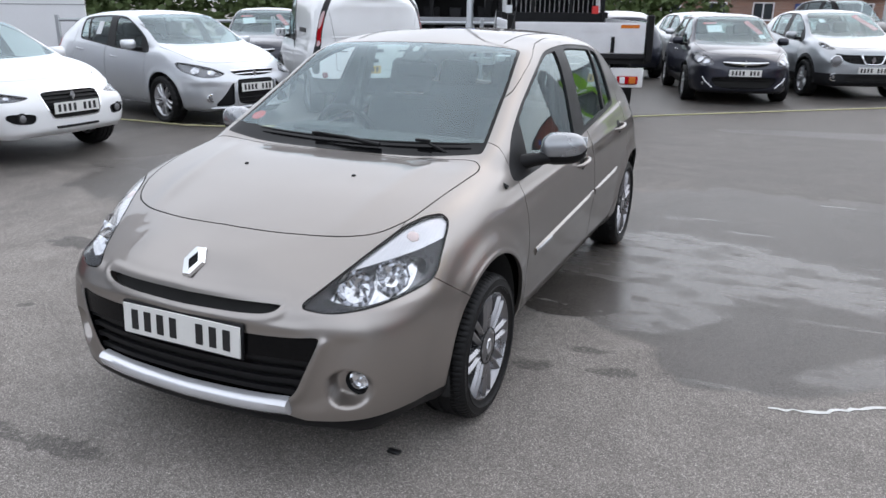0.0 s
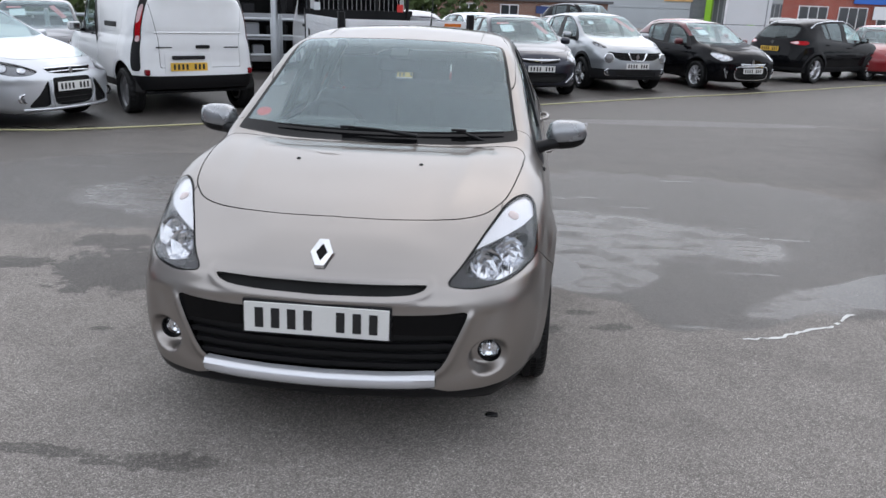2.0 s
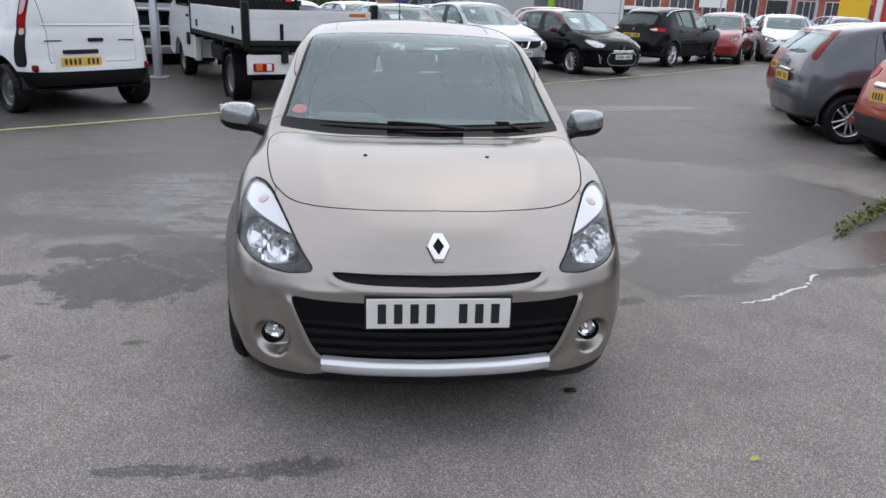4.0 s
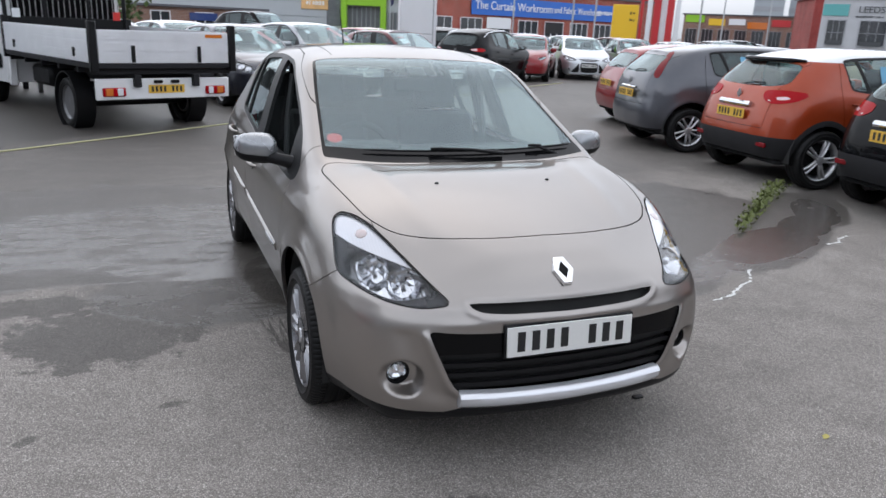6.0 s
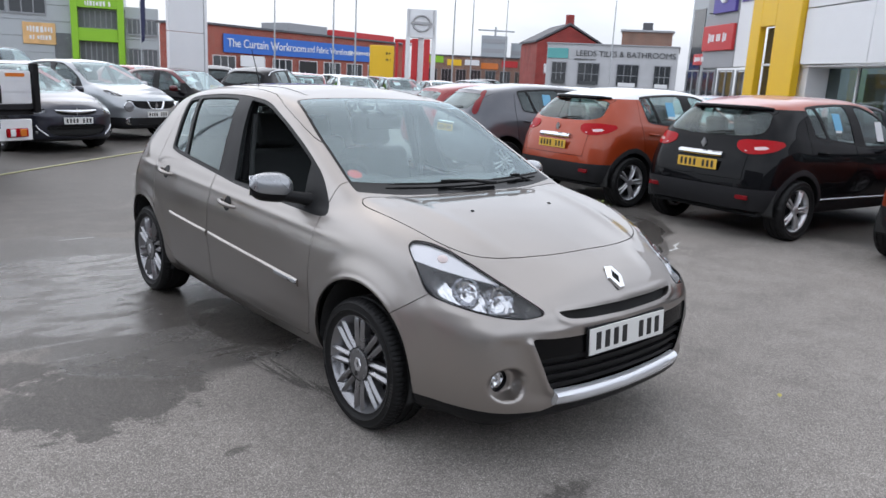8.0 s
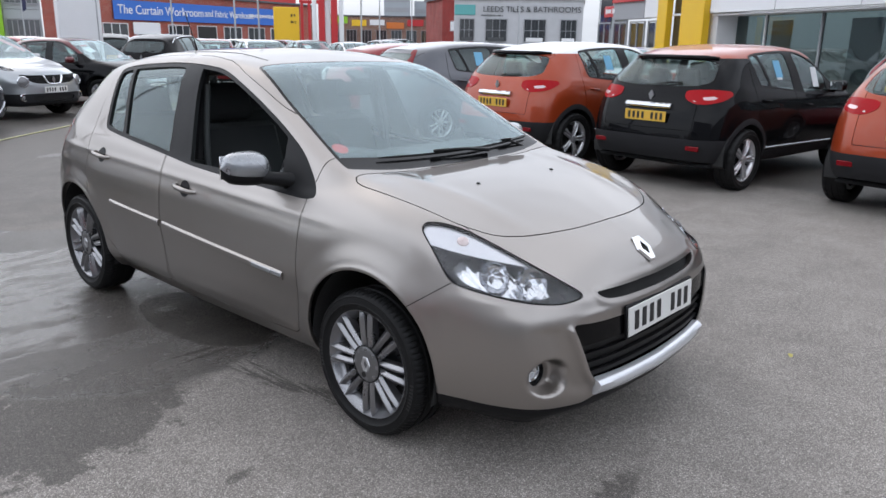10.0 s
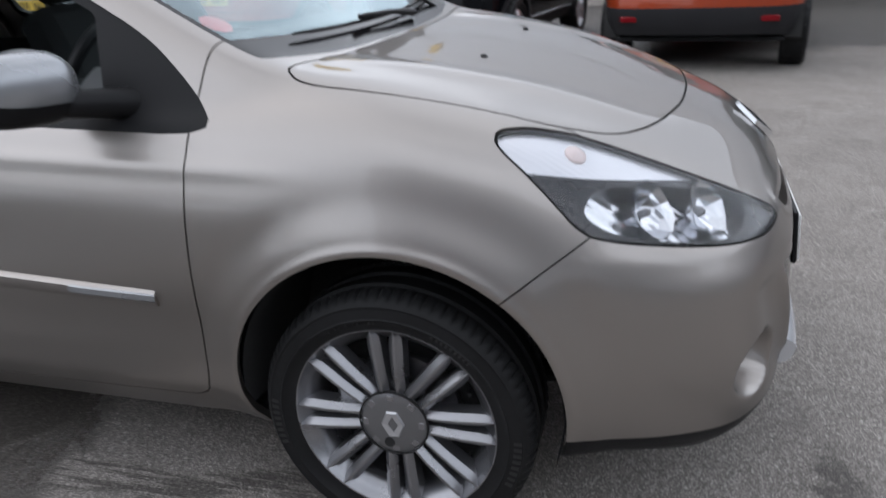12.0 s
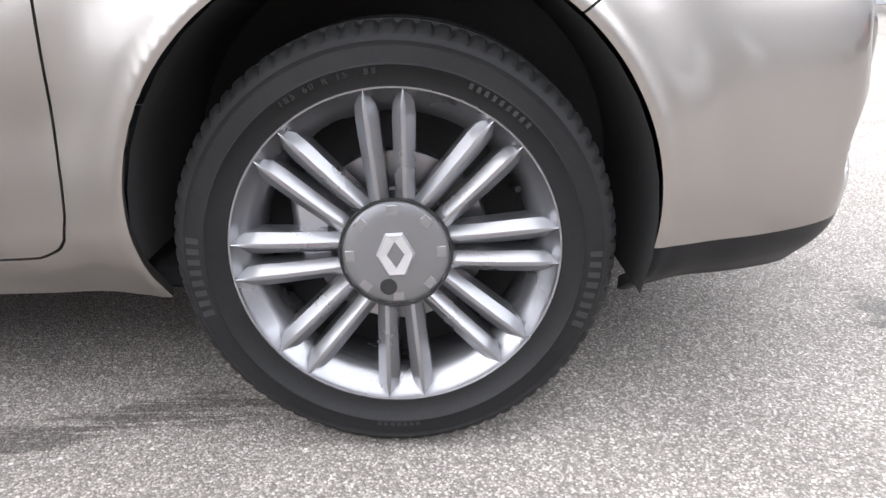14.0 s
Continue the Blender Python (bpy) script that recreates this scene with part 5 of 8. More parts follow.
    for poly in st["lamps"]:
        g = lambda r: far(inside(.76 * r[:, 0] + .65 * r[:, 1], r[:, 2], poly), (r[:, 1] < 1.0) & (r[:, 0] > .2))
        lamp, s = s.cut(g(s.r))
        for q in (lamp, lamp.mirrored()):
            lens = panel("headlamp", q, M_LENS, top, "clear headlamp", both=False)
            ff = inside(.76 * np.abs(q.r[:, 0]) + .65 * q.r[:, 1], q.r[:, 2], poly)
            rim_, mid = q.cut(-.010 - ff)
            panel("lamp_bezel", rim_.pushed(-.004), M_BEZEL, lens, both=False, edge=.02)
            panel("lamp_bowl", mid.pushed(-.022), st.get("bowl", M_SMOKE), lens, "smoked lamp bowl" if "bowl" not in st else "bright lamp bowl", both=False)
            if len(mid.v) == 0:
                continue
            sk, zz = .76 * np.abs(mid.r[:, 0]) + .65 * mid.r[:, 1], mid.r[:, 2]
            for share in (.30, .62):
                s_at = sk.min() + (sk.max() - sk.min()) * share
                band = zz[np.abs(sk - s_at) < .03]
                if len(band) == 0:
                    continue
                k = int(np.argmin((sk - s_at) ** 2 + (zz - (band.min() + band.max()) / 2) ** 2))
                br = min(.062, max(.020, .48 * (band.max() - band.min())))
                nn = Vector(mid.n[k])
                gg = Geo().lathe([(br, .003), (br * .8, -.006), (br * .5, -.012), (br * .2, -.014), (br * .2, -.004), (0, -.002)], 14)
                o = part("reflector", gg, M_BOWL, lens, "faceted chrome reflector", smooth=0)
                o.matrix_local = Matrix.Translation(Vector(mid.v[k]) - nn * .008) @ nn.to_track_quat("Z", "Y").to_matrix().to_4x4()
    for x, z, r in st.get("round_lamps", ()):
        h = tree.ray_cast(wp(x, 0, z) - Vector((0, 2, 0)), Vector((0, 1, 0)))
        for sg in (1, -1):
            o = part("headlamp", Geo().lathe([(r * 1.1, -.03), (r * 1.1, .006), (r, .014), (r * .95, .008), (r * .6, .020), (0, .026)], 28), M_DALLOY, top, "round headlamp")
            part("lamp_ring", Geo().lathe([(r * 1.14, -.03), (r * 1.14, .008), (r * 1.0, .016), (r * .96, .010)], 28), M_CHROME, o)
            o.matrix_local = Matrix.Translation((h[0].x * sg, h[0].y, h[0].z)) @ Vector((.35 * sg, -.93, .1)).to_track_quat("Z", "Y").to_matrix().to_4x4()
    for poly, mat_, depth, slats, frame_ in st["ducts"]:
        d, s = s.cut(far(inside(s.r[:, 0], s.r[:, 2], poly), s.r[:, 1] < .40))
        if frame_:
            ring, d = d.cut(-frame_ - inside(d.r[:, 0], d.r[:, 2], poly))
            panel("grille_frame", ring.pushed(.003), M_CHROME, top, "chrome grille frame", edge=.02)
        if slats:
            lo, hi = d.r[:, 2].min(), d.r[:, 2].max()
            bars = None
            for i in range(slats):
                zc = lo + (hi - lo) * (i + .5) / slats
                one, d = d.cut(np.abs(d.r[:, 2] - zc) - (hi - lo) / slats * .22)
                bars = one if bars is None else bars.plus(one)
            panel("grille_slat", bars.pushed(-.008), mat_ if mat_ is not M_GAP else M_TRIM, top, edge=.02)
        if min(p[0] for p in poly) > 0:
            for k in (d, d.mirrored()):
                panel("side_grille", k.pushed(-depth), mat_, top, both=False, edge=.02)
        else:
            panel("grille", d.pushed(-depth), M_GAP if slats else mat_, top, edge=0 if slats else .02)
    if st["tail"]:
        for poly, mat_ in st["tail"]:
            q, s = s.cut(far(inside(.7 * s.r[:, 0] + .7 * (4 - s.r[:, 1]), s.r[:, 2], poly), s.r[:, 1] > 3.2))
            for k in (q, q.mirrored()):
                lamp = panel("tail_lamp", k.pushed(.006), mat_, top, "red tail lamp", both=False, edge=.03)
                if mat_ is M_REDLENS and len(k.v):
                    sk = .7 * np.abs(k.r[:, 0]) + .7 * (4 - k.r[:, 1])
                    for clear in st.get("insert", ()):
                        i, _ = k.cut(inside(sk, k.r[:, 2], clear))
                        sk_in = i.pushed(.0085)
                        panel("lamp_insert", sk_in, M_LAMPCLEAR, lamp, "clear lamp insert", both=False, edge=.004)
    if st["clad"]:
        zc = st["clad"]
        f_arch = np.minimum(*[np.hypot(s.r[:, 1] - cy, s.r[:, 2] - cz) - r - .055 for cy, cz, r in ARCHES]) if st["arch_clad"] else 9.0
        f_arch = np.where(s.r[:, 0] > .55, f_arch, 9.0)
        ends = np.where((s.r[:, 1] > 3.45) | (s.r[:, 1] < .45), s.r[:, 2] - zc, s.r[:, 2] - .36)
        c, s = s.cut(np.minimum(f_arch, ends))
        panel("cladding", c, st["clad_mat"] or M_GREYTRIM, top, "dark plastic lower cladding", edge=.02)
    roof, s = s.cut(far(np.maximum(1.29 - s.r[:, 2], 1.0 - s.r[:, 1]), s.r[:, 1] > 1.0)) if not st["roof"] else s.cut(far(np.maximum(st.get("roof_line", 1.13) - s.r[:, 2], 1.3 - s.r[:, 1]), s.r[:, 1] > 1.05))
    panel("roof", roof, st["roof"] or body, top, edge=.01)
    f = lambda r: far(inside(r[:, 0], r[:, 1], BONNET), (r[:, 1] < 1.1) & (r[:, 2] > .80))
    gaps = []
    for nm, f in (("bonnet", f),
                  ("front_door", lambda r: far(inside(r[:, 1], r[:, 2], DOOR_FRONT, 1), (r[:, 0] > .45) & (r[:, 1] > 1.0) & (r[:, 1] < 2.7))),
                  ("rear_door", lambda r: far(inside(r[:, 1], r[:, 2], DOOR_REAR, 1), (r[:, 0] > .45) & (r[:, 1] > 2.0) & (r[:, 1] < 3.4))),
                  ("tailgate", lambda r: far(np.maximum(np.maximum(.62 - r[:, 2], r[:, 0] - .54), 3.45 - r[:, 1]), r[:, 1] > 3.2))):
        p, s = s.cut(f(s.r) + .003)
        gap, s = s.cut(f(s.r) - .003)
        gaps.append(gap.pushed(-.008))
        if "door" in nm:
            panel(nm, p, body, top, both=False, edge=.012)
            panel(nm, p.mirrored(), body, top, both=False, edge=.012)
        else:
            panel(nm, p, body, top, edge=.012)
    panel("shut_line", gap_join(gaps), M_GAP, top)
    panel("body", s, body, top, edge=.015)
    for k in (dlo, dlo.mirrored()):
        trim = k
        for i, (win, nm) in enumerate(((WIN_FRONT, "front"), (WIN_REAR, "rear"), (WIN_QUARTER, "quarter"))):
            pane, trim = trim.cut(inside(trim.r[:, 1], trim.r[:, 2], win) if "dlo" in st else win_field(trim.r, nm))
            panel("side_window", pane.pushed(-.008), M_DARKGLASS if st["privacy"] and i else M_SIDEGLASS, top, both=False)
        panel("window_trim", trim.pushed(-.002), M_TRIM, top, both=False, edge=.012)
    # cabin
    inner = body_half(.22, warp=warp, soften=0)
    keep, _ = inner.cut(np.maximum(np.maximum(inner.r[:, 2] - .93, 1.19 - inner.r[:, 1]), inner.r[:, 1] - 3.8))
    keep, _ = keep.cut(.40 - np.hypot(keep.r[:, 1] - 3.375, keep.r[:, 2] - .335))
    panel("cabin_lining", keep.pushed(-.07), M_CABIN, top)
    keep, _ = inner.cut(np.maximum(1.40 - inner.r[:, 2], 1.7 - inner.r[:, 1]))
    panel("headlining", keep.pushed(-.03), M_ROOFCLOTH, top)
    z0 = wp(0, 2, .46).z - .46
    fy = wp(0, 1.98, .5).y
    sc = Matrix.Translation((0, 0, z0))
    for nm, x, y, w, rr in (("front_seat", -.36, fy, .48, False), ("front_seat", .36, fy, .48, False), ("rear_seat", 0, fy + .85, 1.22, True)):
        o = seat(top, nm, x, y, w, rr)
        o.matrix_local = sc
    d0 = wp(0, 1.30, .93)
    part("dashboard", Geo().box((0, d0.y + .10, d0.z - .10), (1.36 * W / 1.72, .46, .22), .07), M_DASH, top)
    part("floor_pan", Geo().box((0, (y_f + y_r) / 2, .20 * st["clear"] + .03), (W * .80, L * .86, .04), .01), M_CABIN, top)
    ring = [(-.36 + .18 * math.cos(a), d0.y + .40 - .07 * math.sin(a), d0.z - .02 + .16 * math.sin(a)) for a in np.linspace(0, 2 * math.pi, 21)]
    part("steering_wheel", Geo().tube(ring, .015, 6, caps=False), M_TRIM, top)
    # wheels
    tr = W / 1.72 * .765
    for wy in (y_f, y_r):
        for sg in (1, -1):
            std_wheel(top, Matrix.Translation((tr * sg, wy, st["rad"] - .001)) @ (Matrix.Identity(4) if sg > 0 else Matrix.Rotation(math.pi, 4, "Z")) @ Matrix.Rotation(wy * 3.1 + sg, 4, "X"), st["wheel"], st["rad"])
            za = wp(0.7, .8, .335).z
            lin = Geo().lathe([(st["rad"] + .07, .33 * sg), (st["rad"] + .065, .0), (0, 0)], 26, (.50 * sg * W / 1.72, wy, za), axis="x")
            lin.v = [(p[0], p[1], max(p[2], .21 * st["clear"])) for p in lin.v]
            part("wheel_arch_liner", lin, M_LINER, top)
    # mirrors and handles
    for sg in (1, -1):
        m0 = wp(.80, 1.34, .99)
        g = Geo().box(((m0.x + .12) * sg, m0.y + .10, m0.z + .01), (.19, .13, .13), .045)
        mir = part("door_mirror", g, st.get("mirror", body), top, smooth=50)
        part("mirror_arm", Geo().tube([((m0.x - .06) * sg, m0.y + .03, m0.z - .05), ((m0.x + .08) * sg, m0.y + .09, m0.z - .045)], .026, 8), M_TRIM, mir)
        part("mirror_glass", Geo().box(((m0.x + .125) * sg, m0.y + .166, m0.z + .01), (.15, .004, .095), .002), M_CHROME, mir)
        if st["handles"]:
            for yy, zz in ((2.09, .822), (3.005, .885)):
                p = wp(.8, yy, zz)
                h = tree.ray_cast(Vector((2 * sg, p.y, p.z)), Vector((-sg, 0, 0)))[0]
                part("door_handle", Geo().tube([(h.x - .004 * sg, p.y - .09, p.z - .006), (h.x + .03 * sg, p.y - .05, p.z - .002), (h.x + .03 * sg, p.y + .05, p.z + .004), (h.x - .004 * sg, p.y + .09, p.z + .008)], .012, 8), body, top)
    def on_front(x, z, up=.012):
        p = wp(x, 0, z)
        h = tree.ray_cast(Vector((p.x, -2, p.z)), Vector((0, 1, 0)))[0]
        return Vector((p.x, h.y - up, p.z))

    def on_back(x, z, up=.012):
        p = wp(x, 3.9, z)
        h = tree.ray_cast(Vector((p.x, L + 2, p.z)), Vector((0, -1, 0)))[0]
        return Vector((p.x, h.y + up, p.z))

    if st["plate_f"]:
        number_plate("front_plate", top, M_PLATEW, .52, .111, Matrix.Translation(on_front(0, st["plate_f"], .02)))
    if st["plate_r"]:
        number_plate("rear_plate", top, M_PLATEY, .52, .111, Matrix.Translation(on_back(0, st["plate_r"], .03)) @ Matrix.Rotation(math.pi, 4, "Z"))
    for x0, x1, z, hgt, mat_, where in st["bars"]:
        g, n = Geo(), 10
        at = on_front if where == "front" else on_back
        pts = [at(x0 + (x1 - x0) * i / n, z + st.get("bar_arch", 0) * (1 - (2 * i / n - 1) ** 2), .010) for i in range(n + 1)]
        g.tube(pts, hgt / 2, 8)
        part("bright_bar" if mat_ is M_CHROME else "bar", g, mat_, top, "chrome strip" if mat_ is M_CHROME else "")
    for pts, rad_, mat_ in st.get("strokes", ()):
        n = 6 if len(pts) > 2 else 4
        way = [(a[0] + (b[0] - a[0]) * i / n, a[1] + (b[1] - a[1]) * i / n) for a, b in zip(pts[:-1], pts[1:]) for i in range(n)] + [pts[-1]]
        for sg in (1, -1) if all(p[0] > 0 for p in pts) else (1,):
            line = [Vector((p.x * sg, p.y, p.z)) for p in (on_front(x, z, .008) for x, z in way)]
            part("bright_strip", Geo().tube(line, rad_ if isinstance(rad_, float) else [rad_[0] + (rad_[1] - rad_[0]) * math.sin(math.pi * i / (len(line) - 1)) for i in range(len(line))], 8), mat_, top, "chrome strip")
    for x, z, r, where in st["badges"]:
        p = (on_front if where == "front" else on_back)(x, z, .014)
        sg = 1 if where == "front" else -1
        part("badge", Geo().prism([(p.x + r * .62 * math.cos(a), p.z + r * math.sin(a)) for a in np.linspace(0, 2 * math.pi, 5)[:-1]], p.y - .006 * sg, p.y + .012 * sg, "y"), M_STEEL, top, "plain chrome badge")
    for x, z, r in st["fogs"]:
        for sg in (1, -1):
            p = on_front(x, z, .0)
            fog = part("fog_lamp", Geo().lathe([(r * 1.25, .01), (r * 1.2, -.008), (r * .85, -.004), (r * .8, .006)], 22, (p.x * sg, p.y, p.z), axis="y"), M_TRIM, top, "round fog lamp")
            if st.get("fog_ring"):
                part("fog_ring", Geo().lathe([(r * 1.7, .02), (r * 1.6, -.010), (r * 1.3, -.012), (r * 1.2, .0)], 24, (p.x * sg, p.y, p.z), axis="y"), M_CHROME, fog, "bright fog lamp ring")
            part("fog_glass", Geo().lathe([(r * .85, .002), (r * .5, -.004), (0, -.006)], 18, (p.x * sg, p.y, p.z), axis="y"), M_DALLOY, fog)
    for x0, x1, y, z in st["strips"]:
        for sg in (1, -1):
            pts = []
            for i in range(9):
                p = wp(.8, x0 + (x1 - x0) * i / 8, y + (z - y) * i / 8)
                h = tree.ray_cast(Vector((2 * sg, p.y, p.z)), Vector((-sg, 0, 0)))[0]
                pts.append((h.x + .006 * sg, p.y, p.z))
            part("side_strip", Geo().tube(pts, .010, 6), M_SATIN, top, "bright side strip")
    if st["rails"]:
        for sg in (1, -1):
            pts = [on_roof(tree, .60 * W / 1.72 * sg, yy) + Vector((0, 0, .03 if 0 < i < 8 else -.01)) for i, yy in enumerate(np.linspace(y_f + 1.15, y_r + .1, 9))]
            part("roof_rail", Geo().tube(pts, .014, 8), M_SATIN, top)
    for x, z, w, h in st.get("reflectors", ()):
        for sg in (1, -1):
            p = on_back(x, z, .004)
            part("reflector", Geo().box((p.x * sg, p.y, p.z), (w, .03, h), .006), M_DARKRED, top, "red rear reflector")
    if st.get("lip"):
        pts = [on_back(x, st["lip"], .035) for x in np.linspace(-.50, .50, 11)]
        part("spoiler_lip", Geo().tube(pts, [.012] + [.026] * 9 + [.012], 8), M_GLOSS, top, "dark spoiler lip")
    # rear wiper
    if st["plate_r"]:
        a, b = on_back(0, 1.03, .012), on_back(-.30, 1.06, .012)
        part("rear_wiper", Geo().tube([a, (a + b) / 2 + Vector((0, .012, .01)), b], .009, 6), M_TRIM, top)
    return top, tree, wp


def window_sheet(top, tree, wp, y, z, sg, w, h, mat_, label):
    """A paper sheet behind a side window."""
    p = wp(.8, y, z)
    hit = tree.ray_cast(Vector((2 * sg, p.y, p.z)), Vector((-sg, 0, 0)))
    n = hit[1] if hit[1].x * sg > 0 else -hit[1]
    o = part("window_sheet", Geo().box((0, 0, 0), (w, h, .002), 0), mat_, top, label)
    q = n.to_track_quat("Z", "Y").to_matrix()
    up = Vector((0, 0, 1)) - n * n.z
    up.normalize()
    o.matrix_local = Matrix.Translation(hit[0] - n * .004) @ Matrix((up.cross(n), up, n)).transposed().to_4x4()
    return o


def screen_sheet(top, tree, wp, x, y, w, h, mat_, turn=0.0, label="paper sheet behind the windscreen"):
    p = wp(x, y, 1.2)
    m = place_on(tree, (p.x, p.y, 4), (0, 0, -1), -.006)
    o = part("screen_sheet", Geo().box((0, 0, 0), (w, h, .002), 0), mat_, top, label)
    o.matrix_local = m @ Matrix.Rotation(radians(turn), 4, "Z")


CROSS_TAIL = [(.340, .905), (.352, .972), (.41, .992), (.60, 1.000), (.80, .985), (.815, .952), (.71, .900), (.55, .866), (.42, .862)]
CROSS_INSERT = ([(.385, .893), (.392, .916), (.462, .922), (.458, .888), (.41, .884)], [(.476, .890), (.480, .924), (.56, .934), (.66, .940), (.62, .912), (.55, .892)])
crossover = dict(reflectors=((.57, .43, .15, .05),), lip=1.318, insert=CROSS_INSERT, roof_line=1.315, length=4.12, width=1.78, height=1.565, base=2.606, front=.86, clear=1.25, belt=1.03, rad=.335, wheel="twin", clad=.53, arch_clad=True, privacy=False,
                 tail=((CROSS_TAIL, M_REDLENS),), plate_r=.735, bars=((-.275, .275, .829, .070, M_DIMCHROME, "back"),), badges=((0, .925, .055, "back"),), strips=((1.25, 3.0, .37, .40),), lamps=([(.45, .72), (.65, .70), (.85, .75), (.93, .83), (.70, .80)],),
                 ducts=(([(-.3, .50), (.40, .50), (.35, .36), (-.3, .35)], M_GAP, .03, 3, 0),), plate_f=.55, tail_glass=[(-.3, 1.300), (.46, 1.290), (.540, 1.255), (.592, 1.11), (.580, 1.06), (.42, 1.022), (-.3, 1.012)])
ROW = (.993, -.115)
for nm, lab, body, roofm, pos in (("crossover", "burnt orange crossover with a white roof, parked tail out", M_ORANGE, M_WHITE, (5.78, 4.93)),
                                  ("crossover", "black crossover with an orange roof, parked tail out", M_BLACK, M_ORANGE, (5.66, 2.67)),
                                  ("crossover", "burnt orange crossover with dark lower cladding", M_ORANGE, M_ORANGE, (5.70, .05))):
    c, tree, wp = hatch(nm, lab, body, pos, ROW, group="row of parked crossovers", roof=roofm, **crossover)
    window_sheet(c, tree, wp, 2.62, 1.20, -1, .15, .20, M_BLUEPAPER, "pale blue price sheet")
    window_sheet(c, tree, wp, 2.62, 1.12, -1, .12, .08, M_PAPER, "white price label")
    if body is M_BLACK:
        window_sheet(c, tree, wp, 1.75, 1.10, -1, .16, .24, M_PAPER, "white price sheet")
for body, pos, nose, lab in ((M_NGREY, (6.08, 7.42), (.975, -.22), "graphite tall hatchback with high narrow tail lamps"),):
    c, tree, wp = hatch("hatchback", lab, body, pos, nose, length=4.08, width=1.70, height=1.54, base=2.60, front=.80, clear=1.1, belt=1.02, rad=.315, wheel="five", clad=.30, privacy=True, tail_out=.10,
                        tail=(([(.515, .97), (.60, .95), (.640, 1.04), (.660, 1.33), (.585, 1.345), (.545, 1.14)], M_DARKRED),), plate_r=.74, bars=((-.26, .26, .82, .03, M_CHROME, "back"),), badges=((0, .90, .05, "back"),), lamps=crossover["lamps"], plate_f=.5)
    window_sheet(c, tree, wp, 2.62, 1.20, -1, .16, .22, M_BLUEPAPER, "pale blue price sheet")
hatch("hatchback", "red hatchback parked tail out", M_RED, (7.35, 10.0), (.975, -.22), wheel="ten", clad=.28, plate_r=.74, tail=(([(.50, .84), (.66, .80), (.76, .92), (.64, 1.02), (.52, .98)], M_REDLENS),), lamps=crossover["lamps"])
hatch("crossover", "black family crossover parked tail out", M_BLACK, (7.66, 19.06), (.78, .63), length=4.33, width=1.80, height=1.61, base=2.63, front=.88, clear=1.2, belt=1.03, rad=.34, wheel="five", clad=.36, arch_clad=True, privacy=True, rails=True,
      tail=(([(.36, .925), (.52, .885), (.72, .875), (.80, .92), (.76, .965), (.52, .965)], M_REDLENS),), insert=([(.372, .925), (.50, .897), (.57, .90), (.57, .955), (.52, .958)],), plate_r=.78, lamps=crossover["lamps"], badges=((0, .92, .05, "back"),))
hatch("off_roader", "black tall off-roader with roof rails, parked far back", M_BLACK, (3.75, 27.3), (.62, -.78), "front", length=4.4, width=1.86, height=1.88, base=2.66, front=.86, clear=1.5, belt=1.12, rad=.36, wheel="five", clad=.40, arch_clad=True, privacy=True, rails=True, fine=.60,
      lamps=crossover["lamps"], ducts=crossover["ducts"], plate_f=.55)
# facing cars
c, tree, wp = hatch("hatchback", "dark grey hatchback with a chrome grille bar and sale sheets", M_DGREY, (.80, 12.80), (.28, -.96), "front", length=4.0, width=1.74, height=1.49, base=2.51, front=.85, wheel="five",
      lamps=([(.42, .675), (.58, .650), (.78, .690), (.92, .79), (.92, .85), (.74, .835), (.54, .76)],),
      ducts=(([(-.3, .735), (.28, .735), (.38, .725), (.34, .66), (.2, .635), (-.3, .63)], M_TRIM, .02, 3, 0), ([(-.3, .48), (.46, .48), (.54, .43), (.42, .29), (-.3, .27)], M_GAP, .03, 5, 0)), bluff=.5,
      strokes=(([(-.36, .715), (-.18, .700), (0, .692), (.18, .700), (.36, .715)], (.012, .034), M_CHROME), ([(.50, .30), (.62, .40), (.66, .47)], .012, M_BARSILVER)), plate_f=.545, badges=((0, .695, .055, "front"),), fogs=((.64, .36, .035),), clad=.24)
screen_sheet(c, tree, wp, -.30, 1.45, .26, .22, M_PAPER, 8)
screen_sheet(c, tree, wp, -.36, 1.62, .24, .05, M_PINKPAPER, 4, "faded red sale strip")
screen_sheet(c, tree, wp, .38, 1.50, .10, .45, M_PINKPAPER, 28, "faded red sale strip")
screen_sheet(c, tree, wp, .50, 1.22, .10, .12, M_PAPER, 10)
c, tree, wp = hatch("crossover", "pale silver crossover with round headlamps and a V-shaped grille", M_JSILVER, (2.73, 14.62), (.37, -.93), "front", length=4.13, width=1.77, height=1.575, base=2.53, front=.85, clear=1.25, belt=1.04, rad=.335, wheel="five", clad=.435, arch_clad=True,
      lamps=([(.62, .82), (.76, .81), (.92, .87), (.98, .91), (.86, .91)],), round_lamps=((.595, .655, .088),), bluff=.55,
      ducts=(([(-.3, .745), (.40, .748), (.585, .765), (.60, .74), (.50, .67), (.40, .625), (.22, .610), (-.3, .605)], M_GAP, .025, 5, 0), ([(-.3, .40), (.36, .40), (.46, .36), (.40, .27), (-.3, .26)], M_GAP, .03, 4, 0)),
      strokes=(([(.205, .745), (.165, .665), (.125, .612)], .020, M_CHROME), ([(-.125, .612), (0, .604), (.125, .612)], .016, M_CHROME)),
      plate_f=.505, badges=((0, .675, .060, "front"),), fogs=((.60, .37, .045),), fog_ring=True)
screen_sheet(c, tree, wp, .42, 1.50, .12, .55, M_PINKPAPER, 30, "faded red sale strip")
screen_sheet(c, tree, wp, -.36, 1.55, .12, .12, M_PAPER, 8)
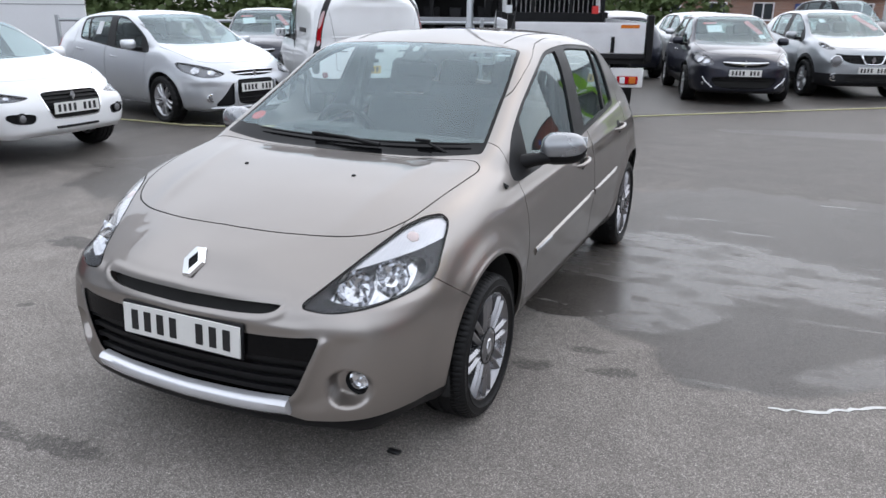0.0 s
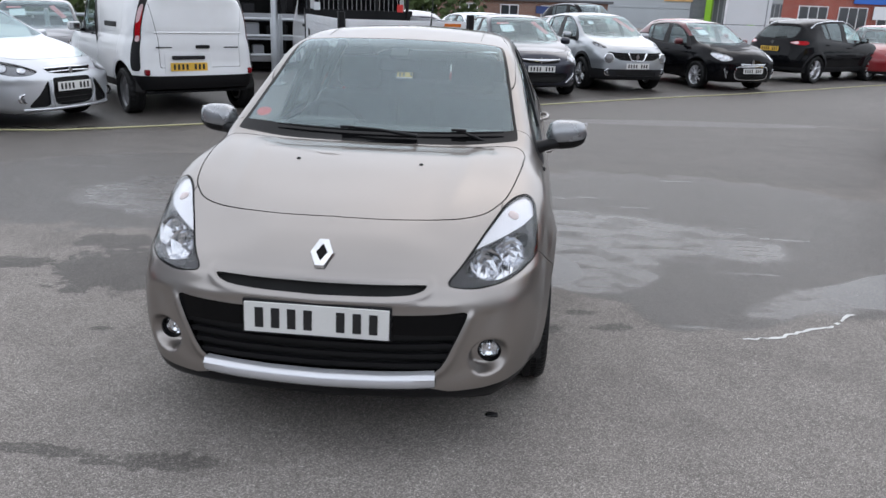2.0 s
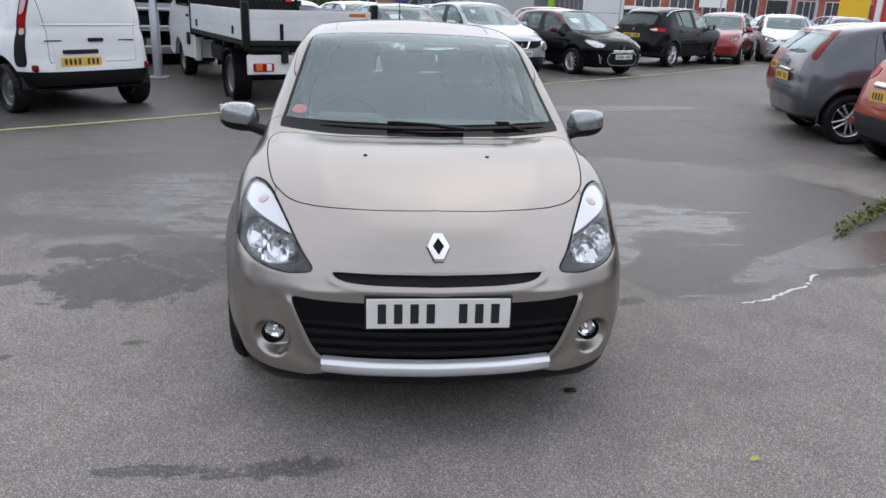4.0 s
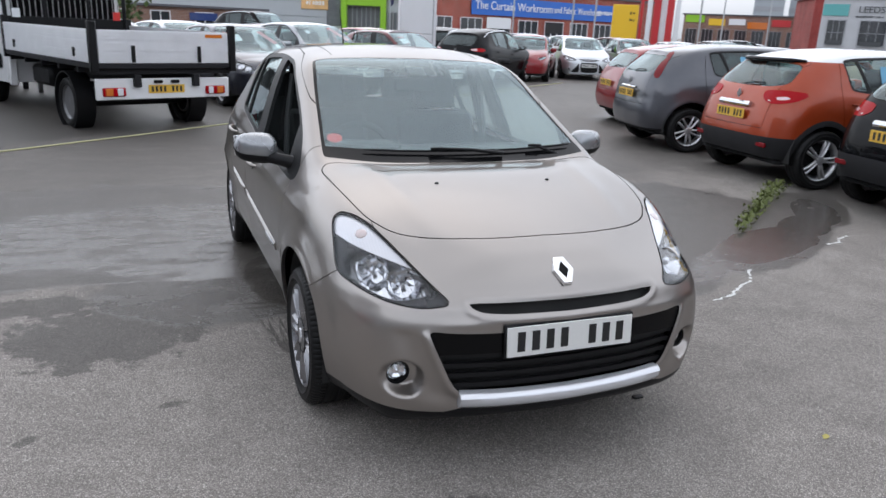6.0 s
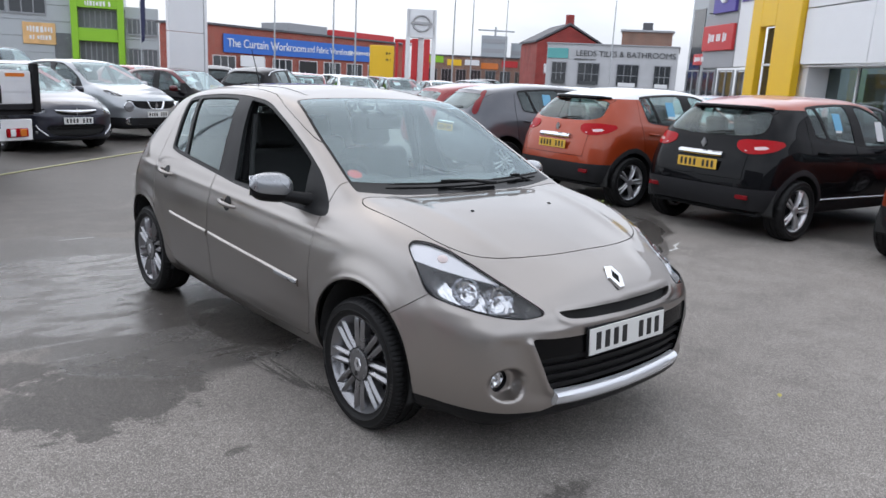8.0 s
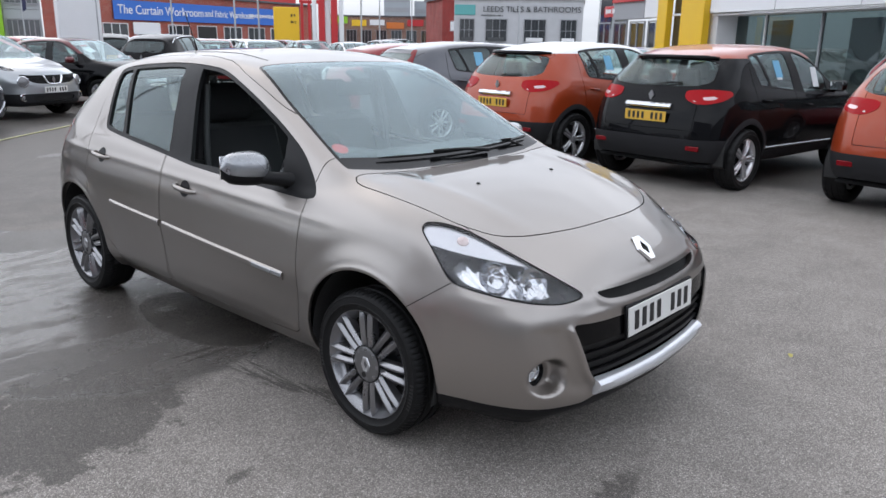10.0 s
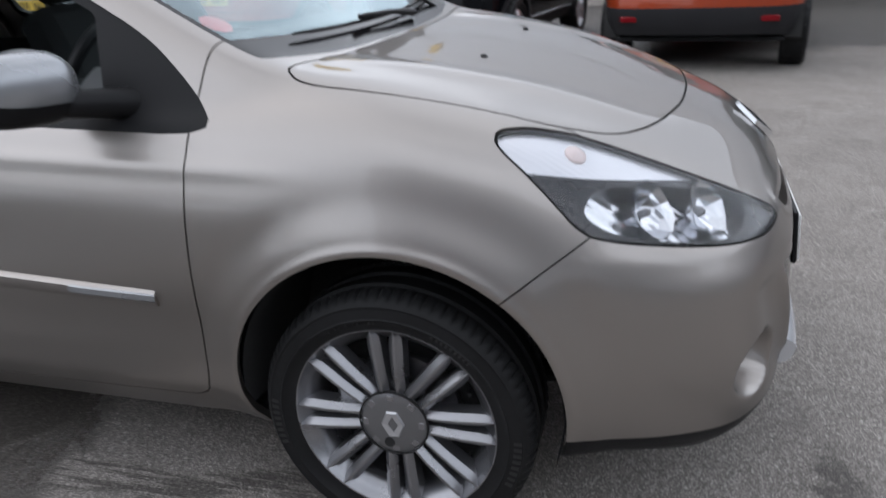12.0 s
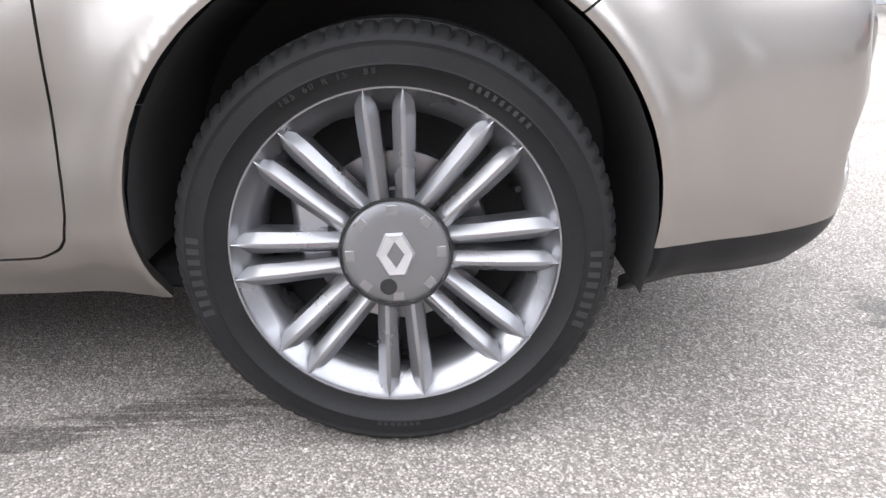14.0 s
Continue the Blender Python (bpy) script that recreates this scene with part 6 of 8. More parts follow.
c, tree, wp = hatch("hatchback", "black small hatchback with a dark red roof and chrome mouth", M_BLACK, (5.35, 15.88), (.43, -.90), "front", roof=M_WINE, mirror=M_WINE, length=3.95, width=1.72, height=1.48, base=2.46, front=.86, wheel="ten",
      lamps=([(.43, .72), (.50, .655), (.66, .640), (.80, .69), (.92, .79), (.88, .85), (.72, .835), (.56, .79)],), bowl=M_INDICATOR, bluff=.4,
      ducts=(([(-.3, .555), (.34, .555), (.41, .535), (.47, .40), (.42, .285), (.30, .255), (-.3, .245)], M_GAP, .03, 6, .020),), plate_f=.455, badges=((0, .645, .055, "front"),),
      strokes=(([(-.33, .600), (0, .588), (.33, .600)], .014, M_CHROME), ([(-.30, .572), (0, .560), (.30, .572)], .011, M_CHROME), ([(.60, .30), (.64, .42), (.66, .50)], .010, M_BARSILVER)), fogs=((.60, .42, .035),))
screen_sheet(c, tree, wp, -.30, 1.45, .26, .20, M_PAPER, 8)
screen_sheet(c, tree, wp, -.32, 1.62, .22, .05, M_PINKPAPER, 4, "faded red sale strip")
c, tree, wp = hatch("hatchback", "silver family hatchback with angular lower grille", M_SILVER, (-5.78, 6.90), (.97, -.25), "front", length=4.36, width=1.82, height=1.48, base=2.65, front=.90, rad=.32, wheel="five", belt=.98, dip=.05,
      lamps=([(.37, .722), (.47, .668), (.72, .668), (.92, .742), (.985, .83), (.84, .835), (.58, .792)],), bluff=.5,
      ducts=(([(-.3, .765), (.28, .765), (.345, .750), (.26, .678), (-.3, .670)], M_TRIM, .02, 2, 0), ([(-.3, .635), (.24, .635), (.275, .615), (.295, .45), (.265, .265), (-.3, .26)], M_GAP, .03, 6, 0), ([(.325, .59), (.345, .595), (.47, .42), (.585, .285), (.56, .265), (.33, .262), (.335, .42)], M_TRIM, .03, 0, 0)),
      strokes=(([(-.33, .752), (0, .760), (.33, .752)], .010, M_CHROME), ([(-.29, .708), (0, .715), (.29, .708)], .012, M_CHROME), ([(.29, .60), (.312, .43), (.285, .27)], .013, M_SILVER), ([(-.62, .245), (-.3, .238), (.3, .238), (.62, .245)], .016, M_SILVER)),
      plate_f=.520, badges=((0, .715, .05, "front"),), fogs=((.62, .385, .038),), fog_ring=True, plate_r=.7, tail=(([(.55, .84), (.68, .82), (.80, .92), (.74, 1.02), (.60, 1.0)], M_REDLENS),))
window_sheet(c, tree, wp, 2.62, 1.20, -1, .14, .20, M_PAPER, "white price sheet")
hatch("hatchback", "white three-door hatchback with a large framed grille", M_WHITE, (-5.70, 3.74), (.999, -.04), "front", length=3.95, width=1.74, height=1.44, base=2.47, front=.82, wheel="ten", belt=.96, clear=1.45,
      lamps=([(.36, .70), (.50, .665), (.72, .66), (.90, .705), (.97, .79), (.84, .775), (.58, .74)],),
      ducts=(([(-.3, .755), (.26, .755), (.325, .735), (.335, .68), (.285, .40), (.24, .37), (-.3, .365)], M_GAP, .03, 9, .014), ([(.42, .47), (.66, .50), (.69, .42), (.62, .35), (.44, .34)], M_TRIM, .025, 0, 0)), plate_f=.545, badges=((0, .69, .045, "front"),), fogs=((.55, .42, .045),), bars=((-.24, .24, .285, .025, M_TRIM, "front"),))

# ---- white panel van ----
VAN_DLO = [(1.125, .893), (1.50, .905), (1.80, .915), (2.20, .928), (2.27, .95), (2.30, 1.20), (2.29, 1.395), (2.03, 1.385), (1.76, 1.296), (1.50, 1.180), (1.30, 1.075), (1.20, .985)]
van, van_tree, van_wp = hatch("panel_van", "white panel van with black rear bumper and steel wheels", M_WHITE, (-4.25, 8.50), (-.70, .714), category="van", group="parked vans", length=4.21, width=1.83, height=1.83, base=2.70, front=.86, clear=1.45, belt=1.06, rad=.315, wheel="steel",
      clad=.49, clad_mat=M_TRIM, boxy=1.0, tall=.20, dlo=VAN_DLO, tail_glass=[(0, -5), (.1, -5), (.1, -4.9)], handles=False, insert=([(.69, .90), (.765, .90), (.768, .965), (.72, .975), (.70, .96)], [(.725, 1.10), (.782, 1.08), (.782, 1.235), (.715, 1.235)]),
      tail=(([(.690, .90), (.765, .90), (.780, 1.0), (.780, 1.235), (.715, 1.235), (.695, 1.02)], M_REDLENS), ([(.62, .56), (.82, .56), (.80, 1.0), (.79, 1.36), (.705, 1.36), (.688, 1.0), (.675, .9)], M_TRIM)), lamps=crossover["lamps"])


def van_detail():
    def back(x, z):
        h = van_tree.ray_cast(Vector((x, 8, z)), Vector((0, -1, 0)))[0]
        return h
    number_plate("rear_plate", van, M_PLATEY, .52, .111, Matrix.Translation((.19, back(.19, .68).y + .014, .675)) @ Matrix.Rotation(math.pi, 4, "Z"))
    part("plate_lamp_bar", Geo().box((.19, back(.19, .79).y + .02, .80), (.46, .04, .05), .015), M_GREYTRIM, van)
    part("plate_recess", Geo().box((.19, back(.19, .70).y + .003, .72), (.66, .008, .28), .003), M_WHITE, van)
    for x0, x1 in ((.62, .32), (-.30, -.55)):
        part("hinge_slot", Geo().box(((x0 + x1) / 2, back((x0 + x1) / 2, .935).y + .001, .935), (abs(x0 - x1), .008, .016), .002), M_TRIM, van)
    part("door_handle", Geo().box((-.02, back(0, .935).y + .012, .945), (.20, .03, .045), .012), M_TRIM, van)
    part("door_crease", Geo().tube([(x, back(x, 1.13).y + .001, 1.13) for x in np.linspace(-.62, .62, 12)], .012, 8), M_WHITE, van)
    for sg in (1, -1):
        h = van_tree.ray_cast(Vector((3 * sg, 3.05, 1.20)), Vector((-sg, 0, 0)))[0]
        part("slide_rail", Geo().box((h.x + .002 * sg, 2.95, 1.20), (.012, .56, .07), .004), M_TRIM, van)
        h = van_tree.ray_cast(Vector((3 * sg, 2.15, 1.03)), Vector((-sg, 0, 0)))[0]
        for yy in (2.02, 2.22):
            part("side_handle", Geo().box((h.x + .012 * sg, yy, 1.03), (.03, .13, .03), .01), M_TRIM, van)
        h = van_tree.ray_cast(Vector((3 * sg, 2.36, .9)), Vector((-sg, 0, 0)))[0]
        part("side_seam", Geo().box((h.x - .006 * sg, 2.36, .85), (.018, .008, .95), 0), M_GAP, van)
        part("fog_reflector", Geo().box((.74 * sg, back(.70 * sg, .55).y - .04, .60), (.07, .10, .08), .015), M_DARKRED, van)


van_detail()


# ---- dropside truck ----
def truck():
    top = thing("dropside_truck", "white dropside truck with an aluminium bed and dark posts", "truck")
    top.matrix_world = heading((-1.53, 10.15), (-.40, .917), 0)
    alu = surface("ribbed_aluminium", (.80, .81, .83), .46, .55, vary=.10, scale=4, grain=70)
    # bed: y from -2.35 (cab) to 1.20 (tail)
    g = Geo().box((0, -.58, .915), (2.04, 3.56, .07), .01)
    for x in (-.42, .42):
        g.box((x, -1.3, .72), (.09, 5.0, .17), .01)
    for y in (-2.2, -1.5, -.8, -.1, .6, 1.1):
        g.box((0, y, .85), (1.98, .06, .09), .005)
    part("bed_frame", g, M_GREYTRIM, top, "dark steel bed frame")
    def board(name, c, s, along):
        h, z0, thick = s[2] / 3, c[2] - s[2] / 2, s[1] if along == "x" else s[0]
        mid = c[1] if along == "x" else c[0]
        out, prof = 1 if mid > 0 else -1, []
        for i in range(3):
            for f0, f1, rise in ((.0, .04, -.008), (.04, .16, 0), (.16, .26, .006), (.26, .44, 0), (.44, .54, .006), (.54, .72, 0), (.72, .82, .006), (.82, .97, 0), (.97, 1.0, -.008)):
                prof += [(mid + out * (thick / 2 + rise), z0 + h * (i + f)) for f in (f0, f1)]
        prof += [(mid - out * thick / 2, z0 + s[2]), (mid - out * thick / 2, z0)]
        g = Geo().prism(prof, c[0] - s[0] / 2, c[0] + s[0] / 2, "x") if along == "x" else Geo().prism(prof, c[1] - s[1] / 2, c[1] + s[1] / 2, "y")
        b = part(name, g, alu, top, "ribbed aluminium drop side")
        for k in (-.30, .30):
            l = Vector(c)
            if along == "x":
                l += Vector((k * s[0] * .85, s[1] * .5 + .008, -s[2] * .22))
                sz = (.05, .03, .22)
            else:
                l += Vector((math.copysign(s[0] * .5 + .008, c[0]), k * s[1] * 1.2, -s[2] * .22))
                sz = (.03, .05, .12)
            part("latch", Geo().box(l, sz, .006), M_TRIM, b)
    board("tail_board", (0, 1.185, 1.165), (1.84, .030, .42), "x")
    for sg in (1, -1):
        board("side_board", (1.005 * sg, -.58, 1.165), (.030, 3.42, .42), "y")
    for sg in (1, -1):
        for y in (1.185, -2.34):
            part("post", Geo().box((.985 * sg, y, 1.16), (.10, .09, .64), .012), M_TRIM, top, "dark corner post")
    part("sticker", Geo().box((-.70, 1.209, 1.325), (.26, .004, .045), 0), M_AMBER, top, "small amber sticker")
    # headboard with mesh window
    g = Geo().box((0, -2.38, 1.22), (1.96, .05, .50), .01)
    g.box((0, -2.38, 2.0), (1.96, .06, .06), .01)
    for x in (-.95, -.34, .34, .95):
        g.box((x, -2.38, 1.6), (.06, .05, .85), .01)
    part("headboard", g, M_TRIM, top, "dark steel headboard")
    for i in range(22):
        x = -.93 + i * 1.86 / 21
        part("guard_bar", Geo().tube([(x, -2.37, 1.45), (x, -2.37, 1.98)], .006, 5), M_STEEL, top)
    for x, mt in ((.80, M_PAPER), (-.80, M_REDPAPER)):
        part("marker_plate", Geo().box((x, -2.34, 1.52), (.12, .01, .14), .003), mt, top)
    # light bar
    part("light_bar", Geo().box((0, 1.10, .61), (1.92, .05, .28), .012), M_WHITE, top, "white light bar below the bed")
    for sg in (1, -1):
        l = part("tail_lamp", Geo().box((.73 * sg, 1.135, .575), (.30, .05, .115), .015), M_REDLENS, top, "red and amber tail lamp")
        part("lamp_insert", Geo().box((.80 * sg, 1.148, .575), (.10, .04, .10), .012), M_AMBER, l)
        part("lamp_insert", Geo().box((.655 * sg, 1.148, .575), (.08, .04, .10), .012), M_WHITELENS, l)
    number_plate("rear_plate", top, M_PLATEY, .52, .111, Matrix.Translation((0, 1.134, .605)) @ Matrix.Rotation(math.pi, 4, "Z"))
    for x in (-.12, .12):
        part("plate_lamp", Geo().box((x, 1.14, .705), (.12, .05, .04), .012), M_TRIM, top)
    # cab
    prof = [(-2.50, .42), (-2.50, 2.15), (-2.75, 2.25), (-3.45, 2.22), (-3.85, 2.0), (-4.35, 1.42), (-4.62, 1.22), (-4.78, .95), (-4.80, .40), (-4.35, .36), (-4.2, .62), (-3.9, .74), (-3.55, .62), (-3.40, .40)]
    g = Geo()
    n = len(prof)
    rows = []
    for x, ins in ((-.98, .07), (-.90, .0), (.90, .0), (.98, .07)):
        xx = x
        rows.append([(xx * (1 - .10 * max(0, z - 1.2)), y + (ins if y < -4 else 0), z - (ins if z > 1.9 else 0)) for y, z in prof])
    pts = [p for r_ in rows for p in r_]
    fs = [(i * n + j, i * n + (j + 1) % n, (i + 1) * n + (j + 1) % n, (i + 1) * n + j) for i in range(3) for j in range(n)]
    fs += [tuple(range(n)), tuple(3 * n + j for j in range(n))]
    g.add(pts, fs)
    part("cab", g, M_WHITE, top, "white painted cab")
    for sg in (1, -1):
        part("cab_window", Geo().prism([(-2.85, 1.32), (-2.85, 1.98), (-3.45, 1.96), (-3.95, 1.45), (-3.95, 1.32)], .955 * sg - .02, .955 * sg + .005, "x"), M_GLOSS, top, "dark cab side window")
        part("cab_door_handle", Geo().box((1.0 * sg, -2.75, 1.16), (.03, .16, .05), .012), M_TRIM, top)
        part("step_trim", Geo().box((.985 * sg, -2.85, .75), (.02, .22, .22), .03), M_TRIM, top)
        part("cab_mirror", Geo().box((1.13 * sg, -3.75, 1.55), (.16, .09, .34), .03), M_TRIM, top)
        part("cab_side_skirt", Geo().box((.90 * sg, -2.47, .62), (.12, .12, .50), .02), M_WHITE, top)
    part("cab_rear_window", Geo().box((0, -2.49, 1.70), (1.66, .02, .62), .03), M_GLOSS, top, "dark cab rear window")
    part("tank", Geo().box((.62, -1.4, .62), (.4, .8, .30), .05), M_TRIM, top)
    part("axle", Geo().tube([(-.8, 0, .34), (.8, 0, .34)], .07, 10), M_TRIM, top)
    for wy in (0, -3.68):
        for sg in (1, -1):
            std_wheel(top, Matrix.Translation((.84 * sg, wy, .344)) @ (Matrix.Identity(4) if sg > 0 else Matrix.Rotation(math.pi, 4, "Z")) @ Matrix.Rotation(sg + wy, 4, "X"), "steel", .345)
    for sg in (1, -1):
        part("mudguard", Geo().lathe([(.40, -.13), (.42, -.13), (.42, .13), (.40, .13)], 30, (.84 * sg, 0, .36), axis="x", closed=True), M_TRIM, top)
    return top


truck()

# ---- buildings round the lot ----
EYE0 = Vector((-2.3, -1.9, 0))


def bearing(az, d):
    return EYE0 + Vector((math.sin(radians(az)), math.cos(radians(az)), 0)) * d


def front_frame(a, b):
    """Pose of a facade from its left end a to its right end b: x along it, y into the building."""
    d = (b - a).normalized()
    return Matrix.Translation(a) @ Matrix((d, Vector((-d.y, d.x, 0)), Vector((0, 0, 1)))).transposed().to_4x4(), (b - a).length


def brick_material(name, c1, c2, mortar, size=1.0):
    m, t, p, _ = nodes_of(name)
    co = t.nodes.new("ShaderNodeTexCoord").outputs["Object"]
    mp = t.nodes.new("ShaderNodeMapping")
    mp.inputs["Rotation"].default_value = (radians(90), 0, 0)
    t.links.new(co, mp.inputs["Vector"])
    b = t.nodes.new("ShaderNodeTexBrick")
    b.inputs["Scale"].default_value = 1.0
    b.inputs["Color1"].default_value, b.inputs["Color2"].default_value, b.inputs["Mortar"].default_value = (*c1, 1), (*c2, 1), (*mortar, 1)
    b.inputs["Brick Width"].default_value, b.inputs["Row Height"].default_value, b.inputs["Mortar Size"].default_value = .225 * size, .075 * size, .008
    t.links.new(mp.outputs["Vector"], b.inputs["Vector"])
    n = noise_of(t, co, .6, 5)
    t.links.new(blend(t, 1.0, b.outputs["Color"], ramp_of(t, n, [(.3, .75), (.7, 1.2)]), "MULTIPLY"), p.inputs["Base Color"])
    p.inputs["Roughness"].default_value = .9
    return m


M_CLAD = surface("grey_metal_cladding", (.40, .43, .45), .45, .2, vary=.08, scale=1.2, grain=30)
M_CLADW = surface("white_cladding", (.74, .75, .77), .5, 0, vary=.06, scale=.8, grain=30)
M_CLADG = surface("mid_grey_cladding", (.30, .31, .33), .5, 0, vary=.08, scale=.8, grain=30)
M_RENDER = surface("grey_render", (.45, .46, .48), .8, 0, vary=.12, scale=1.5, grain=40)
M_LIME = surface("lime_green_panel", (.24, .50, .02), .4, 0, vary=.05, scale=1)
M_BANNER = surface("blue_banner", (.03, .14, .52), .6, 0, vary=.08, scale=1)
M_YELLOW = surface("yellow_panel", (.76, .47, .02), .4, 0, vary=.06, scale=1)
M_SIGNRED = surface("red_panel", (.50, .025, .03), .4, 0, vary=.06, scale=1)
M_PURPLE = surface("violet_panel", (.07, .05, .30), .4, 0, vary=.06, scale=1)
M_LETTER = surface("white_letters", (.75, .76, .78), .5, 0, vary=.03)
M_LETTERD = surface("dark_letters", (.05, .055, .06), .5, 0, vary=.03)
M_POLE = surface("galvanised_steel", (.42, .44, .46), .45, .7, vary=.12, scale=3)
M_WINDOW = surface("dark_window_glass", (.03, .035, .04), .08, 0, coat=.6, vary=.2, scale=.7)
M_BRICK = brick_material("brown_brick", (.20, .10, .075), (.26, .13, .09), (.30, .27, .24))
M_REDBRICK = brick_material("red_brick", (.30, .055, .04), (.36, .075, .05), (.33, .22, .18))
M_GABLE = brick_material("dark_red_brick", (.25, .030, .028), (.30, .040, .034), (.26, .09, .08))
M_SLATE = surface("slate_roof", (.09, .09, .10), .7, 0, vary=.2, scale=2)
M_SHOWGLASS = glazing("showroom_glass", (.34, .40, .40), 1.5)
# Distance haze is mixed into this pale blue-grey colour.
M_FAR = surface("haze_tinted_concrete", (.34, .37, .40), .9, 0, vary=.08, scale=.1)


def marks(parent, material, x0, x1, z, h, seed, y=-.02):
    """Plain upright bars in place of writing that cannot be read."""
    r = random.Random(seed)
    x = x0
    while x < x1:
        w = h * r.uniform(.28, .62)
        part("plain_bar", Geo().box((x + w / 2, y, z + h * r.choice((0, 0, .06))), (w * .82, .02, h * r.choice((1, 1, .75))), 0), material, parent, smooth=0)
        x += w + h * (.55 if r.random() < .14 else .12)


def window(parent, x, z, w, h, y=0.0, cols=2, rows=1, frame_m=None, glass=None, depth=.10):
    """A recessed window with its frame and panes."""
    f = frame_m or M_CLADW
    g = Geo()
    t = .05
    ring = [(-1, -1), (1, -1), (1, 1), (-1, 1)]
    pts = [(x + sx * (w / 2 + k), yy, z + sz * (h / 2 + k)) for yy in (y - .04, y + .02) for k in (t, 0) for sx, sz in ring]
    fs = []
    for i in range(4):
        j = (i + 1) % 4
        fs += [(i, j, 4 + j, 4 + i), (8 + i, 12 + i, 12 + j, 8 + j), (i, 8 + i, 8 + j, j), (4 + i, 4 + j, 12 + j, 12 + i)]
    o = part("window", g.add(pts, fs), f, parent, smooth=0)
    part("sill", Geo().box((x, y - .055, z - h / 2 - t - .012), (w + 2 * t, .09, .024), 0), f, o, smooth=0)
    for k in range(1, cols):
        part("mullion", Geo().box((x - w / 2 + w * k / cols, y - .01, z), (t, .055, h), 0), f, o, smooth=0)
    for k in range(1, rows):
        part("transom", Geo().box((x, y - .008, z - h / 2 + h * k / rows), (w, .048, t), 0), f, o, smooth=0)
    for i in range(cols):
        for j in range(rows):
            part("pane", Geo().box((x - w / 2 + w * (i + .5) / cols, y + .005, z - h / 2 + h * (j + .5) / rows), (w / cols - t, .02, h / rows - t), 0), glass or M_WINDOW, o)
    return o


def text_on(parent, words, x, y, z, size, material, name="lettering", width=0.0):
    c = bpy.data.curves.new(name, "FONT")
    c.body, c.size, c.extrude, c.align_x, c.align_y = words, size, .02, "CENTER", "CENTER"
    tmp = bpy.data.objects.new(name, c)
    me = bpy.data.meshes.new_from_object(tmp)
    bpy.data.objects.remove(tmp)
    me.materials.append(material)
    o = link(name, me, parent)
    fit = width / max(o.dimensions.x, .01) if width else 1.0
    o.matrix_local = Matrix.Translation((x, y, z)) @ Matrix.Rotation(radians(90), 4, "X") @ Matrix.Diagonal((fit, 1, 1, 1))
    return o


def clad_wall(o, w, h, d, step=1.0, z0=0.0, x0=0.0):
    """A wall of long metal panels with recessed joints."""
    n = max(1, int(round((h - z0) / step)))
    hh = (h - z0) / n
    body = part("wall", Geo().box((x0 + w / 2, d / 2 + .02, (h + z0) / 2), (w - .02, d, h - z0), 0), M_CLAD, o)
    for i in range(n):
        part("panel", Geo().box((x0 + w / 2, .0, z0 + hh * (i + .5)), (w, .08, hh - .03), .008), M_CLAD, body)


def building(name, label, a, b):
    m, L = front_frame(a, b)
    o = thing(name, label, "building")
    o.matrix_world = m
    return o, L


# grey trade unit with a lime green portal
o, L = building("trade_unit", "grey clad trade unit with a lime green entrance portal", bearing(-3, 56), bearing(20.0, 52))
FAR = 1.65
o.matrix_world = Matrix.Translation(EYE0 * (1 - FAR) + Vector((0, 0, 1.57 * (1 - FAR)))) @ Matrix.Scale(FAR, 4) @ o.matrix_world
clad_wall(o, L - 2.0, 7.4, 14, .95)
clad_wall(o, 1.95, 4.85, 14, .95, 0, L - 1.98)
part("roof", Geo().box((L / 2 - 1, 7, 7.5), (L - 1.6, 14.6, .25), .03), M_CLADG, o)
gx = L - 4.75
g = Geo()
for x in (gx, gx + 2.55):
    g.box((x, -.35, 3.6), (.38, .8, 7.2), .02)
g.box((gx + 1.27, -.35, 5.9), (2.2, .7, 2.6), .02)
g.box((gx + 1.27, -.35, 3.05), (2.2, .7, .75), .02)
part("portal", g, M_LIME, o, "lime green portal")
marks(o, M_LETTER, gx + .6, gx + 1.9, 4.85, .28, 4, -.72)
part("portal_emblem", Geo().prism([(gx + 1.27 + .3 * math.cos(a), 5.5 + .4 * math.sin(a)) for a in np.linspace(0, 6.28, 7)[:-1]], -.74, -.70, "y"), M_LETTER, o)
for z, h in ((4.0, 1.05), (1.7, 1.9)):
    window(o, gx + 1.27, z, 2.1, h, -.1, 7, 1, M_CLADG, M_SLATGLASS)
for x in np.linspace(2, gx - 2.5, 7):
    window(o, x, 4.6, 1.9, 1.0, -.06, 3, 1, M_CLADG)
window(o, L - 1.0, 3.7, 1.7, .9, -.06, 6, 1, M_CLADG, M_SLATGLASS)
window(o, L - 1.0, 1.7, 1.7, 1.3, -.06, 6, 1, M_CLADG, M_SLATGLASS)
marks(o, M_LETTER, 3.2 + 5, 7.3 + 5, 5.9, .62, 9, -.07)
part("yellow_sign", Geo().box((gx - 1.95, -.10, 2.95), (1.75, .08, 1.25), .02), surface("yellow_sign", (.66, .40, .17), .5, vary=.3, scale=2), o)
marks(o, M_LETTER, gx - 2.6, gx - 1.3, 3.18, .34, 14, -.15)
marks(o, M_LETTER, gx - 2.5, gx - 1.4, 2.72, .26, 15, -.15)
part("window_strip", Geo().box((gx - .72, -.06, 2.2), (.9, .06, 1.7), .01), M_SLATGLASS, o)
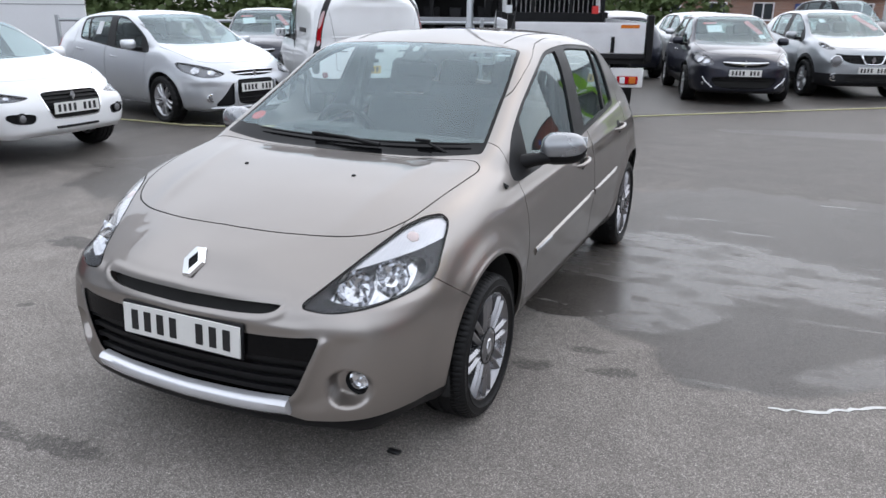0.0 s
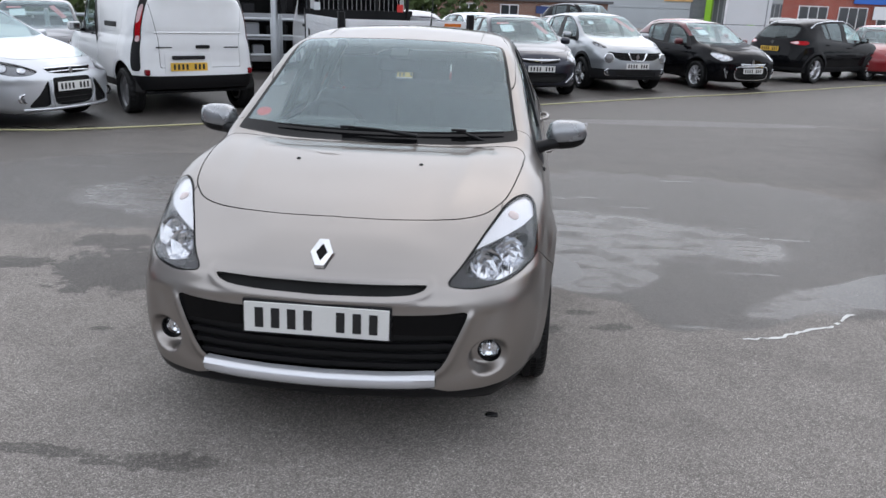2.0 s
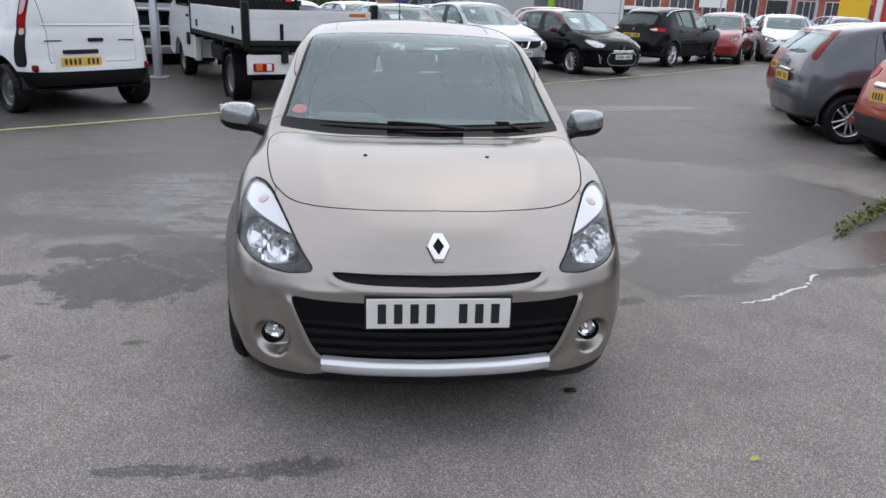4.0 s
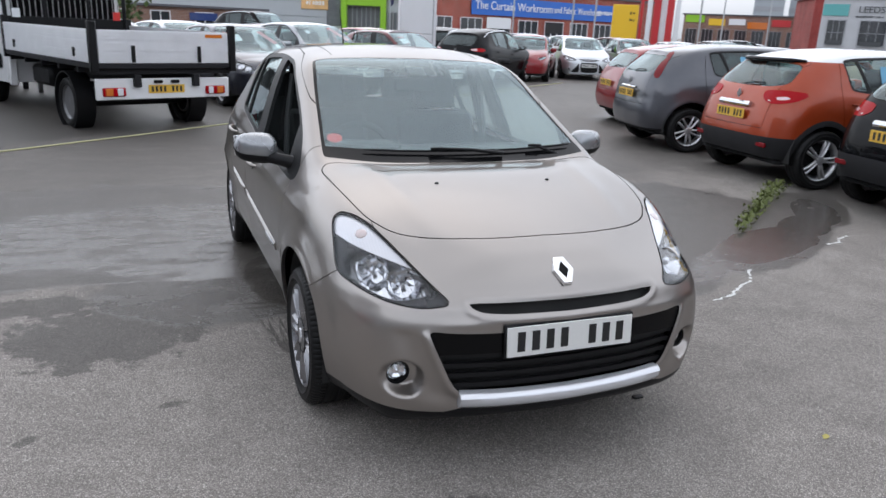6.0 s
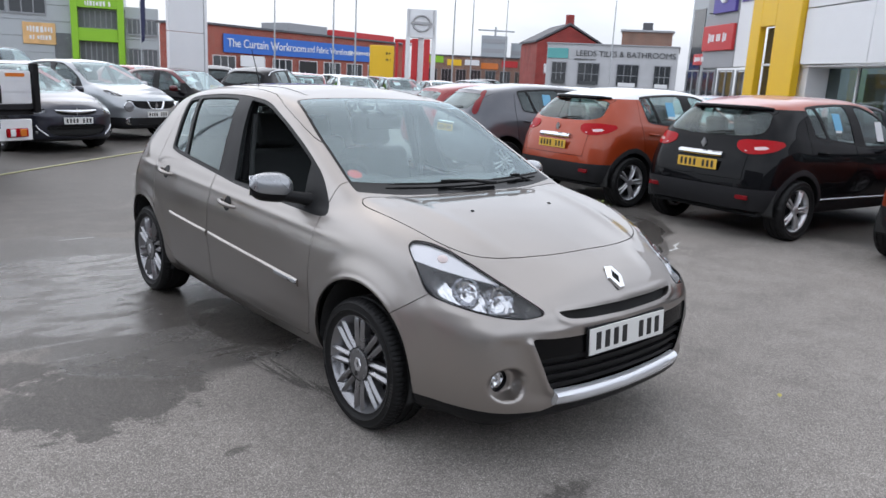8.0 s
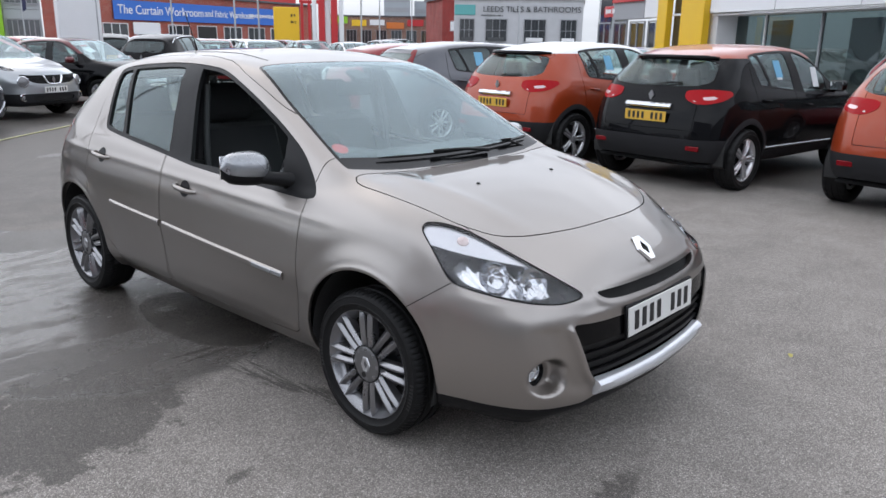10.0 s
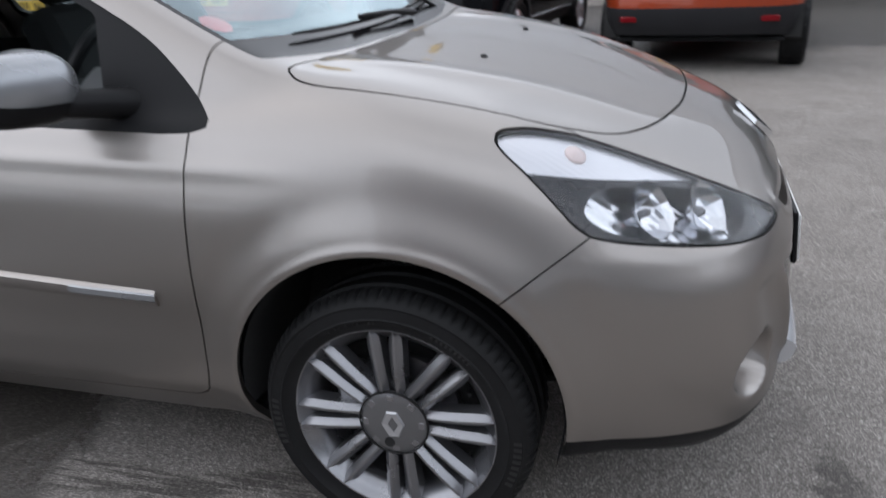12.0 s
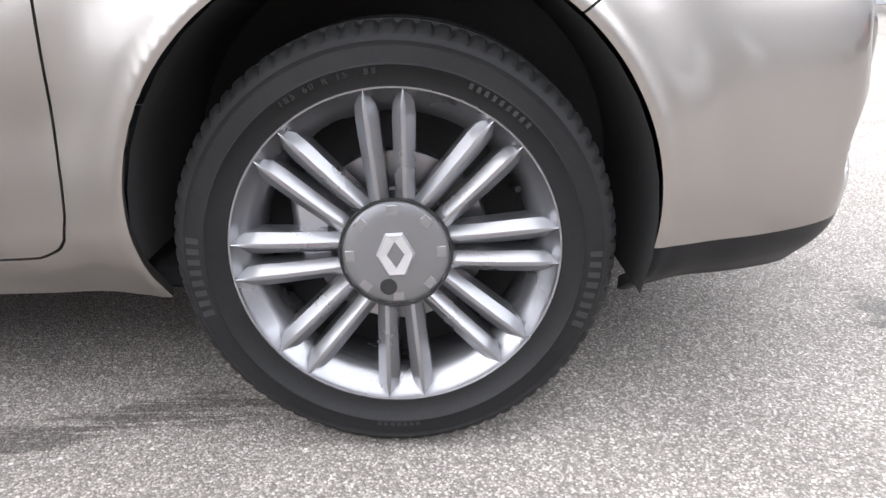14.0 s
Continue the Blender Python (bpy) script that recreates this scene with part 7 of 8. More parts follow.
# low brick annex before it
o, L = building("brick_annex", "low brown brick annex with white windows", bearing(-14, 44), bearing(9.6, 46))
part("wall", Geo().box((L / 2, 3, 1.0), (L, 6, 2.0), 0), M_BRICK, o)
part("roof", Geo().box((L / 2, 3, 2.06), (L + .5, 6.5, .14), .02), M_SLATE, o)
for x in np.linspace(1.2, L - 1.0, 8):
    window(o, x, 1.35, .95, .8, -.02, 2, 1, M_CLADW)
part("sign", Geo().box((L - 3.4, -.06, 1.55), (1.5, .06, .4), .01), M_BLUE, o, "dark blue sign board")
# rust-coloured warehouse with the long blue banner
o, L = building("warehouse", "dark red brick warehouse carrying a long blue banner", bearing(18.5, 60), bearing(37.5, 82))
ws = 4.6
part("wall", Geo().box(((L + ws) / 2, 2, 2.35), (L - ws, 4, 4.7), 0), M_REDBRICK, o)
part("roof", Geo().box(((L + ws) / 2, 2, 4.78), (L - ws + .4, 4.4, .18), .02), M_SLATE, o)
part("roof_house", Geo().box((L * .55, 2.2, 5.2), (5, 3.4, .8), .03), M_CLADG, o)
part("red_gable", Geo().box((L * .80, 2.2, 5.0), (9, 3.4, .9), .03), M_SIGNRED, o)
bx0, bx1 = L * .235, L * .83
part("banner", Geo().box(((bx0 + bx1) / 2, -.14, 3.42), (bx1 - bx0, .06, 1.45), .01), M_BANNER, o, "long blue cloth banner")
text_on(o, "The Curtain Workroom", bx0 + (bx1 - bx0) * .25, -.19, 3.44, .95, M_LETTER, width=(bx1 - bx0) * .46)
text_on(o, "and Fabric Warehouse", bx0 + (bx1 - bx0) * .65, -.19, 3.44, .80, M_LETTER, width=(bx1 - bx0) * .32)
marks(o, M_LETTER, bx1 - 4.2, bx1 - .5, 3.45, .34, 13, -.19)
for i, x in enumerate(np.linspace(bx0 - 3, bx1, 8)):
    window(o, x, 1.45, 2.2, 1.9, -.04, 3, 1, M_CLADW)
part("poster", Geo().box((bx0 + 3, -.14, 2.1), (2.6, .04, .9), .01), M_LETTER, o)
part("poster", Geo().box((bx0 + 9.5, -.14, 1.9), (2.0, .04, .9), .01), M_INK, o)
# free-standing signs
o = thing("sign_tower", "tall plain white sign tower", "sign")
o.matrix_world = front_frame(Vector((7.19, 23.94, 0)), Vector((8.68, 24.25, 0)))[0]
for i in range(5):
    part("panel", Geo().box((.67, .10, .66 + 1.32 * i), (1.34, .18, 1.30), .01), M_CLADW, o)
part("edge_column", Geo().box((1.44, .10, 3.3), (.12, .18, 6.6), .01), M_CLADW, o)
part("edge_joint", Geo().box((1.36, .10, 3.3), (.05, .15, 6.56), 0), M_CLADG, o)
o = thing("sign_box", "yellow upright sign box on red posts", "sign")
o.matrix_world = front_frame(bearing(34.5, 50), bearing(36.3, 50))[0]
part("box", Geo().box((.78, .2, 2.35), (1.56, .4, 2.1), .03), M_YELLOW, o)
marks(o, M_INK, 1.05, 1.3, 2.9, .16, 2, -.02)
marks(o, M_INK, 1.05, 1.3, 2.5, .16, 3, -.02)
for x in (1.75, 2.2, 2.9):
    part("red_post", Geo().box((x, .3, 1.9), (.16, .16, 3.8), .02), M_SIGNRED, o)
part("red_beam", Geo().box((2.3, .3, 3.75), (1.4, .16, .22), .02), M_SIGNRED, o)
o = thing("sign_pylon", "white sign pylon with a ring emblem and red panels", "sign")
o.matrix_world = front_frame(bearing(37.05, 42), bearing(39.3, 42))[0]
g = Geo().box((.12, .25, 2.55), (.24, .5, 5.1), .03)
g.box((1.53, .25, 2.55), (.24, .5, 5.1), .03)
g.box((.82, .25, 4.35), (1.5, .5, 1.5), .03)
g.box((.82, .35, 1.8), (.30, .3, 3.6), .02)
part("frame", g, M_CLADW, o)
for x in (.50, 1.16):
    part("red_panel", Geo().box((x, .22, 1.8), (.34, .3, 3.5), .02), M_SIGNRED, o)
part("ring_emblem", Geo().tube([(.82 + .46 * math.cos(a), -.03, 4.35 + .40 * math.sin(a)) for a in np.linspace(0, 2 * math.pi, 29)], .055, 8, caps=False), M_STEEL, o)
part("emblem_bar", Geo().box((.82, -.05, 4.35), (1.16, .06, .15), .02), M_STEEL, o)
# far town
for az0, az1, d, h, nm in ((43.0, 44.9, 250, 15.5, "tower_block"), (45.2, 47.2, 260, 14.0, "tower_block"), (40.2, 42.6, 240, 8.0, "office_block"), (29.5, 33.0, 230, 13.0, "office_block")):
    o, L = building(nm, "distant grey concrete block with haze in its colour", bearing(az0, d), bearing(az1, d))
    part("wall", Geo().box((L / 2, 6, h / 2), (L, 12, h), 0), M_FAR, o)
    for k in range(int(h / 3)):
        part("window_band", Geo().box((L / 2, -.05, 1.8 + 3 * k), (L * .92, .1, 1.3), 0), M_CLADG, o)
o = thing("tower_crane", "distant tower crane over the roofs", "crane")
o.matrix_world = Matrix.Translation(bearing(44.0, 270))
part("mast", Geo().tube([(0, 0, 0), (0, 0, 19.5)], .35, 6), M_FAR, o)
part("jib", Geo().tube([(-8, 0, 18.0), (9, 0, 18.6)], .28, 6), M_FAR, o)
# low shop row with coloured boards
o, L = building("shop_row", "low dark shop row with coloured sign boards", bearing(38.8, 118), bearing(46.5, 116))
part("wall", Geo().box((L / 2, 4, 2.4), (L, 8, 4.8), 0), M_BRICK, o)
part("roof", Geo().box((L / 2, 4, 4.9), (L + .4, 8.4, .2), .02), M_SLATE, o)
for x, z, w, h, mt in ((1.6, 4.3, 2.6, 1.0, M_LIME), (4.6, 3.9, 2.2, .9, M_YELLOW), (7.3, 4.0, 2.2, .8, M_CLADW), (10.0, 3.6, 2.6, .9, M_AMBER), (13.0, 4.0, 2.4, .9, M_SIGNRED)):
    part("sign_board", Geo().box((x, -.08, z), (w, .12, h), .02), mt, o)
for x in np.linspace(1.2, L - 1.2, 7):
    window(o, x, 1.9, 1.5, 2.0, -.04, 3, 1, M_CLADG)
# red brick gable
a, b = bearing(47.0, 100), bearing(52.6, 103)
o, L = building("gabled_house", "red brick building with a steep gable and chimney", a, b)
pk = L * .40
part("wall", Geo().prism([(0, 0), (L, 0), (L, 5.6), (pk, 8.75), (0, 6.6)], 0, 9, "y"), M_GABLE, o)
part("roof", Geo().prism([(-.3, 6.6), (pk, 8.95), (L + .3, 5.6), (L + .3, 5.8), (pk, 9.2), (-.3, 6.85)], -.2, 9.2, "y"), M_SLATE, o)
part("chimney", Geo().box((pk + .2, 1, 9.6), (.9, .9, 1.3), .02), M_GABLE, o)
window(o, 1.9, 3.4, 1.6, 1.1, -.05, 1, 1, M_CLADW, M_CLADW)
window(o, 4.4, 3.6, 1.2, 1.4, -.05, 2, 1, M_CLADW)
# tile shop
o, L = building("tile_shop", "grey rendered tile shop with barred windows", bearing(47.7, 72), bearing(57.0, 71))
part("wall", Geo().box((L / 2, 6, 2.56), (L, 12, 5.12), .02), M_RENDER, o)
part("parapet", Geo().box((L / 2, 6, 5.18), (L + .2, 12.2, .12), .02), M_CLADG, o)
g = part("corner_sign", Geo().box((1.0, -.06, 4.3), (1.9, .06, .9), .02), surface("teal_sign", (.10, .36, .36), .5), o)
text_on(o, "LEEDS TILES & BATHROOMS", L * .605, -.06, 4.35, .70, M_LETTERD, width=L * .75)
marks(o, M_LETTERD, 2.5, 4.4, 3.82, .16, 5, -.03)
for x, w in ((1.2, 1.3), (3.9, 1.9), (7.4, 1.9), (10.4, 1.4)):
    win = window(o, x, 2.55, w, 1.9, -.04, 3, 2, M_CLADG)
    part("shop_sign", Geo().box((x, -.1, 1.75), (w * .8, .05, .35), .01), M_LETTERD if x < 5 else M_CLADW, o)
    for k in range(5):
        part("window_bar", Geo().box((x - w / 2 + w * (k + .5) / 5, -.10, 2.55), (.03, .03, 1.9), 0), M_LETTERD, win)
o, L = building("works_building", "brown brick works behind the shop roof", bearing(53.0, 95), bearing(56.5, 95))
part("wall", Geo().box((L / 2, 3, 4.0), (L, 6, 8.0), 0), M_BRICK, o)
part("parapet", Geo().box((L / 2, 3, 8.1), (L + .4, 6.4, .25), .03), M_CLADG, o)
part("roof_tank", Geo().box((L / 2, 3, 8.7), (1.2, 1.2, 1.1), .05), M_SLATE, o)
# showroom with white fascia and yellow frame
A, B = Vector((26.6, 17.7, 0)), Vector((9.6, -7.5, 0))
o, L = building("car_showroom", "glass-fronted car showroom with white fascia and yellow frame", A, B)
s0 = 10.4
for i in range(int((L - s0) / 3.1) + 1):
    w = min(3.1, L - s0 - 3.1 * i)
    for z0, z1 in ((2.48, 4.1), (4.12, 5.8)):
        part("fascia_panel", Geo().box((s0 + 3.1 * i + w / 2, .12, (z0 + z1) / 2), (w - .015, .24, z1 - z0 - .015), .01), M_CLADW, o, "white fascia panel")
part("roof", Geo().box((s0 + (L - s0) / 2, 5, 5.9), (L - s0, 10, .2), .02), M_CLADG, o)
part("corner_wall", Geo().box((s0 - .2, .75, 2.95), (.75, 1.1, 5.9), .02), M_CLADW, o)
part("soffit", Geo().box((s0 + (L - s0) / 2, .55, 2.44), (L - s0, .9, .06), .01), M_CLADW, o)
part("back_wall", Geo().box((s0 + (L - s0) / 2, 9.5, 2.9), (L - s0, .2, 5.8), 0), M_CLADG, o)
part("inner_floor", Geo().box((s0 + (L - s0) / 2, 5.3, .06), (L - s0, 8.4, .08), 0), M_RENDER, o)
part("plinth", Geo().box((s0 + (L - s0) / 2, .9, .12), (L - s0, .14, .24), .01), M_CLADG, o)
k = 0
x = s0 + .1
while x < L:
    w = 2.35 if k % 3 else 1.5
    part("mullion", Geo().box((x, .9, 1.34), (.07, .10, 2.2), .01), M_CLADW if k % 2 else M_CLADG, o)
    part("pane", Geo().box((x + w / 2, .9, 1.34), (w - .08, .012, 2.16), 0), M_SHOWGLASS, o)
    x += w
    k += 1
for x, mt, w in ((s0 + 1.0, M_YELLOW, .9), (s0 + 4.4, M_CLADW, 1.1), (s0 + 6.6, M_YELLOW, .5), (s0 + 9.6, M_PAPER, 1.2)):
    part("display_board", Geo().box((x, 1.9, 1.3), (w, .06, 2.0), .01), mt, o)
marks(o, M_INK, s0 + 5.4, s0 + 7.2, 3.05, .26, 21, -.01)
part("fascia_emblem", Geo().box((s0 + 3.6, -.04, 5.0), (.5, .08, .6), .02), M_YELLOW, o)
g = Geo().box((7.78, -.05, 3.6), (.64, .24, 7.2), .02)
g.box((9.68, -.05, 3.6), (1.36, .24, 7.2), .02)
g.box((8.55, -.05, 5.45), (.90, .23, 3.5), .02)
part("entrance_frame", g, M_YELLOW, o, "yellow entrance frame")
part("entrance_glass", Geo().box((8.55, .15, 1.85), (.90, .05, 3.66), 0), M_WINDOW, o)
for z in (1.3, 2.5):
    part("entrance_transom", Geo().box((8.55, .10, z), (.90, .08, .07), .005), M_CLADW, o)
part("side_panel", Geo().box((6.83, .15, 4.4), (1.20, .3, 3.9), .01), M_CLADW, o)
part("side_panel", Geo().box((4.95, .15, 3.42), (2.50, .3, 1.98), .01), M_CLADG, o)
part("side_panel", Geo().box((4.95, .15, 5.4), (2.50, .3, 1.9), .01), M_CLADG, o)
part("tall_glass", Geo().box((2.9, .4, 3.0), (1.5, .6, 6.0), .01), M_CLAD, o)
for x in (2.9,):
    part("tall_window", Geo().box((x, .09, 3.4), (1.0, .04, 2.6), .01), M_WINDOW, o)
part("red_sign", Geo().box((4.98, -.06, 3.50), (2.40, .12, .92), .02), M_SIGNRED, o)
marks(o, M_LETTER, 4.3, 5.7, 3.50, .34, 31, -.13)
part("red_sign", Geo().box((3.4, .06, 2.75), (1.1, .10, .42), .02), M_SIGNRED, o)
marks(o, M_LETTER, 3.0, 3.8, 2.75, .20, 33, .0)
part("violet_sign", Geo().box((5.25, -.06, 5.0), (1.7, .12, 1.25), .02), M_PURPLE, o)
part("violet_emblem", Geo().lathe([(0, -.08), (.28, -.07), (.30, 0)], 20, (5.25, -.12, 5.0), axis="y"), M_LETTER, o)
part("violet_sign", Geo().box((6.85, -.03, 4.9), (.9, .06, .5), .02), M_PURPLE, o)
for x in np.linspace(2.8, 7.0, 4):
    window(o, x, 1.25, 1.05, 2.1, .1, 2, 1, M_CLADG)
# poles
for az, d, h, r_ in ((27.6, 45, 11, .05), (31.8, 47, 12, .055), (33.4, 46, 12, .055), (40.6, 44, 11, .05), (42.0, 48, 10, .045), (52.3, 60, 9, .06), (44.6, 70, 9, .06)):
    p = tagged(part("flag_pole", Geo().tube([(0, 0, 0), (0, 0, h * .5), (0, 0, h)], [r_, r_ * .85, r_ * .6], 10), M_POLE), "tall grey steel flag pole", "pole", "flag poles")
    p.matrix_world = Matrix.Translation(bearing(az, d))
o = thing("feather_flag", "dark blue feather flag on a thin pole", "flag")
o.matrix_world = front_frame(bearing(18.6, 46), bearing(20.0, 46))[0]
part("pole", Geo().tube([(0, 0, 0), (0, 0, 4.6), (.07, 0, 5.5), (.19, 0, 5.76)], [.035, .025, .018, .012], 8), M_POLE, o)
part("cloth", Geo().prism([(.03, 2.6), (.03, 4.6), (.10, 5.45), (.20, 5.70), (.28, 5.3), (.27, 4.0), (.20, 2.75)], -.006, .006, "y"), M_NAVY, o, "dark blue cloth")
for x, y, az, hd in ((-4.18, 12.45, 0, 0), ):
    o = thing("lamp_post", "galvanised steel lamp post on a base plate", "lamp post")
    o.matrix_world = Matrix.Translation((x, y, 0))
    part("post", Geo().tube([(0, 0, 0), (0, 0, 1.2), (0, 0, 1.25), (0, 0, 6)], [.085, .085, .065, .055], 16), M_POLE, o)
    part("base_plate", Geo().box((0, 0, .015), (.36, .36, .03), .005), M_POLE, o)
    part("arm", Geo().tube([(0, 0, 5.9), (.2, -.2, 6.1), (.8, -.8, 6.2)], .04, 10), M_POLE, o)
    part("lantern", Geo().box((1.0, -1.0, 6.18), (.5, .3, .12), .04, Matrix.Rotation(radians(-45), 4, "Z")), M_CLADG, o)
# steel fence behind the van and truck
o = thing("steel_fence", "galvanised rail fence behind the parked vehicles", "fence")
o.matrix_world = front_frame(Vector((-12.5, 9.8, 0)), Vector((-1.8, 15.6, 0)))[0]
for x in np.arange(0, 12.2, 1.5):
    part("post", Geo().box((x, 0, .65), (.08, .08, 1.3), .01), M_POLE, o)
for z in (.45, .85, 1.2):
    part("rail", Geo().tube([(0, 0, z), (12.2, 0, z)], .035, 8), M_POLE, o)
o = thing("hoarding", "plain white site hoarding panel", "hoarding")
o.matrix_world = front_frame(Vector((-14.8, 9.2, 0)), Vector((-12.9, 10.9, 0)))[0]
part("panel", Geo().box((1.27, 0, 1.35), (2.55, .06, 2.7), .01), M_CLADW, o)
part("panel_joint", Geo().box((1.27, -.034, 1.5), (2.55, .01, .02), 0), M_CLADG, o)
# loaded steel rack behind the fence
o = thing("storage_rack", "dark steel storage rack with blue drums and boxes", "rack")
o.matrix_world = front_frame(Vector((-7.2, 14.0, 0)), Vector((-3.5, 15.6, 0)))[0]
for x in (.0, 1.3, 2.6, 3.9):
    for y in (.0, .8):
        part("upright", Geo().box((x, y, 1.25), (.09, .09, 2.5), .008), M_TRIM, o)
for z in (.30, .78, 1.25, 1.85):
    part("shelf", Geo().box((1.95, .4, z), (4.0, .86, .07), .006), M_GREYTRIM, o)
    part("shelf_beam", Geo().box((1.95, -.05, z), (4.0, .05, .11), .006), M_STEEL if z < .5 else M_CLADG, o)
part("back_sheet", Geo().box((1.95, .88, 1.25), (4.1, .03, 2.5), 0), M_TRIM, o)
r = random.Random(5)
for z in (.34, .82, 1.29):
    x = .35
    while x < 3.7:
        w, h = r.uniform(.22, .5), r.uniform(.18, .36)
        b = tagged(part("storage_box", Geo().box((0, 0, h / 2), (w, .5, h), .02), r.choice((M_GREYTRIM, M_CLADG, M_TRIM, M_CABIN))), "dusty storage box on a steel rack", "box", "boxes on the rack")
        b.matrix_world = o.matrix_world @ Matrix.Translation((x + w / 2, .36, z))
        x += w + r.uniform(.10, .4)
for x in (1.55, 2.1):
    b = tagged(part("drum", Geo().lathe([(0, 0), (.23, 0), (.24, .02), (.235, .25), (.245, .27), (.235, .29), (.24, .52), (.22, .56), (0, .56)], 20), M_BANNER), "blue plastic drum standing on a steel rack", "drum", "drums on the rack")
    b.matrix_world = o.matrix_world @ Matrix.Translation((x, .38, 1.886))
# hedge
M_HEDGE = surface("hedge_leaves", (.055, .085, .022), .75, 0, vary=.5, scale=3, grain=30)
r = random.Random(21)
pts, fs = [], []
for i in range(9000):
    f = r.random()
    x, y = -34 + 32 * f, 26 + 9 * f
    z = 3.4 * r.random() ** .6 * (.75 + .25 * math.sin(f * 37) * math.sin(f * 11 + 1))
    x, y = x + r.gauss(0, .7), y + r.gauss(0, .6)
    a, e, s_ = r.uniform(0, 6.3), r.uniform(-.9, .9), r.uniform(.10, .26)
    u = Vector((math.cos(a), math.sin(a), 0)) * s_
    w = Vector((-math.sin(a) * math.sin(e), math.cos(a) * math.sin(e), math.cos(e))) * s_ * .7
    p = Vector((x, y, z))
    k = len(pts)
    pts += [p - u, p + w, p + u, p - w]
    fs.append((k, k + 1, k + 2, k + 3))
tagged(part("hedge", Geo().add(pts, fs), M_HEDGE, smooth=0), "dense dark green hedge beyond the parked vehicles", "hedge", kind="stuff")


# ---- more parked cars, copied along the far rows ----
def stock(label):
    return next(ob for ob in scene.objects if ob.parent is None and ob.get("label", "").startswith(label))


FILL = [("dark grey hatchback", (14.0, 4.6), (-.99, .11), M_NGREY), ("graphite tall", (14.2, 2.0), (.99, -.11), None), ("silver family", (14.4, 7.3), (-.99, .11), None), ("red hatchback", (13.9, -.6), (-.99, .1), None),
        ("dark grey hatchback", (13.6, 12.2), (-.97, .22), None), ("white three-door", (14.6, 15.2), (-.97, .22), None),
        ("red hatchback", (11.9, 22.9), (-.55, -.83), None), ("silver family", (14.4, 24.2), (-.35, -.93), None), ("dark grey hatchback", (17.4, 25.2), (-.35, -.93), None), ("white three-door", (20.2, 26.0), (-.3, -.95), None), ("graphite tall", (23.0, 26.6), (-.3, -.95), None),
        ("black small", (1.6, 20.8), (.3, -.95), None), ("black family", (9.3, 25.2), (.3, .95), None), ("red hatchback", (5.2, 23.2), (.3, -.95), None), ("silver family", (-.9, 19.3), (.4, -.92), None), ("white three-door", (12.2, 31.0), (.2, -.98), None), ("dark grey hatchback", (15.6, 32.0), (.2, -.98), None), ("silver family", (18.8, 33.0), (.2, -.98), None),
        ("black small", (22.0, 34.0), (.2, -.98), None), ("dark grey hatchback", (-9.6, 13.4), (.5, -.86), None), ("silver family", (20.4, 16.2), (-.97, .22), None), ("white three-door", (19.0, 19.6), (-.97, .22), None), ("black family", (26.0, 29.5), (.9, -.4), None), ("silver family", (30.0, 33.0), (.9, -.4), None), ("white three-door", (28.6, 26.0), (.9, -.4), None), ("dark grey hatchback", (-1.9, 16.2), (-.4, .92), None),
        ("red hatchback", (-8.4, .95), (.999, -.02), None), ("silver family", (-8.5, -1.75), (.999, .04), None), ("dark grey hatchback", (-8.5, -4.5), (.999, .04), None), ("silver family", (-8.7, -7.2), (.99, .1), None), ("black family", (-8.2, -10.2), (.95, .3), None),
        # unseen row behind the walk, added for the paintwork to reflect
        ("black small", (-3.6, -15.6), (.1, .99), None), ("graphite tall", (-.6, -15.8), (.0, 1.0), None), ("dark grey hatchback", (2.4, -15.7), (.05, 1.0), None), ("red hatchback", (5.5, -15.6), (.0, 1.0), None), ("black family", (8.6, -15.4), (-.05, 1.0), None)]
for lab, pos, nose, _ in FILL:
    copy_thing(stock(lab), heading(pos, nose, 3.4))

# unseen plain units added to close the lot behind the walk and block sky
for lab, a, b, h in (("unseen grey clad unit added along the back of the lot", (-24, -21), (46, -21), 6.5), ("unseen grey clad unit added beside the parked row to block sky", (-16.5, 5.5), (-16.5, -21), 8.5)):
    a, b = Vector((*a, 0)), Vector((*b, 0))
    m, L = front_frame(b, a)
    o = thing("back_unit", lab, "building")
    o.matrix_world = m
    part("wall", Geo().box((L / 2, 3, h / 2), (L, 6, h), .02), M_CLADG, o)
    part("roof", Geo().box((L / 2, 3, h + .1), (L + .4, 6.4, .2), .02), M_SLATE, o)

# ---- ground ----
def ellipse_mask(t, xy, noise, spots, wobble, soft):
    """1 inside any of the soft-edged spots (x, y, half length, half width, turn), with an uneven rim."""
    best = None
    sep = t.nodes.new("ShaderNodeSeparateXYZ")
    t.links.new(xy, sep.inputs[0])
    for cx, cy, a, b, turn in spots:
        c, s = math.cos(radians(turn)), math.sin(radians(turn))
        dx, dy = calc(t, "SUBTRACT", sep.outputs[0], cx), calc(t, "SUBTRACT", sep.outputs[1], cy)
        p = calc(t, "MULTIPLY", calc(t, "ADD", calc(t, "MULTIPLY", dx, c), calc(t, "MULTIPLY", dy, s)), 1 / a)
        q = calc(t, "MULTIPLY", calc(t, "SUBTRACT", calc(t, "MULTIPLY", dy, c), calc(t, "MULTIPLY", dx, s)), 1 / b)
        d = calc(t, "SQRT", calc(t, "ADD", calc(t, "MULTIPLY", p, p), calc(t, "MULTIPLY", q, q)))
        best = d if best is None else calc(t, "MINIMUM", best, d)
    d = calc(t, "ADD", best, calc(t, "MULTIPLY", calc(t, "SUBTRACT", noise, 0.5), wobble))
    return calc(t, "SUBTRACT", 1.0, ramp_value(t, d, 1 - soft, 1 + soft))


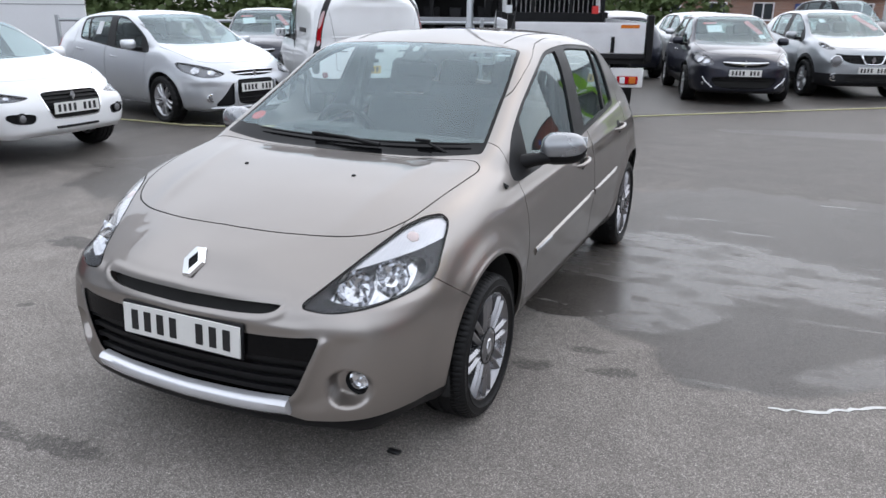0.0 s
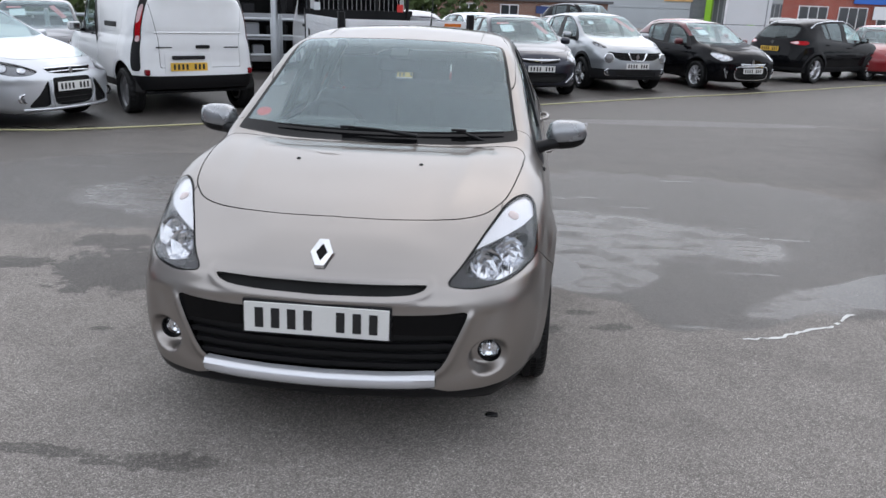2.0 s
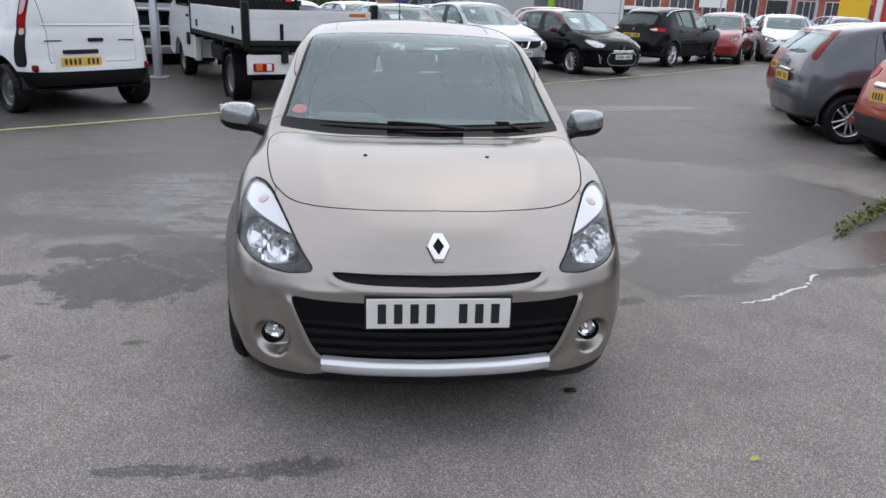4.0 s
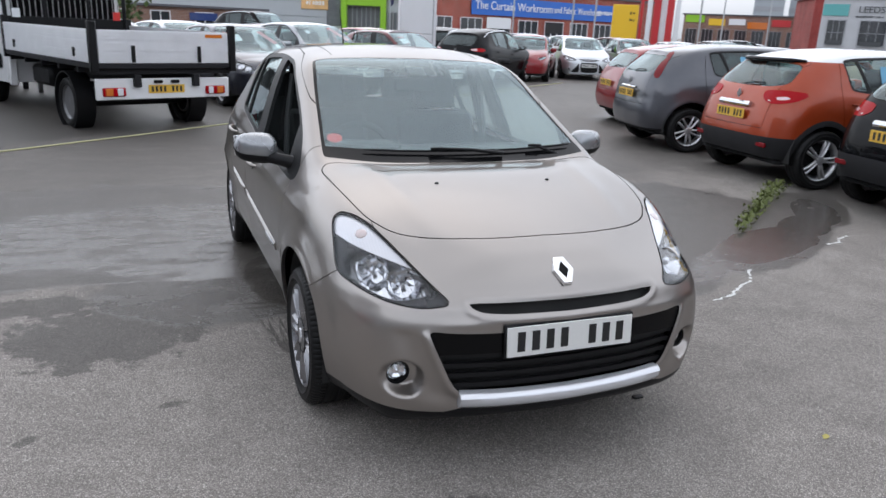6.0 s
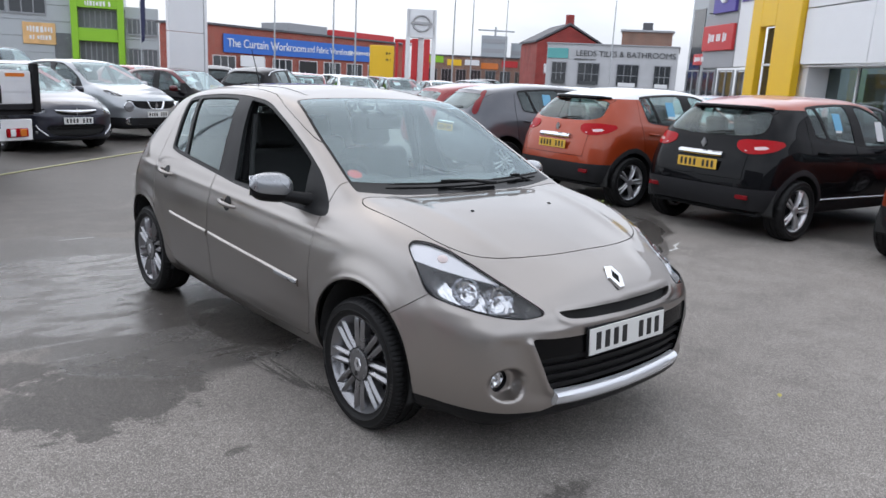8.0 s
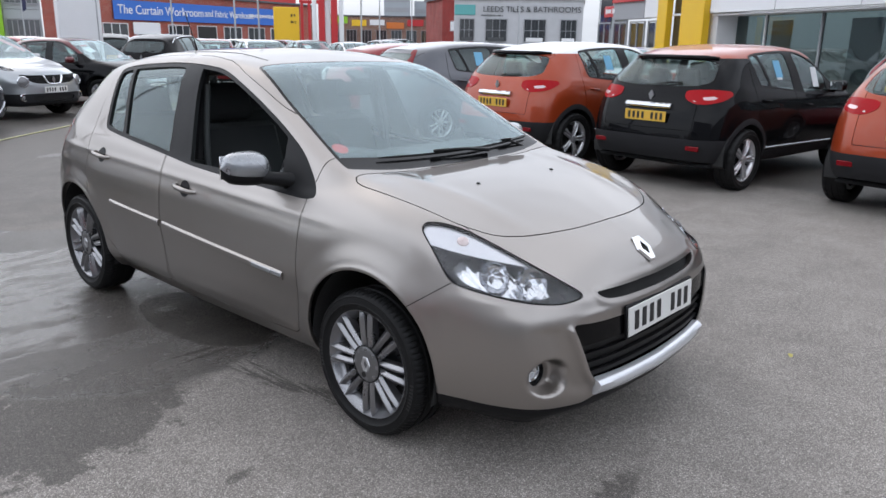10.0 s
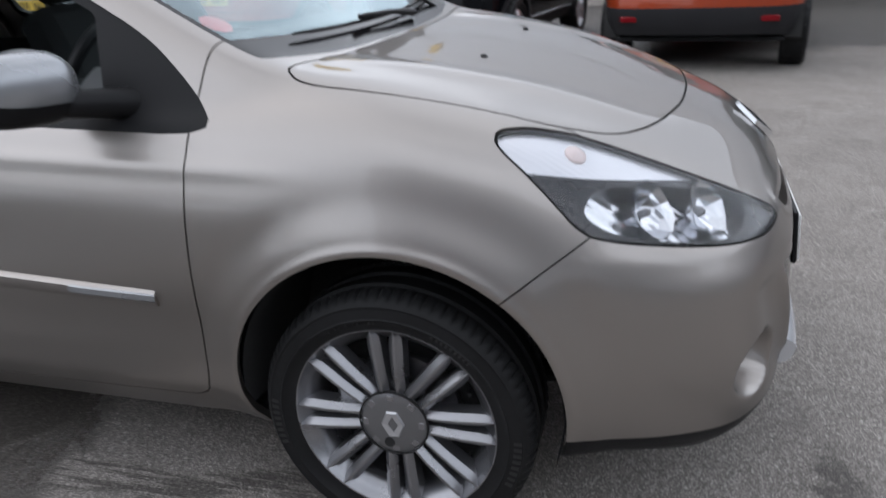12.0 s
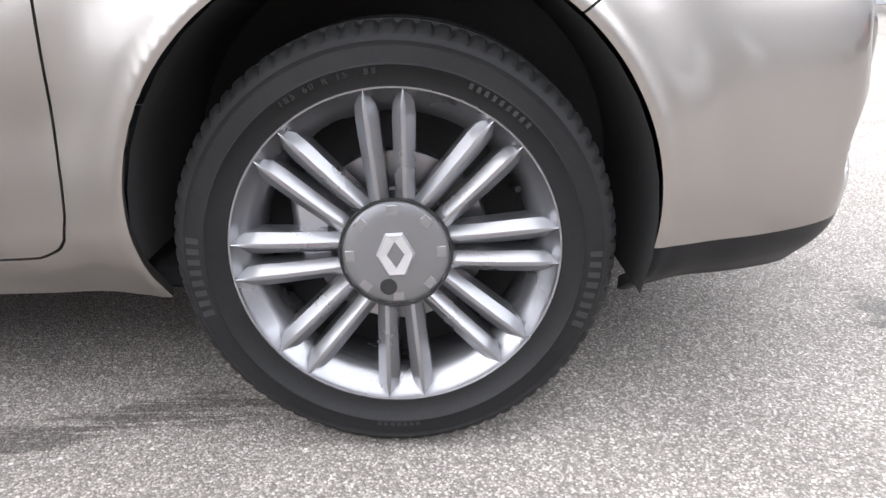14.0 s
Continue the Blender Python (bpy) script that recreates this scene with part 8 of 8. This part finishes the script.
WET = [(-2.15, 4.0, 2.5, 1.50, 8), (2.30, 3.70, 2.3, 1.80, -14), (1.45, 2.25, .85, .55, -20), (0, 3.1, 1.5, 1.15, 0), (-.95, 2.45, .80, .70, 10), (2.0, 1.95, .75, .40, 35), (3.4, 2.35, 1.15, .36, 28), (4.8, 3.3, .90, .36, 48),
       (-4.6, 6.6, 1.4, .4, 20), (7.5, 3.8, 2.5, .5, 0), (3.2, 9.5, 2.4, .30, 10)]
POOL = [(-1.55, 3.75, 1.45, .85, 10), (-1.0, 3.0, .75, .50, 0), (1.05, 2.40, .62, .55, -10), (1.5, 3.2, 1.2, .55, -12), (-4.9, 6.45, .9, .16, 15), (2.55, 1.98, .62, .20, 32)]
PUDDLE = [(.80, 2.26, .34, .36, -10), (-.60, 2.45, .28, .55, 0), (3.35, 2.36, .85, .30, 24), (4.15, 2.75, .55, .22, 35), (4.75, 3.2, .62, .22, 50)]
LANE = [(-5.2, 4.3, 2.3, 1.3, 0), (-3.6, 8.2, 4.0, 1.6, 32), (3.0, 9.6, 4.5, 2.2, 36), (1.0, 14.5, 20, 7.5, 38), (-9, 7, 4, 3, 0), (4.5, 7.5, 5.0, 2.2, 20)]
YARD = [(-3.6, 13.8, 24, 5.0, 40), (-9.0, 5.2, 3.2, 3.6, 0), (9.0, 3.0, 3.2, 9.0, 6)]
# First three spots paint the hatchback's shade and reflection; the rest are damp stains.
DAMP_AND_SHADE = [(-.66, 2.0, .30, .22, 10), (-.80, 2.55, .40, .34, 0), (-.75, 3.1, .35, .3, 0), (-.52, -.15, .20, .055, 8), (-.98, -.15, .22, .035, 0), (-.75, -.19, .10, .02, 0), (.86, 1.28, .10, .05, 30), (1.24, 1.38, .12, .045, 20), (1.05, 1.55, .09, .04, 0), (-1.35, .9, .05, .03, 15), (-1.9, .75, .05, .03, 40), (-1.45, -.55, .10, .06, 70)]


def ground_material():
    m, t, p, _ = nodes_of("worn_asphalt")
    co = t.nodes.new("ShaderNodeNewGeometry").outputs["Position"]
    def chips(scale):
        v = t.nodes.new("ShaderNodeTexVoronoi")
        v.inputs["Scale"].default_value = scale
        t.links.new(co, v.inputs["Vector"])
        c = t.nodes.new("ShaderNodeSeparateColor")
        t.links.new(v.outputs["Color"], c.inputs[0])
        return v.outputs["Distance"], c.outputs[0], c.outputs[1]

    gap, stone, odd = chips(270)
    wide_gap, wide, pick = chips(105)
    grain, fine = noise_of(t, co, 420, 2, .75), noise_of(t, co, 48, 5, .75)
    mid, big, rim = noise_of(t, co, 3.2, 6, .6), noise_of(t, co, .35, 5, .6), noise_of(t, co, 2.6, 7, .62)
    sc = t.nodes.new("ShaderNodeMapping")
    sc.inputs["Rotation"].default_value = (0, 0, radians(14))
    sc.inputs["Scale"].default_value = (.55, 7.0, 1)
    t.links.new(co, sc.inputs["Vector"])
    streak = noise_of(t, sc.outputs["Vector"], 1.0, 6, .6)
    sd = t.nodes.new("ShaderNodeMapping")
    sd.inputs["Rotation"].default_value = (0, 0, radians(18))
    sd.inputs["Scale"].default_value = (2.8, 7.0, 1)
    t.links.new(co, sd.inputs["Vector"])
    thin = noise_of(t, sd.outputs["Vector"], 1.0, 7, .65)
    tone = ramp_of(t, stone, [(0.0, .10), (.36, .15), (.60, .21), (.84, .30), (1.0, .42)])
    tone = blend(t, 1.0, tone, ramp_of(t, gap, [(.22, 1.06), (.62, .60)]), "MULTIPLY")
    chip = calc(t, "MULTIPLY", ramp_value(t, pick, .80, .82), calc(t, "SUBTRACT", 1.0, ramp_value(t, wide_gap, .30, .42)))
    tone = blend(t, calc(t, "MULTIPLY", chip, .75), tone, ramp_of(t, wide, [(0.0, .10), (.5, .26), (1.0, .50)]))
    base = blend(t, .18, tone, ramp_of(t, grain, [(.30, .09), (.52, .20), (.75, .42)]))
    base = blend(t, 1.0, base, ramp_of(t, fine, [(.25, .86), (.75, 1.14)]), "MULTIPLY")
    base = blend(t, 1.0, base, ramp_of(t, mid, [(.30, .87), (.70, 1.13)]), "MULTIPLY")
    base = blend(t, 1.0, base, ramp_of(t, big, [(.30, .88), (.70, 1.12)]), "MULTIPLY")
    base = blend(t, 1.0, base, (1.46, 1.335, 1.225), "MULTIPLY")
    rim = calc(t, "ADD", calc(t, "MULTIPLY", rim, .82), calc(t, "MULTIPLY", fine, .18))
    wet = ellipse_mask(t, co, rim, WET, .75, .07)
    lane = ellipse_mask(t, co, rim, LANE, 1.0, .30)
    yard = ellipse_mask(t, co, rim, YARD, .35, .06)
    pool = ellipse_mask(t, co, rim, POOL, .7, .06)
    pool = calc(t, "MULTIPLY", wet, calc(t, "MAXIMUM", calc(t, "MULTIPLY", pool, calc(t, "MULTIPLY", ramp_value(t, thin, .33, .52), .8)), calc(t, "MULTIPLY", ramp_value(t, streak, .57, .66), ramp_value(t, thin, .46, .54))))
    pool = calc(t, "MAXIMUM", pool, calc(t, "MULTIPLY", ellipse_mask(t, co, rim, PUDDLE, .6, .05), ramp_value(t, thin, .30, .38)))
    damp_and_shade = calc(t, "MULTIPLY", ellipse_mask(t, co, noise_of(t, co, 11, 6, .65), DAMP_AND_SHADE, 2.6, .22), ramp_value(t, fine, .34, .54))
    blotch = calc(t, "MULTIPLY", ellipse_mask(t, co, noise_of(t, co, 7.0, 9, .72), [(-1.62, 1.80, .50, .42, 20), (-2.5, 1.7, .35, .12, 10), (-1.15, 2.15, .22, .14, 0), (-2.0, 2.25, .3, .16, 0)], 2.3, .10), ramp_value(t, fine, .30, .46))
    # skid marks beside the front wheel and tyre tracks through the wet
    sk = t.nodes.new("ShaderNodeMapping")
    sk.inputs["Rotation"].default_value = (0, 0, radians(-13))
    sk.inputs["Scale"].default_value = (48, 3.0, 1)
    t.links.new(co, sk.inputs["Vector"])
    skid = calc(t, "MULTIPLY", ellipse_mask(t, co, rim, [(-.72, 1.12, .055, .20, 12), (-.79, 1.36, .050, .16, 20), (-.82, 1.75, .06, .40, 4), (-.95, 2.1, .07, .40, 14)], .9, .22), ramp_value(t, noise_of(t, sk.outputs["Vector"], 1.0, 5, .7), .44, .54))
    dark = calc(t, "MAXIMUM", calc(t, "MULTIPLY", wet, .63), calc(t, "MULTIPLY", damp_and_shade, .66))
    dark = calc(t, "MAXIMUM", dark, calc(t, "MULTIPLY", blotch, .68))
    dark = calc(t, "MAXIMUM", dark, calc(t, "MAXIMUM", calc(t, "MULTIPLY", lane, calc(t, "ADD", .52, calc(t, "MULTIPLY", ramp_value(t, streak, .45, .70), .07))), calc(t, "MULTIPLY", yard, .68)))
    dark = calc(t, "MAXIMUM", dark, calc(t, "MULTIPLY", calc(t, "MULTIPLY", skid, ramp_value(t, fine, .32, .46)), .62))
    dark = calc(t, "MAXIMUM", dark, calc(t, "MULTIPLY", pool, .76))
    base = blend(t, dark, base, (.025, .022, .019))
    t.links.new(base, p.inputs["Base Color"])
    r = calc(t, "SUBTRACT", .82, calc(t, "MAXIMUM", calc(t, "MULTIPLY", wet, .44), calc(t, "MAXIMUM", calc(t, "MULTIPLY", lane, .25), calc(t, "MULTIPLY", yard, .38))))
    r = calc(t, "SUBTRACT", r, calc(t, "MULTIPLY", calc(t, "MAXIMUM", damp_and_shade, blotch), .25))
    keep = calc(t, "SUBTRACT", 1.0, pool)
    r = calc(t, "ADD", calc(t, "MULTIPLY", r, keep), calc(t, "MULTIPLY", pool, .24))
    t.links.new(r, p.inputs["Roughness"])
    p.inputs["Specular IOR Level"].default_value = .30
    h = calc(t, "ADD", calc(t, "MULTIPLY", gap, -1.0), calc(t, "MULTIPLY", grain, .4))
    b = bump_of(t, p, h, .55, .0035)
    t.links.new(calc(t, "MULTIPLY", calc(t, "SUBTRACT", 1.0, calc(t, "MULTIPLY", pool, .97)), .55), b.inputs["Strength"])
    return m


g = Geo()
n = 40
xs = [-900, -60] + list(np.linspace(-20, 40, n)) + [120, 900]
pts = [(x, y, 0) for x in xs for y in xs]
k = len(xs)
g.add(pts, [(i * k + j, (i + 1) * k + j, (i + 1) * k + j + 1, i * k + j + 1) for i in range(k - 1) for j in range(k - 1)])
tagged(part("ground", g, ground_material(), smooth=0), "grey worn asphalt with wet patches, shallow puddles and shade painted beside the hatchback", "ground", kind="structure")

# yellow cord along the front of the parked row
rng = random.Random(4)
M_CORD = surface("yellow_cord", (.50, .48, .27), .6, vary=.2, scale=3)
pts = [(-9.5, 5.9), (-8.0, 5.92), (-6.69, 5.95), (-5.6, 5.99), (-4.95, 6.16), (-4.02, 6.78), (-2.62, 7.84), (-.34, 9.78), (1.0, 10.95), (2.62, 12.33), (5.2, 14.4), (7.79, 16.59), (9.21, 17.9), (12, 20.2)]
path = []
for a, b in zip(pts[:-1], pts[1:]):
    for i in range(5):
        f = i / 5
        path.append((a[0] + (b[0] - a[0]) * f + rng.uniform(-.01, .01), a[1] + (b[1] - a[1]) * f + rng.uniform(-.01, .01), .012))
tagged(part("yellow_cord", Geo().tube(path, .010, 8), M_CORD), "thin yellow cord lying on the asphalt before parked vehicles", "cord")

# broken white paint along the puddle edge
M_LINE = surface("worn_white_paint", (.62, .62, .60), .6, vary=.25, scale=20, grain=90)


def ragged_strip(points, width, seed, label):
    r = random.Random(seed)
    pts, fs, k = [], [], 0
    for (x0, y0), (x1, y1) in zip(points[:-1], points[1:]):
        L = math.hypot(x1 - x0, y1 - y0)
        n = max(2, int(L / .03))
        nx, ny = -(y1 - y0) / L, (x1 - x0) / L
        for i in range(n):
            f = i / n
            w = width * r.uniform(.25, 1.0)
            j = r.uniform(-.4, .4) * width
            x, y = x0 + (x1 - x0) * f, y0 + (y1 - y0) * f
            pts += [(x + nx * (j + w / 2), y + ny * (j + w / 2), .003), (x + nx * (j - w / 2), y + ny * (j - w / 2), .003)]
    fs = [(2 * i, 2 * i + 1, 2 * i + 3, 2 * i + 2) for i in range(len(pts) // 2 - 1) if r.random() > .06]
    tagged(part("paint_mark", Geo().add(pts, fs), M_LINE), label, "paint mark")


ragged_strip([(1.90, 1.335), (2.10, 1.39), (2.25, 1.50), (2.40, 1.565), (2.50, 1.66), (2.66, 1.83)], .028, 3, "broken white paint line along a puddle edge")
ragged_strip([(3.82, 2.19), (3.98, 2.23), (4.10, 2.33), (4.28, 2.38)], .030, 5, "flaked white paint beside the puddle")

# weeds in a joint of the asphalt
M_WEED = surface("weed_green", (.105, .130, .030), .7, vary=.35, scale=9, grain=60)
r = random.Random(8)
pts, fs = [], []
for i in range(900):
    f = r.random() ** .8
    x, y = 3.35 + (5.25 - 3.35) * f, 2.70 + (4.22 - 2.70) * f
    w = .06 + .055 * f
    x, y = x + r.gauss(0, w * .55), y + r.gauss(0, w * .45)
    a, ln, tilt = r.uniform(0, 6.3), r.uniform(.02, .055), r.uniform(.2, 1.2)
    z = r.uniform(.0, .05 + .04 * f)
    dx, dy, dz = math.cos(a) * math.cos(tilt) * ln, math.sin(a) * math.cos(tilt) * ln, math.sin(tilt) * ln
    sx, sy = -math.sin(a) * ln * .32, math.cos(a) * ln * .32
    k = len(pts)
    pts += [(x, y, z), (x + dx * .5 + sx, y + dy * .5 + sy, z + dz * .6), (x + dx, y + dy, z + dz), (x + dx * .5 - sx, y + dy * .5 - sy, z + dz * .6)]
    fs.append((k, k + 1, k + 2, k + 3))
tagged(part("weeds", Geo().add(pts, fs), M_WEED, smooth=0), "low green weeds growing in an asphalt joint", "weeds", kind="stuff")
M_LEAF = surface("fallen_leaf", (.42, .36, .10), .7, vary=.2)
for x, y, a in ((1.20, -.18, .4), (-2.9, .4, 1.2)):
    g = Geo().add([(-.022, 0, .003), (-.008, .012, .008), (.014, .010, .010), (.026, 0, .006), (.012, -.012, .007), (-.010, -.010, .005)], [(0, 1, 2, 3, 4, 5)])
    o = tagged(part("fallen_leaf", g, M_LEAF), "small yellow fallen leaf on the asphalt", "leaf", "fallen leaves")
    o.matrix_world = Matrix.Translation((x, y, 0)) @ Matrix.Rotation(a, 4, "Z")
o = tagged(part("grit", Geo().box((0, 0, .006), (.05, .025, .012), .005), M_INK), "small dark lump of tarmac beside the wheel", "grit")
o.matrix_world = Matrix.Translation((.63, .36, 0))
